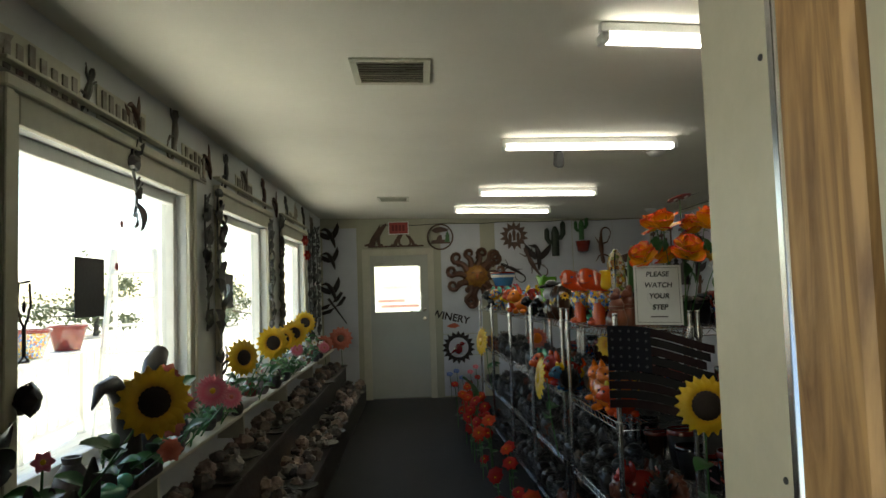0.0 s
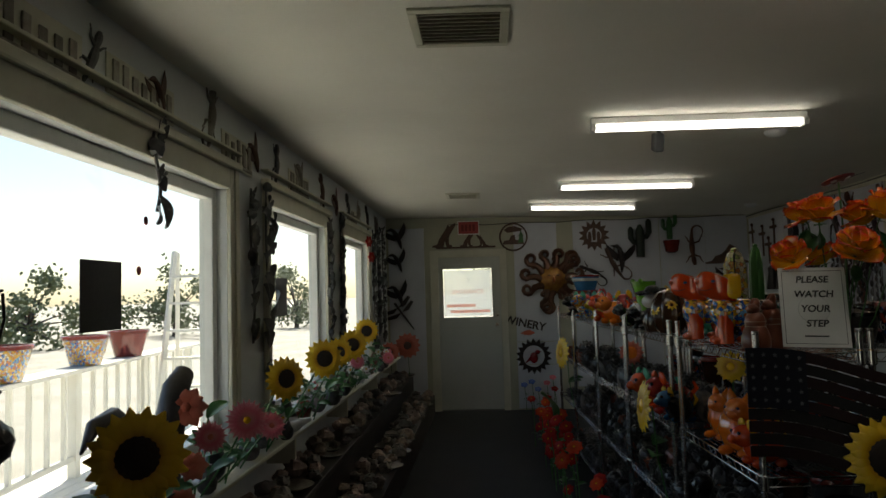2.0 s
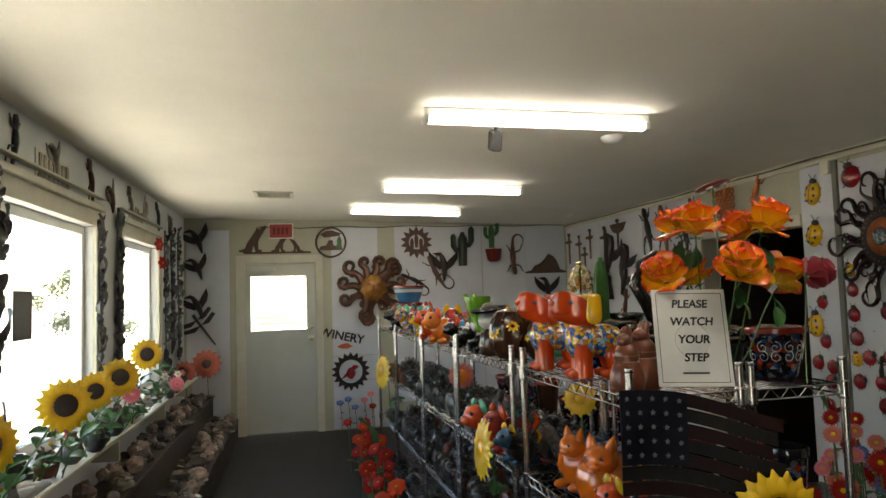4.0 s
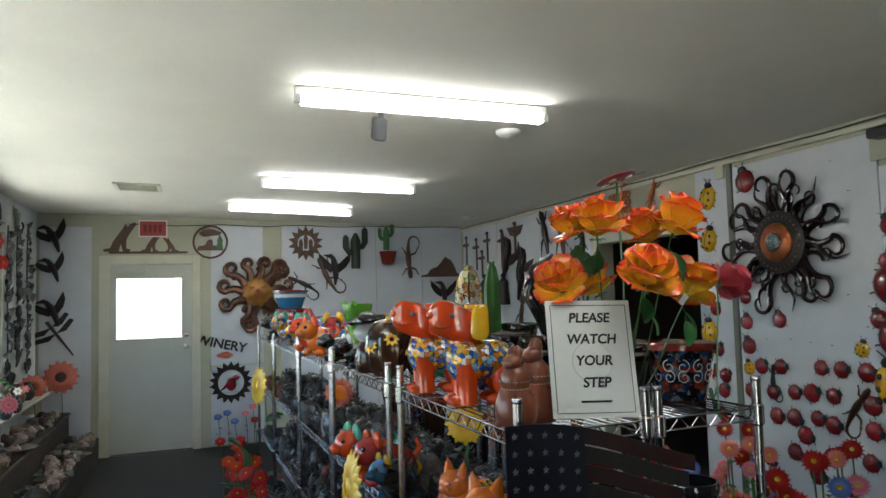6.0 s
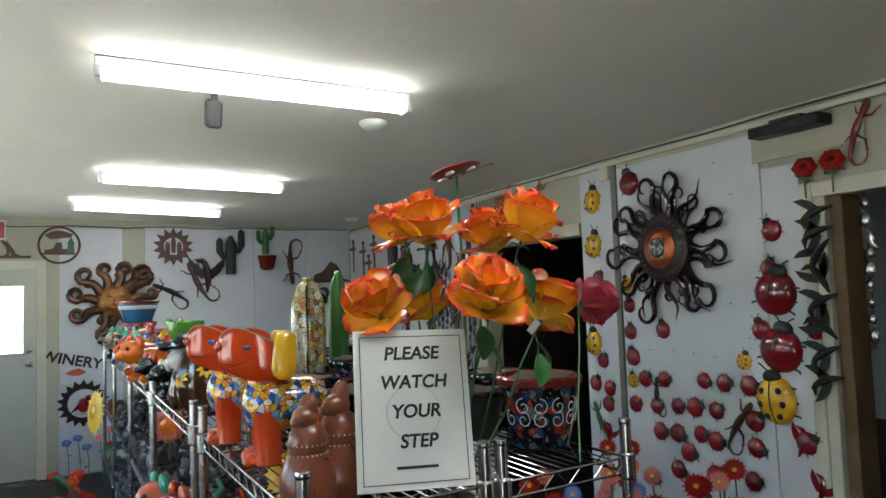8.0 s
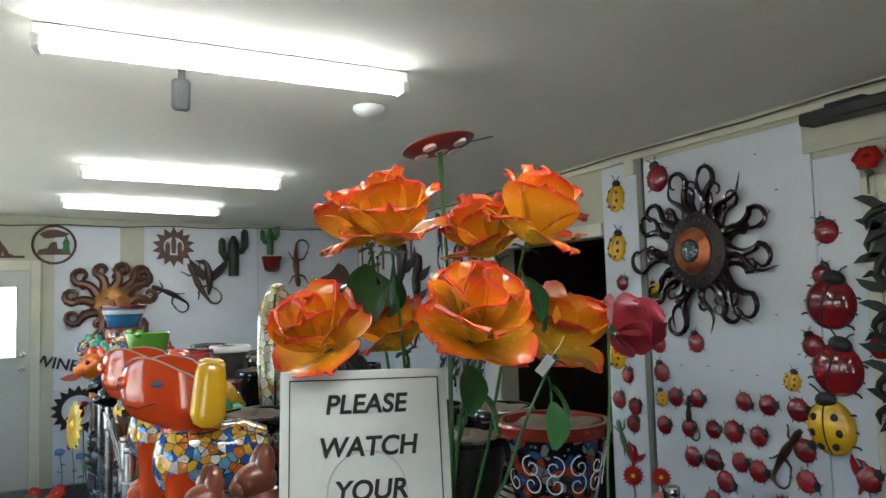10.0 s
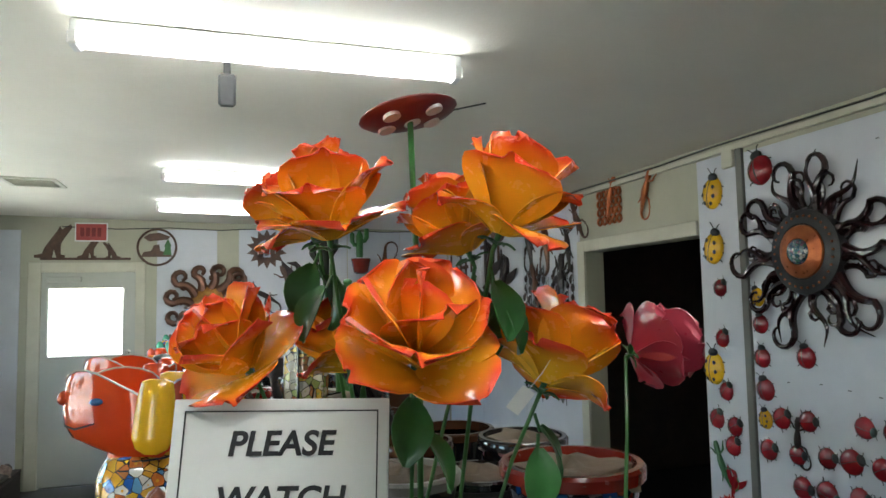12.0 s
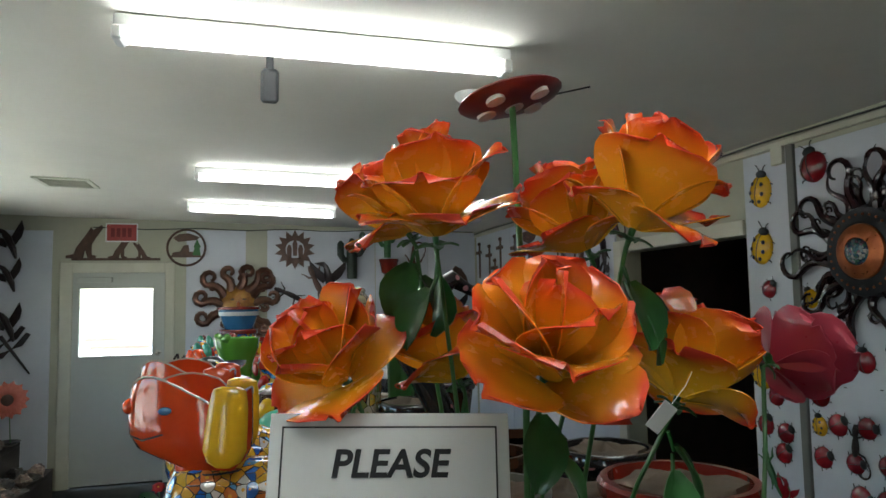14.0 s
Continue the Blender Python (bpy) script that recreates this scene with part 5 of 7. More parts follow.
wall_art("sunburst_ring", "dark metal sunburst ring on a white board", star_ring(0.15, 0.215, 14, 0.10), M_RUST, on_end(2.15, 2.34, 0.014))
b = B()
for q in ((-0.06, -0.02), (0.0, 0.03), (0.06, -0.02)):
    b.plate([(q[0] - 0.02, q[1] - 0.11), (q[0] + 0.02, q[1] - 0.11), (q[0] + 0.026, q[1] + 0.02), (q[0] + 0.012, q[1] + 0.06), (q[0] - 0.012, q[1] + 0.06), (q[0] - 0.026, q[1] + 0.02)], 0.008)
b.box(-0.10, 0.10, -0.135, -0.10, 0, 0.007)
wall_art("cut_out_scene", "small dark metal cut-out shapes inside the sunburst ring", b, M_RUST, on_end(2.15, 2.35, 0.014))
b = B().ball((0, -0.02, 0.02), (0.055, 0.075, 0.02), 14, 8).ball((0.05, 0.055, 0.02), (0.035, 0.03, 0.018), 12, 6).plate([(-0.13, -0.10), (-0.03, -0.05), (-0.03, 0.02)], 0.01).plate([(0.08, 0.05), (0.11, 0.055), (0.08, 0.07)], 0.01)
wall_art("metal_bird", "red enamelled metal bird inside the sunburst wreath", b, M_RED, on_end(1.27, 0.72, 0.014))
wall_art("sunburst_ring", "dark metal sunburst wreath on a white board", star_ring(0.19, 0.245, 18, 0.145), M_DARKMETAL, on_end(1.27, 0.72, 0.014))
wall_art("metal_cactus", "dark green metal cactus on a white board", cactus_mesh(1.1), mat("dark_green_patina", (0.035, 0.05, 0.035), 0.5, 0.4), on_end(2.76, 2.24, 0.014))
wall_art("metal_cactus", "green metal cactus in a terracotta pot", cactus_mesh(0.75), M_LEAF, on_end(3.16, 2.40, 0.014))
wall_art("half_pot", "terracotta half pot hung on the wall", B(pose(0, 0, 0, -90)).lathe([(0.05, -0.14), (0.08, -0.12), (0.105, 0.0), (0.11, 0.01), (0.11, 0.03), (0.09, 0.03)], 20), M_RIM, on_end(3.16, 2.20, 0.10))
wall_art("metal_gecko", "bronze metal gecko with a curled tail on the wall", gecko_mesh(0.62, 1), M_BRONZE, on_end(3.48, 2.20, 0.014, 180), "geckos")
wall_art("metal_silhouette", "dark cut-out of a mountain scene on a strip", B().plate([(-0.29, 0), (0.29, 0), (0.29, 0.02), (0.2, 0.05), (0.17, 0.14), (0.12, 0.22), (0.04, 0.26), (-0.02, 0.18), (-0.07, 0.13), (-0.16, 0.1), (-0.2, 0.04), (-0.29, 0.02)], 0.012), M_RUST, on_end(3.91, 1.90, 0.014))
wall_art("metal_bird", "dark metal hummingbird on the wall", bird_mesh(0.9), M_DARKMETAL, on_end(3.92, 1.68, 0.014), "birds")
wall_art("metal_bird", "dark metal bird plaque above the shelving", bird_mesh(1.0), M_DARKMETAL, on_end(2.50, 2.02, 0.014), "birds")
wall_art("metal_horse", "dark metal rearing animal on the wall", gecko_mesh(0.6, -1), M_RUST, on_end(2.45, 1.90, 0.014, 30))
wall_art("metal_gecko", "rust brown metal gecko on the wall", gecko_mesh(0.5, 1), M_DARKMETAL, on_end(2.15, 1.80, 0.014, 60), "geckos")
wn_sign = thing("word_sign", "black cut metal word sign reading winery", "sign", on_end(1.165, 1.165, 0.016, -13))
text("WINERY", 0.15, M_DARKMETAL, wn_sign, Matrix(), extrude=0.005, bold=0.004)
wall_art("metal_fish", "small orange metal fish on a strip", B().plate([(-0.1, 0), (-0.04, 0.03), (0.03, 0.045), (0.1, 0.0), (0.03, -0.03), (-0.04, -0.025)], 0.01), M_SALMON, on_end(1.20, 1.035, 0.014))
for z, k in ((2.42, 0.9), (2.08, 0.8), (1.62, 0.9)):
    wall_art("metal_bird", "dark metal bird on the corner board", bird_mesh(k * 0.95), M_DARKMETAL, on_end(-0.56, z - 0.02, 0.014, 20), "birds")
df = B().tube([(0, 0.2, 0.01), (0, -0.25, 0.01)], [0.02, 0.008], 6)
for y in (0.12, 0.04):
    for sx in (-1, 1):
        df.plate([(0, y), (sx * 0.2, y + 0.06), (sx * 0.22, y + 0.02), (sx * 0.1, y - 0.03)][::sx], 0.006, 0.008)
wall_art("metal_dragonfly", "dark metal dragonfly on the corner board", df, M_DARKMETAL, on_end(-0.50, 1.33, 0.014, 35))

# crosses and other cut-outs on the far right wall
for y, z, h in ((9.85, 2.25, 0.24), (9.52, 2.20, 0.24), (9.18, 2.26, 0.22), (8.77, 2.22, 0.27), (9.35, 2.06, 0.2)):
    wall_art("metal_cross", "dark metal cross hung on the white board", cross_mesh(h, 0.10, 0.018), M_RUST, on_right(y, z, 0.014), "crosses")
wall_art("winged_cross", "dark metal cross with wings on the white board", cross_mesh(0.25, 0.06, 0.02).plate([(-0.2, 0.12), (0.2, 0.12), (0.12, 0.03), (0.0, 0.0), (-0.12, 0.03)], 0.01), M_RUST, on_right(8.42, 2.28, 0.014), "crosses")
for y, z, k in ((8.62, 2.05, 1.2), (8.25, 1.95, 1.0), (8.3, 1.75, 0.9)):
    wall_art("metal_bird", "dark metal hummingbird on the white board", bird_mesh(k), M_DARKMETAL, on_right(y, z, 0.014, -30), "birds")
for y in (9.18, 8.92, 8.66):
    wall_art("metal_angel", "small dark metal angel ornament on the wall", B(pose(0, 0, 0.05, -90)).lathe([(0.08, -0.2), (0.05, 0.0), (0.055, 0.06), (0.02, 0.1), (0.035, 0.13), (0.0, 0.17)], 10), M_DARKMETAL, on_right(y, 1.74, 0.014), "angels")
for y, z, k, mt in ((7.74, 2.2, 0.6, M_DARKMETAL), (7.42, 2.17, 0.62, M_BRONZE), (7.6, 1.75, 0.6, M_BRONZE), (7.2, 1.8, 0.6, M_DARKMETAL), (7.3, 1.4, 0.5, M_BRONZE), (8.35, 1.42, 0.5, M_BRONZE), (7.05, 2.1, 0.45, M_DARKMETAL)):
    wall_art("metal_gecko", "dark metal gecko with a curled tail on the white board", gecko_mesh(k, 1), mt, on_right(y, z, 0.014, rnd.uniform(-20, 20)), "geckos")
for y, z, k, mt in ((6.42, 2.39, 0.34, M_COPPER), (6.02, 2.36, 0.36, M_COPPER), (6.85, 2.3, 0.4, M_RUST), (4.40, 0.98, 0.34, M_BRONZE), (4.93, 1.07, 0.26, M_DARKMETAL), (5.42, 0.86, 0.3, M_LEAF), (3.70, 2.33, 0.32, M_RED), (3.52, 2.31, 0.28, M_LEAF)):
    wall_art("metal_gecko", "small painted metal gecko on the wall", gecko_mesh(k, -1), mt, on_right(y, z, 0.014, rnd.uniform(-40, 40)), "geckos")
for y, z in ((4.05, 0.98), (3.97, 0.78), (5.36, 0.80)):
    wall_art("metal_bird", "red and dark metal hummingbird on the board", bird_mesh(0.36), M_RED, on_right(y, z, 0.014, -20), "birds")
sqp = thing("scroll_plaque", "square copper scrollwork plaque on the green wall", "wall ornament", on_right(6.45, 2.36, 0.004))
for i in range(5):
    for j in range(4):
        part("scroll", B(Matrix.Translation((-0.12 + 0.06 * i, -0.09 + 0.06 * j, 0))).tube([(0.024 * math.cos(a), 0.024 * math.sin(a), 0.008) for a in [math.pi * k / 5 for k in range(11)]], 0.009, 5), M_COPPER, sqp)
# ---------------------------------------------------------------- window side: ledge, tiers and wares
M_TABLE = mat("dark_stained_wood", (0.035, 0.024, 0.018), 0.6, col2=(0.02, 0.013, 0.01), scale=6, bump=0.3)
M_STONE = mat("mottled_stone", (0.20, 0.17, 0.15), 0.6, col2=(0.05, 0.045, 0.04), scale=24, bump=0.5, vary=0.6)
M_CORAL = mat("pale_pink_coral", (0.33, 0.25, 0.21), 0.7, col2=(0.13, 0.09, 0.075), scale=40, bump=0.8, fine=150, vary=0.35)
M_DARKGLAZE = mat("dark_glazed_clay", (0.05, 0.045, 0.04), 0.3, col2=(0.018, 0.016, 0.016), scale=30, bump=0.7, fine=120, coat=0.5, vary=0.4)
M_DOVE = mat("white_glaze", (0.75, 0.75, 0.74), 0.3, coat=0.5)
M_TURQ = mat("turquoise_glaze", (0.10, 0.42, 0.33), 0.2, coat=0.7, col2=(0.06, 0.30, 0.12))
M_HORN = mat("dark_horn", (0.06, 0.05, 0.045), 0.4, col2=(0.03, 0.026, 0.022), scale=14, bump=0.4)

M_BLOSSOM = mat_uv("white_enamel_petal", [(0.0, (0.6, 0.58, 0.5)), (1.0, (0.75, 0.75, 0.74))], 0.35, 0.3)
ledge = thing("window_ledge", "pale painted display ledge under the windows", "ledge", kind="structure")
part("ledge_board", B().box(LEFT + 0.002, LEFT + 0.22, 1.6, 9.6, 0.770, 0.795, 0.005), M_TRIM, ledge, smooth=False)
for i in range(6):
    y = 1.7 + 1.55 * i
    part("bracket", B().box(LEFT + 0.002, LEFT + 0.18, y, y + 0.03, 0.60, 0.769), M_TRIM, ledge, smooth=False)
for x0, x1, z in ((-0.62, -0.36, 0.52), (-0.36, -0.08, 0.26)):
    tier = thing("display_tier", "dark wooden display step crowded with small ornaments", "display step", Matrix.Translation((x0, 1.9, 0)), "display steps")
    part("top", B().box(0, x1 - x0, 0, 7.9, z - 0.03, z, 0.004), M_TABLE, tier, smooth=False)
    part("front", B().box(x1 - x0 - 0.02, x1 - x0 - 0.001, 0.01, 7.89, 0.0, z - 0.031), M_TABLE, tier, smooth=False)


def lump(kind, label, r, material, seed, cat="ornament", group=""):
    b = B().ball((0, 0, r[2] * 0.85), r, 12, 8, 0.55, seed)
    return solo(kind, b, material, label, cat, Matrix.Translation((0, 0, -60)), group)


def saucer(r, material):
    return solo("clay_saucer", B().lathe([(r * 0.5, 0), (r * 0.55, 0.004), (r * 0.95, 0.018), (r, 0.022), (r * 0.95, 0.024), (r * 0.5, 0.010), (0.0, 0.009)], 24), material, "round grey clay saucer on the display step", "saucer", Matrix.Translation((0, 0, -60)), "saucers")


stones = [lump("painted_stone", "small mottled grey stone ornament on the display step", (0.05, 0.042, 0.032), M_STONE, k, group="stones") for k in range(4)]
stones += [lump("coral_ornament", "pale rough coral ornament heaped on the display step", (0.045, 0.04, 0.038), M_CORAL, 30 + k, group="corals") for k in range(3)]
cups = [saucer(0.09, M_STONE), saucer(0.07, M_DARKGLAZE)]
rnd = random.Random(21)
for x0, x1, z, n in ((-0.60, -0.40, 0.52, 130), (-0.34, -0.10, 0.26, 150)):
    for i in range(n):
        y = 2.0 + 7.7 * i / n
        o = rnd.choice(stones + stones + cups)
        copy_thing(o, pose(rnd.uniform(x0, x1), y + rnd.uniform(-0.04, 0.04), z + (0.0 if o in cups else rnd.choice((0.0, 0.0, 0.035))), 0, 0, rnd.uniform(0, 360)) @ Matrix.Scale(rnd.uniform(0.8, 1.5), 4))


def vase(x, y, z, s, material, label):
    v = thing("small_vase", label, "vase", Matrix.Translation((x, y, z)) @ Matrix.Scale(s, 4), "small vases")
    part("body", B().lathe([(0.03, 0), (0.05, 0.02), (0.06, 0.06), (0.045, 0.11), (0.025, 0.14), (0.03, 0.16), (0.022, 0.16), (0.018, 0.14)], 18), material, v)


rnd = random.Random(3)
for i in range(26):
    y = 2.1 + 7.2 * i / 26
    mt = rnd.choice((M_DARKGLAZE, M_DARKGLAZE, M_CLAY, M_STONE))
    vase(rnd.uniform(-0.66, -0.50), y + rnd.uniform(-0.05, 0.05), 0.796, rnd.uniform(0.7, 1.25), mt, "small dark glazed vase on the window ledge")
for x, y, z, s in ((-0.56, 4.55, 0.796, 1.0), (-0.54, 4.72, 0.796, 0.9), (-0.55, 6.9, 0.796, 1.0), (-0.56, 2.33, 0.796, 0.9)):
    dv = thing("ceramic_dove", "white glazed ceramic dove on the window ledge", "figurine", pose(x, y, z, 0, 0, rnd.uniform(0, 360)) @ Matrix.Scale(s, 4), "doves")
    part("body", B().ball((0, 0, 0.055), (0.08, 0.045, 0.05), 16, 10).ball((0.065, 0, 0.11), (0.03, 0.026, 0.028), 12, 8).tube([(-0.05, 0, 0.06), (-0.13, 0, 0.085)], [0.035, 0.012], 10), M_DOVE, dv)
    for sy in (-1, 1):
        part("wing", B(pose(-0.01, sy * 0.042, 0.07, 12 * sy, 12)).ball((0, 0, 0), (0.065, 0.008, 0.03), 12, 8), M_DOVE, dv)
    part("beak", B().tube([(0.09, 0, 0.108), (0.112, 0, 0.102)], [0.009, 0.001], 6), M_YEL, dv)
fr = thing("ceramic_bird", "turquoise and green glazed bird on the window ledge", "figurine", pose(-0.50, 2.62, 0.796, 0, 0, 60))
part("body", B().ball((0, 0, 0.05), (0.10, 0.05, 0.05), 16, 10).ball((0.09, 0, 0.085), (0.035, 0.03, 0.03), 12, 8), M_TURQ, fr)
part("tail", B().tube([(-0.07, 0, 0.055), (-0.17, 0, 0.04)], [0.03, 0.015], 8), M_YEL, fr)

# pair of horns behind the sunflower
hn = thing("mounted_horns", "pair of dark curved bull horns standing on the ledge", "horns", Matrix.Translation((-0.53, 3.0, 0.796)) @ Matrix.Scale(1.1, 4))
part("base", B().box(-0.05, 0.05, -0.12, 0.14, 0, 0.05, 0.01), M_TABLE, hn)
part("horn", B().tube([(0, -0.07, 0.04), (0, -0.10, 0.22), (0, -0.14, 0.34), (0, -0.22, 0.405), (0, -0.31, 0.40), (0, -0.37, 0.34)], [0.055, 0.05, 0.043, 0.034, 0.022, 0.004], 12), M_HORN, hn)
part("horn", B().tube([(0, 0.06, 0.04), (0, 0.10, 0.2), (0, 0.13, 0.33), (0, 0.18, 0.44), (0, 0.24, 0.48)], [0.055, 0.053, 0.05, 0.046, 0.036], 12), M_HORN, hn)

# leaf spikes at the window foot
for i in range(9):
    y = 2.02 + 0.09 * i
    h = 0.14 + 0.09 * ((i * 7) % 4) / 3
    b = B()
    leaf_blade(b, (0, 0, 0), (0.01, 0.012, h), 0.030)
    solo("metal_leaf_spike", b, M_HORN, "dark upright metal leaf on the window ledge", "metal leaf", Matrix.Translation((-0.52 + 0.02 * (i % 3), y, 0.796)), "leaf spikes")

# green foliage among the ledge flowers
rnd = random.Random(41)
for i in range(20):
    y = 2.15 + 0.30 * i
    t = thing("leaf_spray", "spray of green metal leaves on the window ledge", "metal leaf", Matrix.Translation((-0.54 + rnd.uniform(-0.04, 0.03), y, 0.796)), "leaf sprays")
    h = rnd.uniform(0.14, 0.34)
    lean = rnd.uniform(0.05, 0.22)
    part("stem", B().tube([(0, 0, 0), (lean * 0.4, 0, h * 0.6), (lean, 0.01, h)], 0.004, 6), M_STEM, t)
    for k in range(5):
        v = 0.35 + 0.65 * k / 4
        a = k * 2.4 + i
        p = Vector((lean * v * v, 0, h * v))
        b = B()
        leaf_blade(b, p, p + Vector((0.10 * math.cos(a), 0.10 * math.sin(a), rnd.uniform(-0.03, 0.06))), 0.036)
        part("leaf", b, M_LEAF, t)
for i in range(16):
    y = 2.2 + 0.42 * i
    ray_flower("metal_blossom", "small white and pink metal blossom on the window side", (-0.46 + rnd.uniform(-0.06, 0.1), y, rnd.uniform(0.93, 1.1)), 0.035, (0.5, -0.8, 0.3), (-0.55, y + 0.03, 0.796), rnd.choice((M_PINKP, M_BLOSSOM)), M_YEL, 6, 1, 0.25, 0.35, 1, "blossoms")

# black sheets stuck on the panes
for y, w_, z in ((3.04, 0.28, 1.64), (5.33, 0.26, 1.62)):
    solo("black_sheet", B().box(0, 0.002, 0, w_, -0.14, 0.13), M_BLACK, "plain black sheet taped on the window pane", "sheet", Matrix.Translation((LEFT - 0.095, y, z)), "window sheets", smooth=False)
for y, z in ((3.46, 1.74), (3.52, 1.96)):
    solo("red_sticker", B(Matrix.Rotation(radians(90), 4, "Y")).lathe([(0.02, 0), (0.02, 0.001)], 10), M_REDPAPER, "small red heart sticker on the window pane", "sticker", Matrix.Translation((LEFT - 0.095, y, z)), "stickers")


# ---------------------------------------------------------------- window wall ornaments
# both colours lightened to stand in for window glare over this wall
M_PALEMETAL = mat("pale_grey_metal", (0.17, 0.17, 0.165), 0.55, 0.3, col2=(0.07, 0.07, 0.068), scale=16, bump=0.3, vary=0.4)
M_SIGN = mat("pale_plaque_paint", (0.36, 0.33, 0.28), 0.6, 0.0, col2=(0.18, 0.15, 0.12), scale=14, bump=0.2, vary=0.3)


def word_bar(y, z, w, h, material):
    t = thing("word_plaque", "dark metal word plaque over the windows", "sign", on_left(y, z, 0.004), "word plaques")
    part("backing", B().box(-w / 2 - 0.02, w / 2 + 0.02, -h / 2 - 0.012, h / 2 + 0.012, 0, 0.006, 0.002), M_TRIM, t, smooth=False)
    part("rail", B().box(-w / 2, w / 2, -h / 2, -h / 2 + 0.02, 0.0065, 0.014, 0.002), material, t, smooth=False)
    n = max(4, int(w / 0.07))
    for i in range(n):
        x = -w / 2 + w * (i + 0.5) / n
        part("bar", B().box(x - 0.02, x + 0.02, -h / 2 + 0.021, h / 2 * rnd.uniform(0.5, 1), 0.0065, 0.014, 0.002), material, t, smooth=False)


for y, z, w_, h in ((2.55, 2.44, 0.62, 0.16), (3.3, 2.46, 0.5, 0.13), (4.35, 2.42, 0.42, 0.16), (5.6, 2.44, 0.5, 0.15), (7.6, 2.42, 0.45, 0.14)):
    word_bar(y, z, w_, h, M_SIGN)
for i in range(13):
    y = 2.3 + 7.3 * i / 13 + rnd.uniform(-0.08, 0.08)
    k = rnd.uniform(0.34, 0.5)
    wall_art("metal_gecko" if i % 2 else "metal_bird", "dark metal animal ornament high on the window wall", gecko_mesh(k * 0.8, 1 if i % 4 else -1) if i % 2 else bird_mesh(k * 1.3), rnd.choice((M_PALEMETAL, M_SIGN, M_RUST)),
             on_left(y, 2.48 + rnd.uniform(-0.03, 0.03), 0.004, rnd.uniform(-60, 60)), "window wall ornaments")


def drop_column(y, z0, z1, w, seed):
    """A hanging cluster of dark metal leaves and fruit, with an uneven outline."""
    r = random.Random(seed)
    t = thing("metal_garland", "dark hanging metal garland of leaves between the windows", "wall ornament", on_left(y, z0, 0.006), "garlands")
    L = z1 - z0
    part("spine", B().tube([(0.03 * math.sin(6 * v), L * v, 0.02) for v in [k / 16 for k in range(17)]], 0.008, 6), M_PALEMETAL, t)
    v, i = 0.02, 0
    while v < L:
        sx = r.choice((-1, 1))
        b = B()
        if r.random() < 0.25:
            b.ball((sx * 0.02, v, 0.03), (r.uniform(0.03, 0.06), r.uniform(0.03, 0.06), 0.025), 10, 6, 0.5, i)
            part("fruit", b, M_PALEMETAL, t)
        else:
            leaf_blade(b, (0, v, 0.02), (sx * w * r.uniform(0.35, 1.2), v + r.uniform(-0.14, 0.14), 0.03), r.uniform(0.025, 0.065))
            part("leaf", b, M_PALEMETAL, t)
        v += r.uniform(0.02, 0.075)
        i += 1


for i, (y, z0, z1, w_) in enumerate(((4.52, 1.35, 2.25, 0.06), (4.80, 0.95, 2.35, 0.12), (6.45, 1.1, 2.25, 0.07), (6.95, 1.1, 2.4, 0.13), (8.75, 0.9, 2.4, 0.16), (9.1, 1.1, 2.5, 0.16), (9.5, 1.0, 2.45, 0.16), (3.38, 1.98, 2.36, 0.04))):
    drop_column(y, z0, z1, w_, 50 + i)
# wine glasses, jug and leaves on the wall before the first window
for y, z, k in ((2.47, 1.46, 0.76), (2.26, 1.47, 0.8), (2.16, 1.40, 0.7)):
    b = B(Matrix.Scale(k, 4))
    prof = [(-0.045, 0.24), (-0.055, 0.14), (-0.03, 0.07), (-0.006, 0.04), (-0.006, -0.10), (-0.04, -0.125)]
    b.tube([(x, yy, 0.01) for x, yy in prof], 0.006, 6).tube([(-x, yy, 0.01) for x, yy in prof], 0.006, 6).tube([(-0.045, 0.24, 0.01), (0.045, 0.25, 0.01)], 0.006, 6).tube([(-0.04, -0.125, 0.01), (0.04, -0.125, 0.01)], 0.007, 6)
    b.ball((0.0, 0.13, 0.01), (0.012, 0.03, 0.008), 8, 6)
    wall_art("wine_glass_outline", "bent dark metal outline of a wine glass on the wall", b, M_DARKMETAL, on_left(y, z, 0.006), "wine glass outlines")
wall_art("metal_rosette", "dark metal rosette on the wall by the window", B().ball((0, 0, 0.02), (0.07, 0.055, 0.03), 14, 8, 0.4, 2), M_DARKMETAL, on_left(2.42, 1.24, 0.04))
wall_art("metal_jug", "dark round metal jug cut-out on the wall", B().ball((0, 0, 0.01), (0.13, 0.17, 0.02), 18, 8).tube([(0.02, 0.15, 0.01), (0.03, 0.26, 0.01)], 0.02, 6), M_DARKMETAL, on_left(2.06, 1.34, 0.014))
b = B()
for a, L in ((0.4, 0.2), (1.5, 0.18), (2.7, 0.22), (-0.4, 0.2), (3.6, 0.2), (4.7, 0.25)):
    leaf_blade(b, (0, 0, 0.012), (L * math.cos(a), L * math.sin(a), 0.02), 0.06)
wall_art("metal_leaves", "spray of dark flat metal leaves on the wall", b, M_DARKMETAL, on_left(2.16, 1.10, 0.02))
for y, z in ((8.25, 2.22), (8.40, 2.05)):
    ray_flower("metal_leaf_red", "red metal autumn leaf hung by the window", (LEFT + 0.07, y, z), 0.07, (1, -0.5, 0), (LEFT + 0.05, y, z - 0.01), M_REDP, M_SALMON, 6, 1, 0.2, 0.4, 0, "red leaves", "wall ornament")


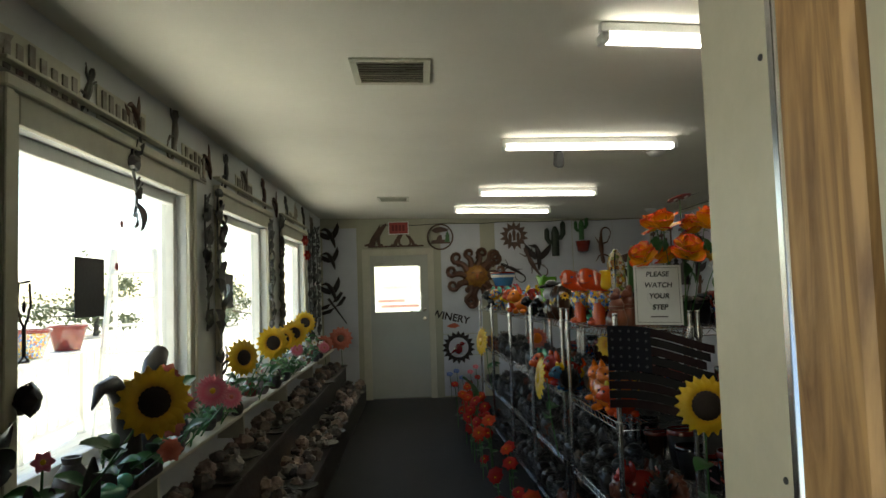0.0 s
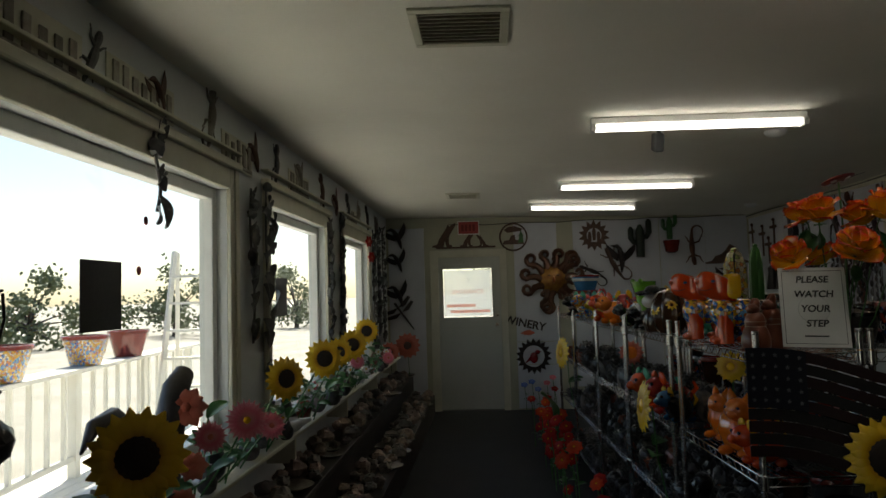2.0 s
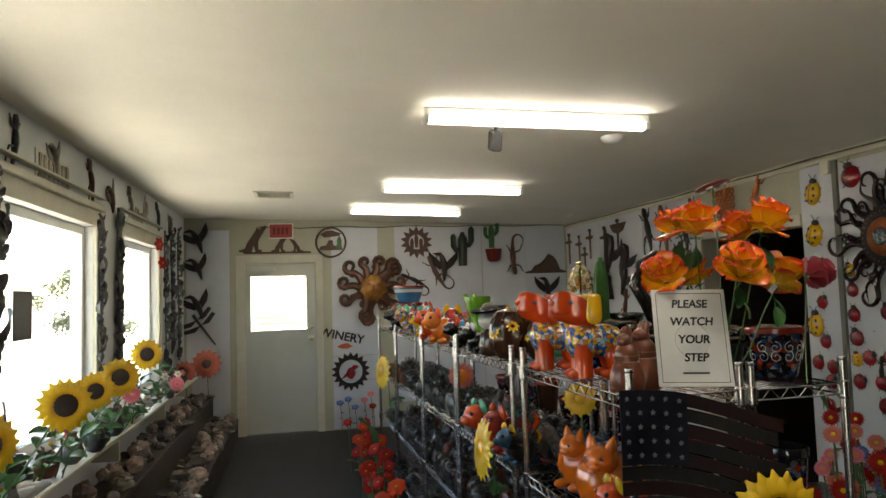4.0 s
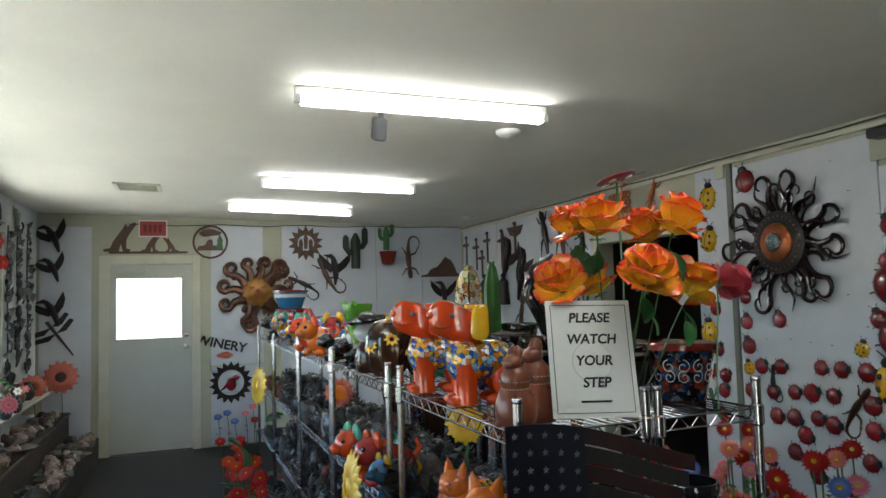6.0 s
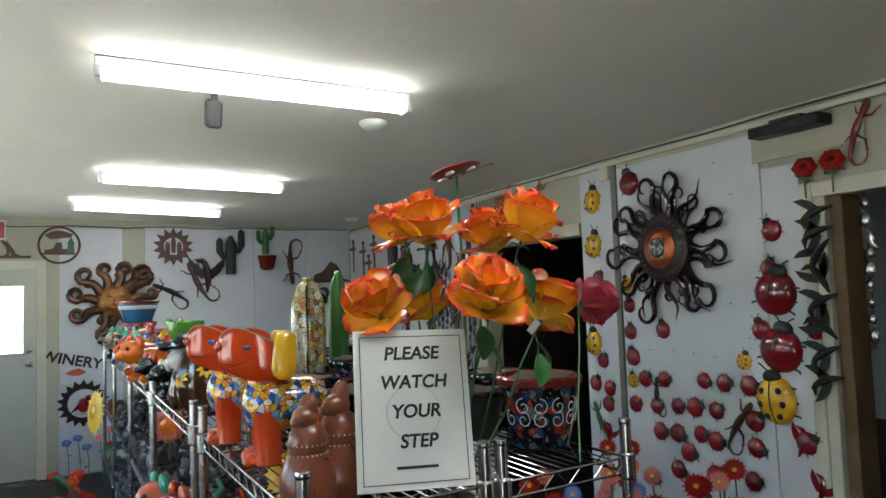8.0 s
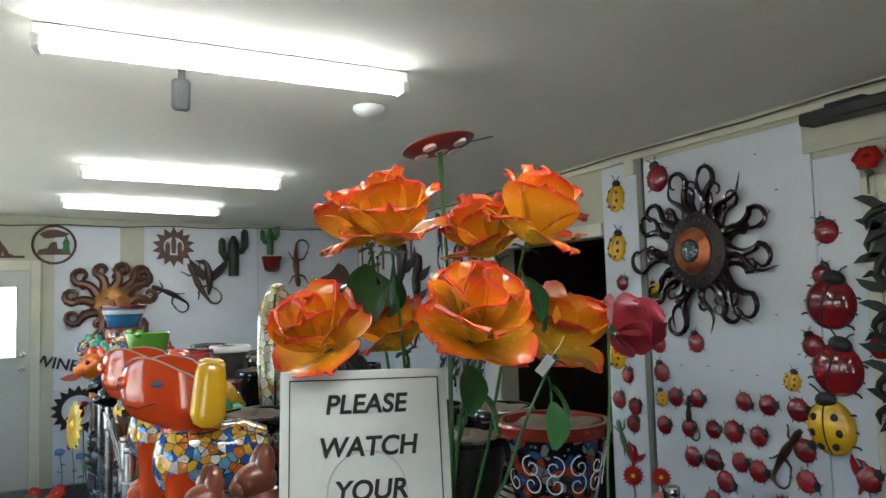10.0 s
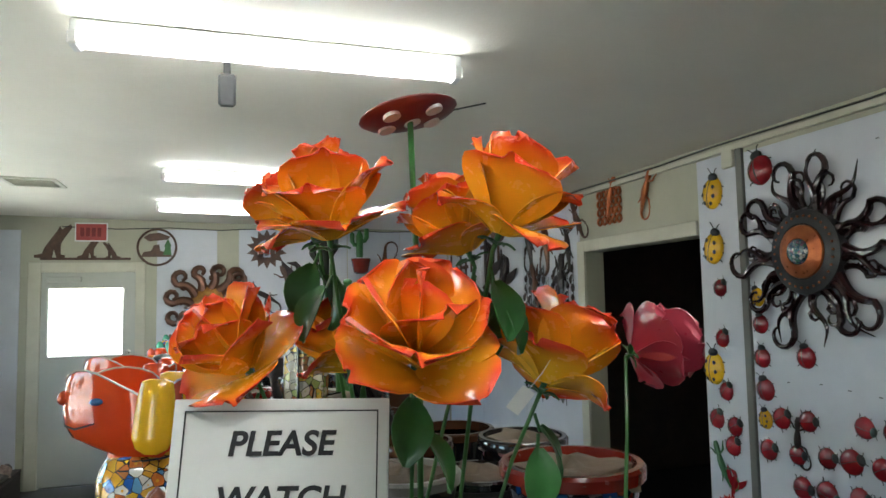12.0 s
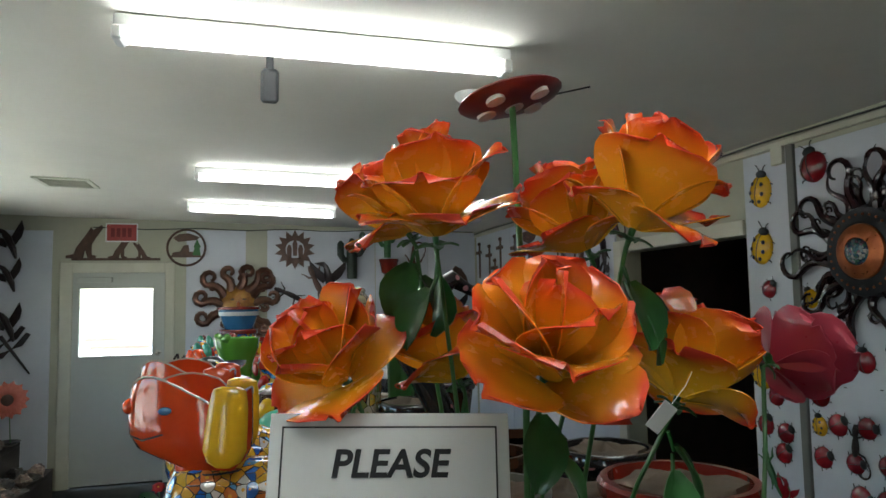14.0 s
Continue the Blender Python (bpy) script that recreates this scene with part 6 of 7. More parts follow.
# ---------------------------------------------------------------- shelf wares
def cone_mesh(seed):
    r = random.Random(seed)
    b = B()
    b.ball((0, 0, 0.055), (0.042, 0.042, 0.052), 10, 7)
    for k in range(7):
        z = 0.012 + 0.014 * k
        rad = 0.046 * math.sqrt(max(0.1, 1 - ((z - 0.05) / 0.062) ** 2))
        for i in range(9):
            a = 2 * math.pi * (i + 0.5 * (k % 2)) / 9 + r.uniform(-0.08, 0.08)
            d, s = Vector((math.cos(a), math.sin(a), 0)), Vector((-math.sin(a), math.cos(a), 0))
            c = d * rad + Vector((0, 0, z))
            b.add([c - s * 0.013, c + s * 0.013, c + d * 0.014 + Vector((0, 0, 0.013))], [(0, 1, 2)])
    return b


cones = [solo("pine_cone_ornament", cone_mesh(k), M_DARKGLAZE, "dark glossy pine cone ornament heaped on the wire shelf", "ornament", Matrix.Translation((0, 0, -60)), "pine cones") for k in range(3)]
figs = [lump("glazed_figurine", "small dark glazed clay figurine on the wire shelf", (0.035, 0.03, 0.05), m_, 7 + k, "figurine", "shelf figurines") for k, m_ in enumerate((M_DARKGLAZE, M_CLAY, M_DARKGLAZE, M_STONE))]


def shelf_x(y):
    return 1.60 - 0.037 * (y - 3.14)


rnd = random.Random(77)
for z, y0, y1, rows in ((0.935, 4.05, 7.6, 3), (0.525, 3.2, 7.6, 3), (0.145, 3.2, 7.6, 2)):
    n = int((y1 - y0) / 0.10)
    for i in range(n):
        for j in range(rows):
            y = y0 + (y1 - y0) * (i + 0.5) / n + rnd.uniform(-0.02, 0.02)
            x = shelf_x(y) + 0.05 + 0.27 * j / max(1, rows - 1) + rnd.uniform(-0.02, 0.02)
            o = rnd.choice(cones + cones + figs)
            copy_thing(o, pose(x, y, z, rnd.uniform(-15, 15), rnd.uniform(-15, 15), rnd.uniform(0, 360)) @ Matrix.Scale(rnd.uniform(0.95, 1.5), 4))
for i in range(16):
    y = 3.25 + 0.75 * (i % 8) / 7
    copy_thing(rnd.choice(cones), pose(shelf_x(y) + 0.18 + 0.12 * (i // 8), y, 0.935, 0, 0, rnd.uniform(0, 360)) @ Matrix.Scale(1.2, 4))
for o in stones + cups + cones + figs:
    bpy.data.objects.remove(o)

M_GREENG = mat("green_glaze", (0.12, 0.34, 0.03), 0.15, coat=0.8)
M_BROWNG = mat("brown_glaze", (0.075, 0.03, 0.014), 0.2, coat=0.7, col2=(0.05, 0.02, 0.01))
M_REDG = mat("red_glaze", (0.42, 0.03, 0.02), 0.15, coat=0.8)
M_BLUEG = mat("cobalt_glaze", (0.05, 0.20, 0.42), 0.15, coat=0.8)
M_BLACKG = mat("black_glaze", (0.014, 0.014, 0.016), 0.12, coat=0.8)
M_PUMP = mat("pumpkin_glaze", (0.78, 0.20, 0.012), 0.15, coat=0.8, col2=(0.68, 0.13, 0.01))


def animal(x, y, z, turn, s, m1, m2, label, kind="pottery_animal"):
    """A squat glazed animal: body, head with snout, ears, four feet, tail."""
    t = thing(kind, label, "figurine", pose(x, y, z, 0, 0, turn) @ Matrix.Scale(s, 4), "pottery animals")
    part("body", B().ball((0, 0, 0.075), (0.085, 0.06, 0.062), 18, 10), m1, t)
    part("head", B().ball((-0.085, 0, 0.125), (0.05, 0.046, 0.046), 16, 10).ball((-0.13, 0, 0.115), (0.024, 0.024, 0.02), 10, 8), m1, t)
    for sy in (-1, 1):
        part("ear", B(pose(-0.07, sy * 0.035, 0.165, 20 * sy, -10)).ball((0, 0, 0), (0.014, 0.018, 0.03), 10, 8), m2, t)
        part("eye", B().ball((-0.12, sy * 0.028, 0.142), 0.008, 8, 6), M_BLACKG, t)
        for sx in (-0.05, 0.05):
            part("foot", B().ball((sx, sy * 0.04, 0.018), (0.026, 0.022, 0.018), 10, 6), m1, t)
    part("tail", B().tube([(0.08, 0, 0.08), (0.11, 0, 0.11), (0.10, 0.01, 0.14)], [0.012, 0.010, 0.006], 8), m2, t)
    return t


# the wares on the top shelf, from the dogs to the far end
TOP = 1.360
cp = thing("cactus_planter", "ribbed brown glazed cactus planter with yellow flowers", "planter", Matrix.Translation((1.635, 4.39, TOP)))
b = B()
n = 36
prof = [(0.055, 0), (0.080, 0.04), (0.090, 0.10), (0.084, 0.165), (0.058, 0.215), (0.02, 0.228)]
b.add([(r * (1 + 0.07 * math.cos(9 * 2 * math.pi * j / n)) * math.cos(2 * math.pi * j / n), r * (1 + 0.07 * math.cos(9 * 2 * math.pi * j / n)) * math.sin(2 * math.pi * j / n), z) for r, z in prof for j in range(n)],
      [(i * n + j, i * n + (j + 1) % n, (i + 1) * n + (j + 1) % n, (i + 1) * n + j) for i in range(len(prof) - 1) for j in range(n)] + [tuple(range(n))[::-1], tuple(range((len(prof) - 1) * n, len(prof) * n))])
part("body", b, M_BROWNG, cp)
for a, z in ((3.6, 0.12), (4.6, 0.15), (0.0, 0.23)):
    ob = part("flower", ray_head(0.03, 8, 1, 0.012, 0.007, 0.01), M_SUNP, cp, "small yellow flower")
    ob.matrix_basis = Matrix.Translation((0.09 * math.cos(a) * (z < 0.2), 0.09 * math.sin(a) * (z < 0.2), z)) @ Vector((math.cos(a), math.sin(a), 0.6)).to_track_quat("Z", "Y").to_matrix().to_4x4()
copy_thing(cp, Matrix.Translation((1.765, 4.33, TOP)) @ Matrix.Scale(0.84, 4))
ht = thing("sombrero_figure", "pottery figure with a black sombrero and white face", "figurine", pose(1.605, 4.58, TOP, 0, 0, 20) @ Matrix.Scale(0.92, 4))
part("body", B().lathe([(0.06, 0), (0.075, 0.05), (0.06, 0.12), (0.04, 0.15)], 18), M_BROWNG, ht)
part("face", B().ball((-0.02, 0, 0.18), (0.06, 0.055, 0.045), 16, 10), M_DOVE, ht, "white glazed face")
part("hat", B(pose(-0.01, 0, 0.225, 0, -8)).lathe([(0.10, 0.012), (0.108, 0.022), (0.09, 0.004), (0.05, 0.0), (0.046, 0.032), (0.026, 0.052), (0.0, 0.056)], 24), M_BLACKG, ht, "black glazed sombrero")
animal(1.575, 5.12, TOP, 25, 0.85, M_BLACKG, M_REDG, "black glazed pottery cow with red ears")
animal(1.80, 4.18, TOP, 60, 1.0, M_TURQ, M_YEL, "turquoise glazed pottery bird on the top shelf")
animal(1.60, 4.80, TOP, 15, 0.8, M_BLACKG, M_DOVE, "black and white glazed pottery cat")
animal(1.555, 5.50, TOP, 30, 1.15, M_PUMP, M_ORANGE, "orange glazed pottery pig on the top shelf")
frog = thing("frog_planter", "lime green glazed frog planter on the top shelf", "planter", pose(1.655, 5.04, TOP, 0, 0, 20))
part("body", B().lathe([(0.048, 0), (0.052, 0.06), (0.046, 0.14), (0.056, 0.20), (0.074, 0.255), (0.076, 0.285), (0.068, 0.280), (0.05, 0.21)], 22), M_GREENG, frog)
for sy in (-1, 1):
    part("eye", B().ball((-0.05, sy * 0.045, 0.285), 0.017, 12, 8), M_GREENG, frog)
animal(1.58, 5.62, TOP, 10, 0.9, M_YEL, M_GREENG, "yellow glazed pottery parrot")
animal(1.56, 5.85, TOP, 35, 1.2, M_ORANGE, M_TURQ, "orange and blue glazed pottery rooster")
animal(1.72, 5.95, TOP, 70, 1.2, M_REDG, M_YEL, "red glazed pottery rooster on the top shelf")
animal(1.57, 6.15, TOP, 20, 1.0, M_YEL, M_REDG, "yellow glazed pottery duck on the top shelf")
animal(1.70, 6.35, TOP, 10, 1.3, M_TALA, M_REDG, "painted pottery turtle on the top shelf")
animal(1.52, 6.62, TOP, 40, 1.2, M_TALA, M_TURQ, "painted pottery hen on the top shelf")
animal(1.66, 6.80, TOP, 0, 1.2, M_REDG, M_BLACKG, "red glazed pottery bull")
animal(1.50, 7.10, TOP, 30, 1.1, M_BLACKG, M_BRONZE, "black glazed pottery dog at the shelf end")
bp = round_pot(1.62, 7.33, TOP + 0.235, 0.14, 0.15, M_BLUEG, M_RIM, "blue and red banded pottery bowl", False)
part("pale_band", B().lathe([(0.125, 0.09), (0.128, 0.095), (0.131, 0.115), (0.128, 0.12)], 28), M_DOVE, bp, "pale glazed band")
round_pot(1.62, 7.33, TOP, 0.12, 0.235, M_TALA, M_RIM, "painted pottery pot under a bowl", False)
round_pot(1.58, 6.45, TOP, 0.09, 0.16, M_TALA, M_REDG, "painted pottery pot with a red rim", False)
round_pot(1.82, 5.25, TOP, 0.09, 0.2, M_BLACKG, M_RIM, "black pottery pot with a red rim", False)
# a second row behind, towards the inner posts
rnd = random.Random(31)
for i in range(11):
    y = 4.5 + 0.27 * i
    if i % 2:
        animal(shelf_x(y) + 0.26, y, TOP, rnd.uniform(0, 90), rnd.uniform(0.9, 1.3), rnd.choice((M_TALA, M_GREENG, M_REDG, M_BLUEG, M_PUMP)), rnd.choice((M_YEL, M_TURQ, M_REDG)), "painted pottery animal behind the front row")
    else:
        round_pot(shelf_x(y) + 0.27, y, TOP, rnd.uniform(0.07, 0.09), rnd.uniform(0.14, 0.22), rnd.choice((M_TALA, M_TALA_DARK, M_BLUEG)), rnd.choice((M_RIM, M_BLACKG, M_REDG)), "painted pottery pot behind the front row", i % 4 == 0)
# tall painted planters behind the dogs
M_MOSAIC = mat_pattern("pale_mosaic_glaze", (0.5, 0.4, 0.2), ((0.55, 0.46, 0.28), (0.62, 0.40, 0.06), (0.48, 0.44, 0.34), (0.40, 0.16, 0.05), (0.56, 0.50, 0.36), (0.30, 0.34, 0.10)), 46)
for x, y, h, r in ((1.965, 4.31, 0.43, 0.056), (2.085, 4.345, 0.45, 0.034)):
    tp = thing("tall_planter", "tall ribbed pottery cactus painted with flowers", "planter", Matrix.Translation((x, y, TOP)), "tall planters")
    b = B()
    n, prof = 32, [(0.6, 0), (0.9, 0.15), (1.0, 0.5), (0.95, 0.8), (0.6, 0.95), (0.2, 1.0)]
    b.add([(r * q * (1 + 0.1 * math.cos(7 * 2 * math.pi * j / n)) * math.cos(2 * math.pi * j / n), r * q * (1 + 0.1 * math.cos(7 * 2 * math.pi * j / n)) * math.sin(2 * math.pi * j / n), z * h) for q, z in prof for j in range(n)],
          [(i * n + j, i * n + (j + 1) % n, (i + 1) * n + (j + 1) % n, (i + 1) * n + j) for i in range(len(prof) - 1) for j in range(n)] + [tuple(range(n))[::-1], tuple(range((len(prof) - 1) * n, len(prof) * n))])
    part("body", b, M_MOSAIC if y < 4.33 else M_STEM, tp)
    if y < 4.33:
        part("seam", B().tube([(r * 1.12 * q * math.cos(4.3), r * 1.12 * q * math.sin(4.3), z * h) for q, z in prof[:-1]], 0.004, 6), M_BLACKG, tp, "dark dotted seam")
    part("cap", B().ball((0, 0, h), (r * 0.4, r * 0.4, 0.010), 12, 6), M_MOSAIC if y < 4.33 else M_STEM, tp)
# dark spotted curved planter and bowls on the inner shelf
M_SPOT = mat_pattern("black_spotted_glaze", (0.02, 0.02, 0.02), ((0.012, 0.012, 0.014), (0.03, 0.015, 0.012), (0.012, 0.012, 0.014), (0.015, 0.02, 0.015), (0.012, 0.01, 0.01), (0.45, 0.2, 0.2)), 30)
sp = thing("snake_planter", "black spotted glazed serpent planter", "planter", Matrix.Translation((2.0, 3.80, TOP)))
part("body", B().tube([(0.06, 0, 0.0), (0.07, 0, 0.14), (0.02, -0.01, 0.24), (-0.03, -0.01, 0.32), (0.0, -0.01, 0.40), (0.07, 0, 0.44), (0.12, 0, 0.41)], [0.034, 0.03, 0.027, 0.025, 0.022, 0.018, 0.008], 14), M_SPOT, sp)
round_pot(1.90, 3.68, TOP, 0.10, 0.13, M_SPOT, M_BLACKG, "black spotted pottery bowl filled with paper")
round_pot(1.82, 3.86, TOP, 0.09, 0.15, M_TALA_DARK, M_BLACKG, "dark painted pottery pot on the top shelf")
# inner row of shelving with dark pots
shelving(1.93, 4.05, 0.91, 0.36, LEVELS)
shelving(1.89, 5.0, 1.22, 0.36, LEVELS)
rnd = random.Random(58)
DARKS = (M_TALA_DARK, M_SPOT, M_BLACKG, M_BROWNG, M_DARKGLAZE)
for x, y, r, h in ((2.16, 3.52, 0.075, 0.12), (2.28, 3.62, 0.08, 0.15), (2.10, 3.70, 0.07, 0.14), (2.22, 3.84, 0.085, 0.13), (2.07, 3.92, 0.07, 0.16), (2.08, 4.2, 0.085, 0.16), (2.2, 4.33, 0.08, 0.19), (2.02, 4.45, 0.08, 0.14),
                   (2.15, 4.62, 0.085, 0.2), (2.0, 4.78, 0.075, 0.15), (2.1, 5.12, 0.085, 0.17), (2.0, 5.4, 0.085, 0.2), (2.12, 5.65, 0.08, 0.15), (1.98, 5.92, 0.085, 0.18)):
    round_pot(x, y, TOP, r, h, rnd.choice(DARKS), rnd.choice((M_BLACKG, M_BROWNG, M_VINYL)), "dark painted pottery pot on the inner shelf", rnd.random() < 0.5)
for i in range(16):
    y = 3.25 + 0.18 * i
    round_pot(2.14 - 0.03 * (y - 3.2) + rnd.uniform(-0.05, 0.05), y, 0.937, rnd.uniform(0.065, 0.085), rnd.uniform(0.14, 0.24), rnd.choice(DARKS), rnd.choice((M_RIM, M_BLACKG)), "dark pottery pot on the lower inner shelf", False)
for i in range(14):
    y = 3.25 + 0.2 * i
    round_pot(2.14 - 0.03 * (y - 3.2) + rnd.uniform(-0.05, 0.05), y, 0.527, rnd.uniform(0.07, 0.09), rnd.uniform(0.14, 0.24), rnd.choice(DARKS), rnd.choice((M_RIM, M_BLACKG)), "dark pottery pot on the lower inner shelf", False)
# second shelf, near end: pumpkin piggy, heads and flowers
def cat_planter(x, y, z, turn, s, label):
    """A glazed cat planter: ribbed pumpkin body, small head with pointed ears, stripes down one side."""
    t = thing("cat_planter", label, "planter", pose(x, y, z, 0, 0, turn) @ Matrix.Scale(s, 4), "cat planters")
    n, prof = 40, [(0.05, 0.004), (0.085, 0.028), (0.100, 0.075), (0.088, 0.122), (0.055, 0.146), (0.02, 0.150)]
    rib = [1 + 0.035 * math.cos(8 * 2 * math.pi * j / n) for j in range(n)]
    b = B().add([(r * rib[j] * math.cos(2 * math.pi * j / n), r * rib[j] * math.sin(2 * math.pi * j / n), zz) for r, zz in prof for j in range(n)],
                [(i * n + j, i * n + (j + 1) % n, (i + 1) * n + (j + 1) % n, (i + 1) * n + j) for i in range(len(prof) - 1) for j in range(n)] + [tuple(range(n))[::-1], tuple(range((len(prof) - 1) * n, len(prof) * n))])
    part("body", b, M_PUMP, t)
    part("head", B().ball((-0.070, -0.01, 0.150), (0.046, 0.048, 0.040), 18, 12).ball((-0.108, -0.012, 0.140), (0.016, 0.020, 0.014), 10, 8), M_PUMP, t)
    for sy in (-1, 1):
        part("ear", B().tube([(-0.062, -0.01 + sy * 0.026, 0.176), (-0.060, -0.01 + sy * 0.034, 0.200), (-0.058, -0.01 + sy * 0.038, 0.216)], [0.019, 0.011, 0.001], 10), M_PUMP, t)
        part("foot", B().ball((-0.085, sy * 0.036, 0.016), (0.032, 0.022, 0.016), 12, 8), M_PUMP, t)
        part("eye", B().ball((-0.106, -0.01 + sy * 0.022, 0.160), (0.005, 0.007, 0.005), 8, 6), M_BLACKG, t)
    for k in range(5):
        a = -1.9 + 0.28 * k
        part("stripe", B().tube([(r * 1.02 * math.cos(a + 0.25 * zz / 0.15), r * 1.02 * math.sin(a + 0.25 * zz / 0.15), zz) for r, zz in prof[1:5]], 0.006, 6), M_YEL if k % 2 else M_BLACKG, t, "painted leaf stripe")
    return t


cat_planter(1.69, 3.48, 0.937, 35, 1.2, "large orange glazed cat planter with a pumpkin body")
cat_planter(1.72, 3.76, 0.937, 20, 1.05, "orange glazed cat planter behind the larger one")
animal(1.66, 3.28, 0.937, 10, 0.9, M_ORANGE, M_YEL, "small orange pottery fox on the wire shelf")
animal(1.62, 4.32, 0.937, 15, 1.2, M_REDG, M_ORANGE, "red glazed pottery rooster on the wire shelf")
animal(1.60, 4.16, 0.937, 15, 0.9, M_BLUEG, M_YEL, "blue and yellow pottery hen on the wire shelf")
animal(1.75, 3.35, 0.527, 20, 1.0, M_REDG, M_REDG, "red glazed pottery bird on the low wire shelf")
animal(1.58, 4.50, 0.937, 15, 1.2, M_ORANGE, M_TURQ, "orange and blue pottery sun head on the wire shelf")
ray_flower("pottery_sun", "orange pottery sun ornament with blue rays", (1.62, 5.35, 1.17), 0.085, (-0.3, -0.95, 0), (1.62, 5.37, 0.94), M_SALMON, M_PUMP, 14, 2, 0.55, 0.13, 0, "", "ornament")


# ---------------------------------------------------------------- metal flag
# shade at the shelf end is put into these near-black flag colours
M_NAVY = mat("navy_enamel", (0.005, 0.006, 0.016), 0.55, 0.0, coat=0.0, scale=12)
M_STRIPE_R = mat("shaded_red_enamel", (0.022, 0.004, 0.004), 0.6, 0.0, coat=0.0, scale=10)
M_STRIPE_W = mat("shaded_steel", (0.014, 0.012, 0.011), 0.6, 0.0, scale=10)
fl = thing("metal_flag", "wavy metal flag with stars on the shelf end, shade in its colours", "wall ornament", pose(1.55, 3.10, 1.385, 0, 0, -2))


def wave(x):
    return 0.02 * math.sin(9.5 * x + 0.6), -0.09 * x / 0.5 + 0.018 * math.sin(9 * x)


for k in range(9):
    z1, z0 = -0.042 * k, -0.042 * (k + 1) + 0.004
    x0 = 0.20 if k < 5 else 0.0
    L = 0.48 - x0 - 0.02 * (k % 3)
    part("stripe", B().sheet(lambda u, v: (x0 + L * (u + 1) / 2, wave(x0 + L * (u + 1) / 2)[0], (z1 + (z0 - z1) * v) + wave(x0 + L * (u + 1) / 2)[1]), 16, 1, 0.003), M_STRIPE_R if k % 2 == 0 else M_STRIPE_W, fl)
part("canton", B().sheet(lambda u, v: (0.20 * (u + 1) / 2, wave(0.1 * (u + 1))[0] - 0.004, -0.206 * v + wave(0.1 * (u + 1))[1]), 8, 4, 0.003), M_NAVY, fl, "navy star field")
star = [((0.0085 if i % 2 == 0 else 0.0034) * math.sin(math.pi * i / 5), (0.0085 if i % 2 == 0 else 0.0034) * math.cos(math.pi * i / 5)) for i in range(10)]
# white stars greyed for the same shade
M_STAR = mat("shaded_white_enamel", (0.13, 0.13, 0.145), 0.5)
first = None
for i in range(5):
    for j in range(5):
        x, z = 0.022 + 0.039 * i, -0.024 - 0.039 * j
        m = Matrix.Translation((x, wave(x)[0] - 0.009, z + wave(x)[1])) @ pose(0, 0, 0, 90)
        if first is None:
            first = part("star", B().plate(star, 0.002), M_STAR, fl, smooth=False)
            o = first
        else:
            o = new("star", first.data)
            o.parent = fl
        o.matrix_basis = m

# ---------------------------------------------------------------- right wall trim, cables, doorways
solo("trim_batten", B().box(RIGHT - 0.022, RIGHT - 0.001, 5.195, 5.24, 0.1, 2.50, 0.003), mat("grey_green_batten", (0.16, 0.16, 0.14), 0.5), "grey batten between two display boards", "trim", kind="structure", smooth=False)
solo("trim_box", B().box(RIGHT - 0.03, RIGHT - 0.001, 5.25, 5.33, 2.40, 2.50, 0.004), M_TRIM, "cream junction box at the board top", "box", kind="structure")
solo("trim_cornice", B().box(RIGHT - 0.03, RIGHT - 0.001, 0.7, END - 0.01, 2.485, 2.515, 0.004), M_TRIM, "cream wall batten under the ceiling", "trim", kind="structure", smooth=False)
b = B().tube([(RIGHT - 0.032, 0.8 + 0.46 * i, 2.525 + 0.006 * math.sin(i * 2.1)) for i in range(21)], 0.005, 6)
b.tube([(RIGHT - 0.05 - 0.25 * i, END - 0.012, 2.548 + 0.010 * math.sin(i * 1.7)) for i in range(17)], 0.005, 6)
solo("cable", b, M_BLACK, "thin black cable run along the top of the walls", "cable")
solo("trim_door_frame", B().box(RIGHT - 0.02, RIGHT - 0.001, 6.80, 6.90, 0, 2.16, 0.004).box(RIGHT - 0.02, RIGHT - 0.001, 5.56, 6.80, 2.08, 2.16, 0.004), M_TRIM, "cream casing of the side doorway", "trim", kind="structure", smooth=False)
solo("trim_pine_frame", B().box(RIGHT - 0.03, RIGHT + WT, 3.86, 3.915, 0, 2.10, 0.004).box(RIGHT - 0.02, RIGHT - 0.001, 3.925, 3.985, 0, 2.17, 0.004).box(RIGHT - 0.02, RIGHT - 0.001, 2.5, 3.925, 2.10, 2.17, 0.004), M_TRIM, "worn cream casing of the second doorway", "trim", kind="structure", smooth=False)
solo("trim_pine_post", B().box(RIGHT + 0.0, RIGHT + WT, 3.80, 3.858, 0, 2.10, 0.004), M_WOOD, "bare pine post inside the doorway", "trim", kind="structure", smooth=False)
solo("cover_board", B().box(0, 0.55, 0, 0.17, 0.012, 0.02, 0.002), M_WALL, "green painted cover board on the white board", "board", on_right(4.22, 2.31), kind="structure", smooth=False)
solo("wall_bracket", B().box(0, 0.36, 0, 0.05, 0.02, 0.12, 0.006).box(0.1, 0.26, 0.05, 0.07, 0.02, 0.1, 0.004), M_BLACK, "black metal bracket box under the ceiling", "bracket", on_right(4.16, 2.41))
M_PATINA = mat("green_black_patina", (0.018, 0.026, 0.018), 0.5, 0.3, col2=(0.010, 0.012, 0.010), scale=14)
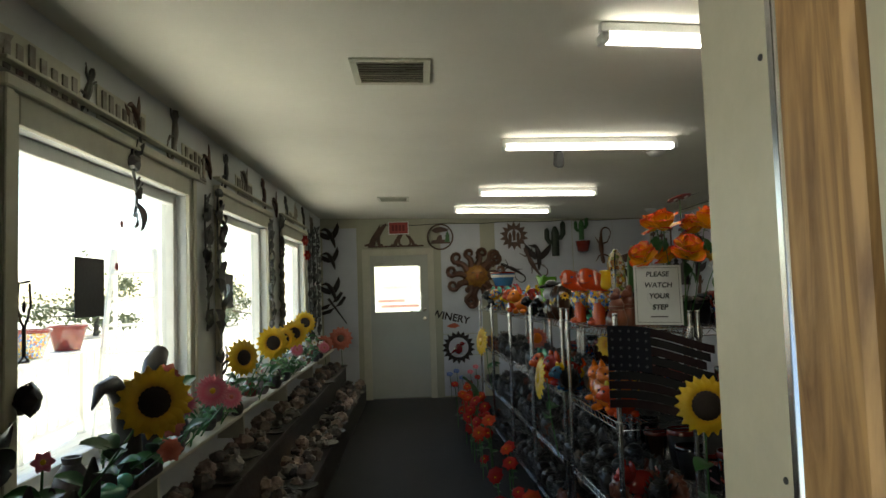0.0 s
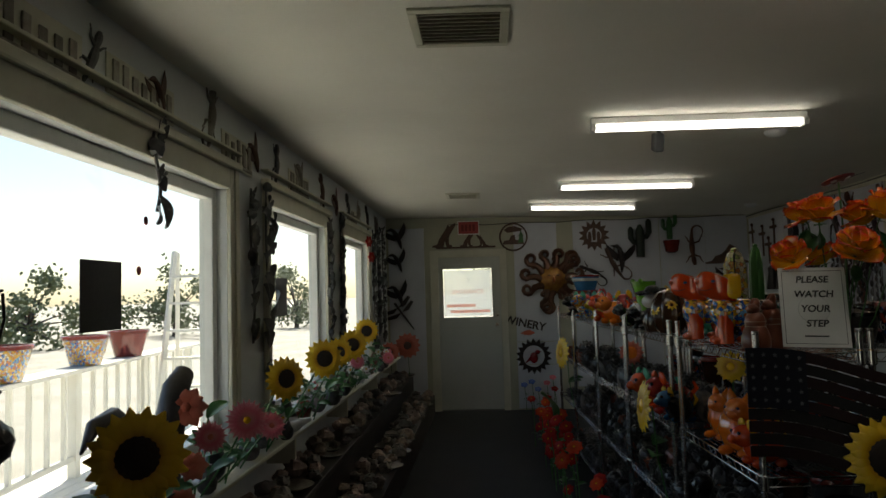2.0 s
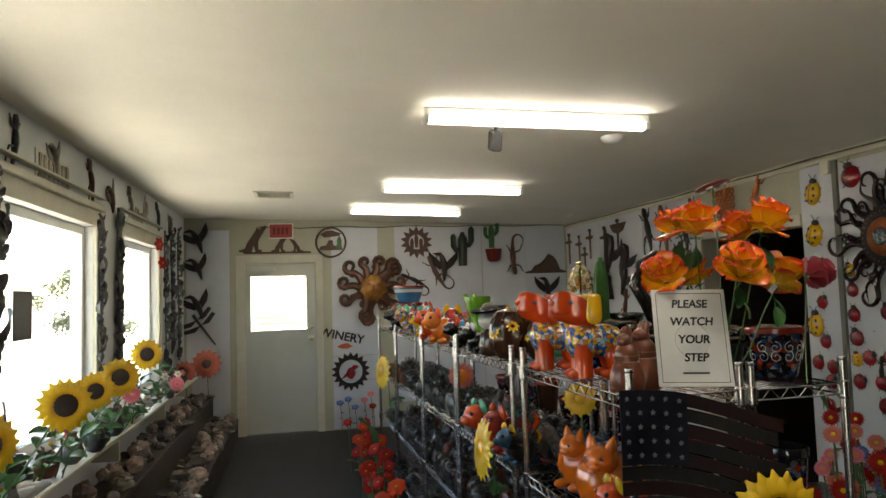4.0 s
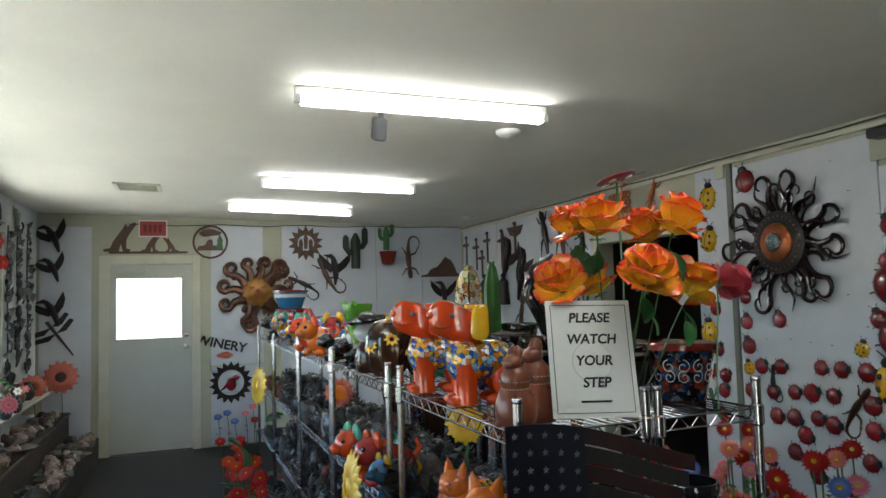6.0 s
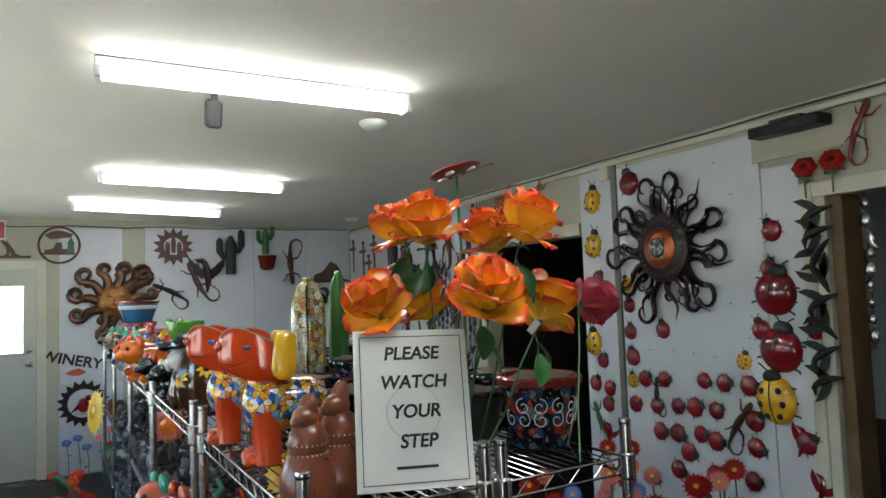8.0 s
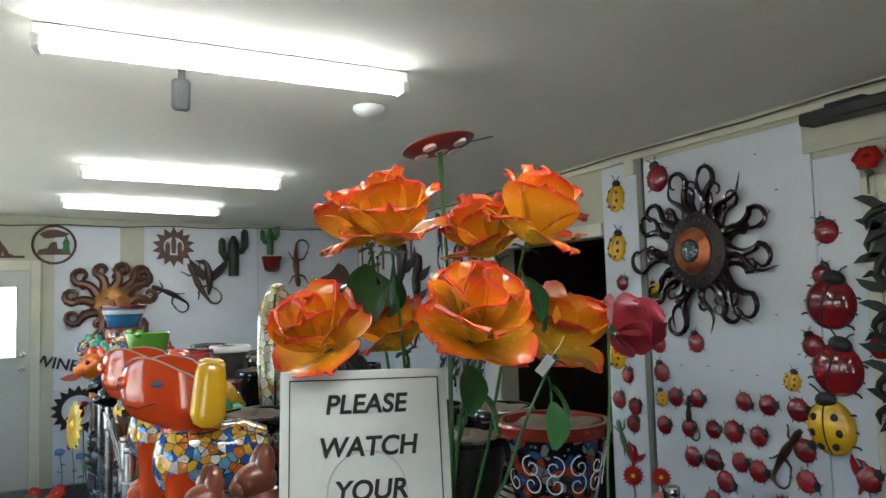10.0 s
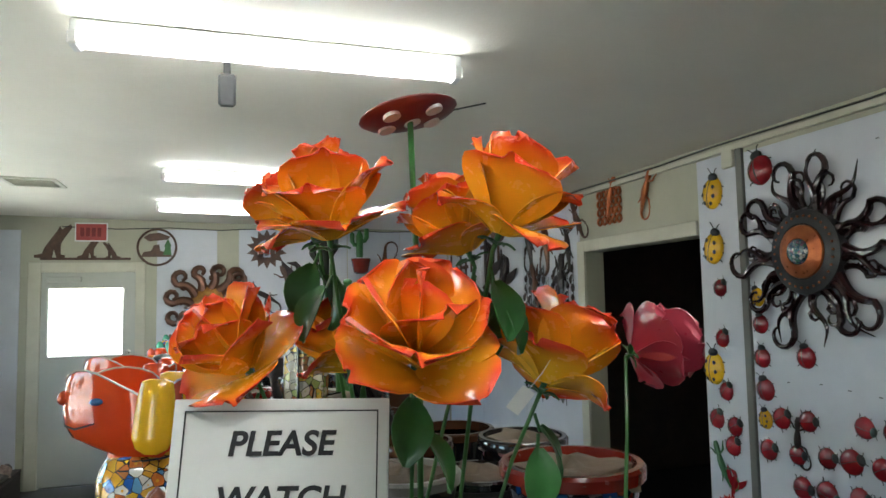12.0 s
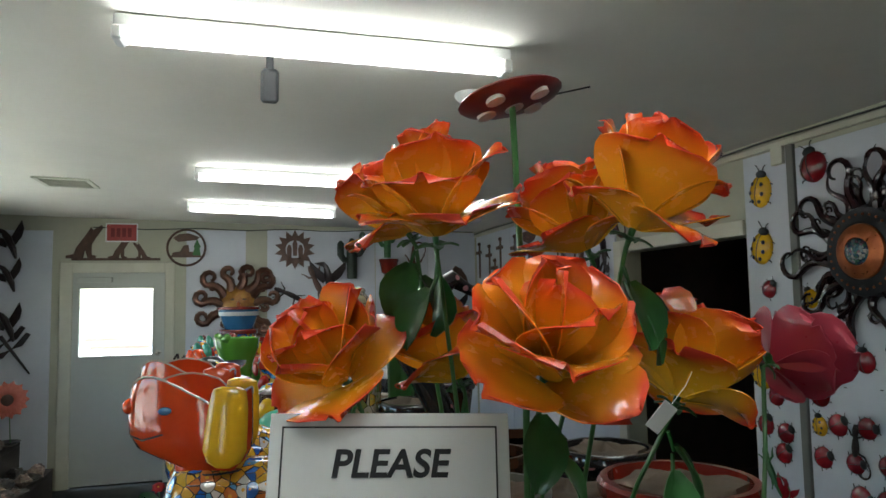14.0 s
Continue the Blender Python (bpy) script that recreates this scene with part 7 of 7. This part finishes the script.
for z in (2.03, 1.94, 1.84, 1.74, 1.63, 1.52, 1.40, 1.28):
    wall_art("metal_bird", "dark metal bird hung on the door frame", bird_mesh(0.42), M_PATINA, on_right(3.90, z, 0.035, 90 + rnd.uniform(-70, 70)), "birds")
for y, z in ((3.93, 2.24), (3.80, 2.25)):
    ray_flower("metal_rosebud", "red metal rosebud with leaves over the doorway", (RIGHT - 0.05, y, z), 0.055, (-0.8, -0.3, 0.3), (RIGHT - 0.02, y + 0.02, z - 0.14), M_REDP, M_RED, 6, 3, 0.3, 0.5, 3, "rosebuds")
# strings of small ornaments on the last board before the doorway
def ornament_string(y, z, n, material, seed):
    r = random.Random(seed)
    t = thing("ornament_string", "string of small dark metal ornaments hanging on the white board", "wall ornament", on_right(y, z, 0.03), "ornament strings")
    part("cord", B().tube([(0, 0, 0), (0.004, -0.075 * n, 0.002)], 0.003, 5), M_BLACK, t)
    for k in range(n):
        b = B()
        h = r.uniform(0.022, 0.040)
        if r.random() < 0.5:
            b.ball((r.uniform(-0.01, 0.01), -0.05 - 0.072 * k, 0.005), (h * 0.7, h, 0.012), 10, 6)
        else:
            leaf_blade(b, (0, -0.02 - 0.072 * k, 0.004), (r.uniform(-0.05, 0.05), -0.10 - 0.072 * k, 0.01), h * 0.6)
        part("drop", b, material, t)
    return t


for i in range(11):
    ornament_string(6.95 + 0.082 * i, 2.02 - 0.05 * (i % 3), 11 + (i * 5) % 4, (M_DARKMETAL, M_BURG, M_PALEMETAL)[i % 3], 300 + i)
for i in range(7):
    ornament_string(3.74 - 0.13 * i, 2.10, 9 + (i * 3) % 5, (M_CHROME, M_PALEMETAL)[i % 2], 340 + i).matrix_world.translation.x = RIGHT + 0.07
# ornaments in the unlit side room
for i in range(22):
    y, z = 1.9 + 6.2 * (i % 11) / 10, 1.1 + 0.75 * (i // 11) + rnd.uniform(-0.1, 0.1)
    m = Matrix(((0, 0, -1, RIGHT + 3.19), (-1, 0, 0, y), (0, 1, 0, z), (0, 0, 0, 1)))
    if i % 3 == 0:
        ray_flower("metal_wall_flower", "painted metal flower on the side room wall", (RIGHT + 3.16, y, z), 0.13, (-1, 0, 0), (RIGHT + 3.17, y, z - 0.01), rnd.choice((M_REDP, M_SUNP, M_PINKP)), M_SEED, 10, 2, 0.3, 0.3, 0, "side room ornaments", "wall ornament")
    else:
        wall_art("metal_gecko", "metal gecko on the side room wall", gecko_mesh(0.7, 1), rnd.choice((M_DARKMETAL, M_COPPER, M_LEAF)), m @ pose(0, 0, 0, 0, 0, rnd.uniform(-60, 60)), "side room ornaments")
panel(Matrix(((0, 0, -1, RIGHT + 3.198), (-1, 0, 0, 8.2), (0, 1, 0, 0.5), (0, 0, 0, 1))), 3.0, 2.0, "white display board in the side room")

# ---------------------------------------------------------------- outside
M_GROUND = mat("pale_gravel", (0.34, 0.31, 0.26), 0.9, col2=(0.22, 0.20, 0.16), scale=0.7, bump=0.5, fine=30)
M_DECK = mat("weathered_white_timber", (0.76, 0.74, 0.68), 0.6, col2=(0.68, 0.65, 0.58), scale=5, bump=0.2)
M_BUSH = mat("bush_leaf", (0.12, 0.14, 0.07), 0.6, col2=(0.08, 0.10, 0.04), scale=3)
solo("ground", B().add([(-900, -900, -0.35), (900, -900, -0.35), (900, 900, -0.35), (-900, 900, -0.35)], [(0, 1, 2, 3)]), M_GROUND, "pale sunlit gravel ground", "ground", kind="structure")
dk = thing("deck", "weathered pale timber deck beside the windows", "deck", kind="structure")
db = B().box(-0.07, 0.07, -7.0, 7.0, -0.03, 0.0, 0.004).mesh("plank", M_DECK, False)
for i in range(21):
    o = new("plank", db)
    o.parent = dk
    o.location = (LEFT - WT - 0.10 - 0.146 * i, 4.6, -0.06)
part("joist", B().box(LEFT - WT - 3.0, LEFT - WT - 0.02, -2.2, 11.6, -0.34, -0.094), M_DECK, dk)
rl = thing("deck_railing", "white painted deck railing with a broad top ledge", "railing", pose(-2.90, 2.2, 0.0, 0, 0, 5.6))
part("top_ledge", B().box(-0.14, 0.14, 0, 8.2, 0.95, 0.99, 0.005), M_DECK, rl, smooth=False)
part("lower_rail", B().box(-0.02, 0.02, 0.09, 8.2, 0.1, 0.15), M_DECK, rl, smooth=False)
for i in range(28):
    part("baluster", B().box(-0.018, 0.018, 0.13 + 0.285 * i, 0.17 + 0.285 * i, 0.15, 0.95), M_DECK, rl, smooth=False)
for i in range(6):
    part("railing_post", B().box(-0.045, 0.045, 1.62 * i, 1.62 * i + 0.09, -0.35, 0.949, 0.004), M_DECK, rl, smooth=False)
for x, y, mt in ((-3.40, 7.3, M_TALA), (-3.50, 8.3, M_RIM), (-3.27, 5.95, M_TALA)):
    round_pot(x, y, 0.992, 0.22, 0.30, mt, M_RIM, "large pottery bowl standing on the railing ledge", False)
ld = thing("step_ladder", "white timber A-frame ladder outside the window", "ladder", pose(-2.95, 8.9, -0.06, 0, 0, 12) @ Matrix.Scale(1.2, 4))
for sx in (-1, 1):
    for sy, top in ((-0.45, -0.06), (0.45, 0.06)):
        part("rail", B().tube([(sx * 0.3, sy, 0), (sx * 0.2, top, 1.9)], 0.03, 4), M_DECK, ld, smooth=False)
for k in range(6):
    v = (k + 1) / 7
    part("rung", B().box(-0.3 + 0.1 * v, 0.3 - 0.1 * v, -0.45 + 0.39 * v - 0.04, -0.45 + 0.39 * v + 0.04, 1.9 * v, 1.9 * v + 0.025), M_DECK, ld, smooth=False)


def tree(x, y, h, seed):
    """A low spreading tree: trunk, limbs and a ragged crown of small leaf clumps round the limb ends."""
    r = random.Random(seed)
    t = thing("tree", "leafy olive green tree beyond the deck", "tree", Matrix.Translation((x, y, -0.35)), "trees")
    b = B().tube([(0, 0, 0), (0.1, 0, h * 0.2), (0.0, 0.1, h * 0.4)], [0.16, 0.12, 0.07], 8)
    ends = []
    for i in range(15):
        a, q = r.uniform(0, 6.28), r.uniform(0.15, 0.62) * h
        p = Vector((q * math.cos(a), q * math.sin(a), h * r.uniform(0.22, 0.95) - 0.3 * q))
        ends.append(p)
        b.tube([(0.05, 0, h * 0.25), (p.x * 0.5, p.y * 0.5, h * 0.25 + (p.z - h * 0.25) * 0.6), p], [0.06, 0.04, 0.012], 6)
    part("trunk", b, M_TABLE, t)
    b = B()
    for p in ends:
        w = h * r.uniform(0.12, 0.24)
        for i in range(130):
            c = p + Vector((r.gauss(0, 0.5), r.gauss(0, 0.5), r.gauss(0, 0.4))) * w
            d = Vector((r.uniform(-1, 1), r.uniform(-1, 1), r.uniform(-1, 1))).normalized() * 0.12
            e = d.orthogonal().normalized() * 0.07
            b.add([c - d, c + e, c + d, c - e], [(0, 1, 2, 3)])
    part("crown", b, M_BUSH, t)


for i, (x, y, h) in enumerate(((-22, 6, 3.4), (-26, 14, 4.2), (-21, 20, 3.6), (-28, 25, 4.6), (-20, 30, 4.0), (-24, -1, 3.6), (-17, 38, 4.4), (-12, 45, 4.4), (2, 40, 5))):
    tree(x, y, h, 90 + i)
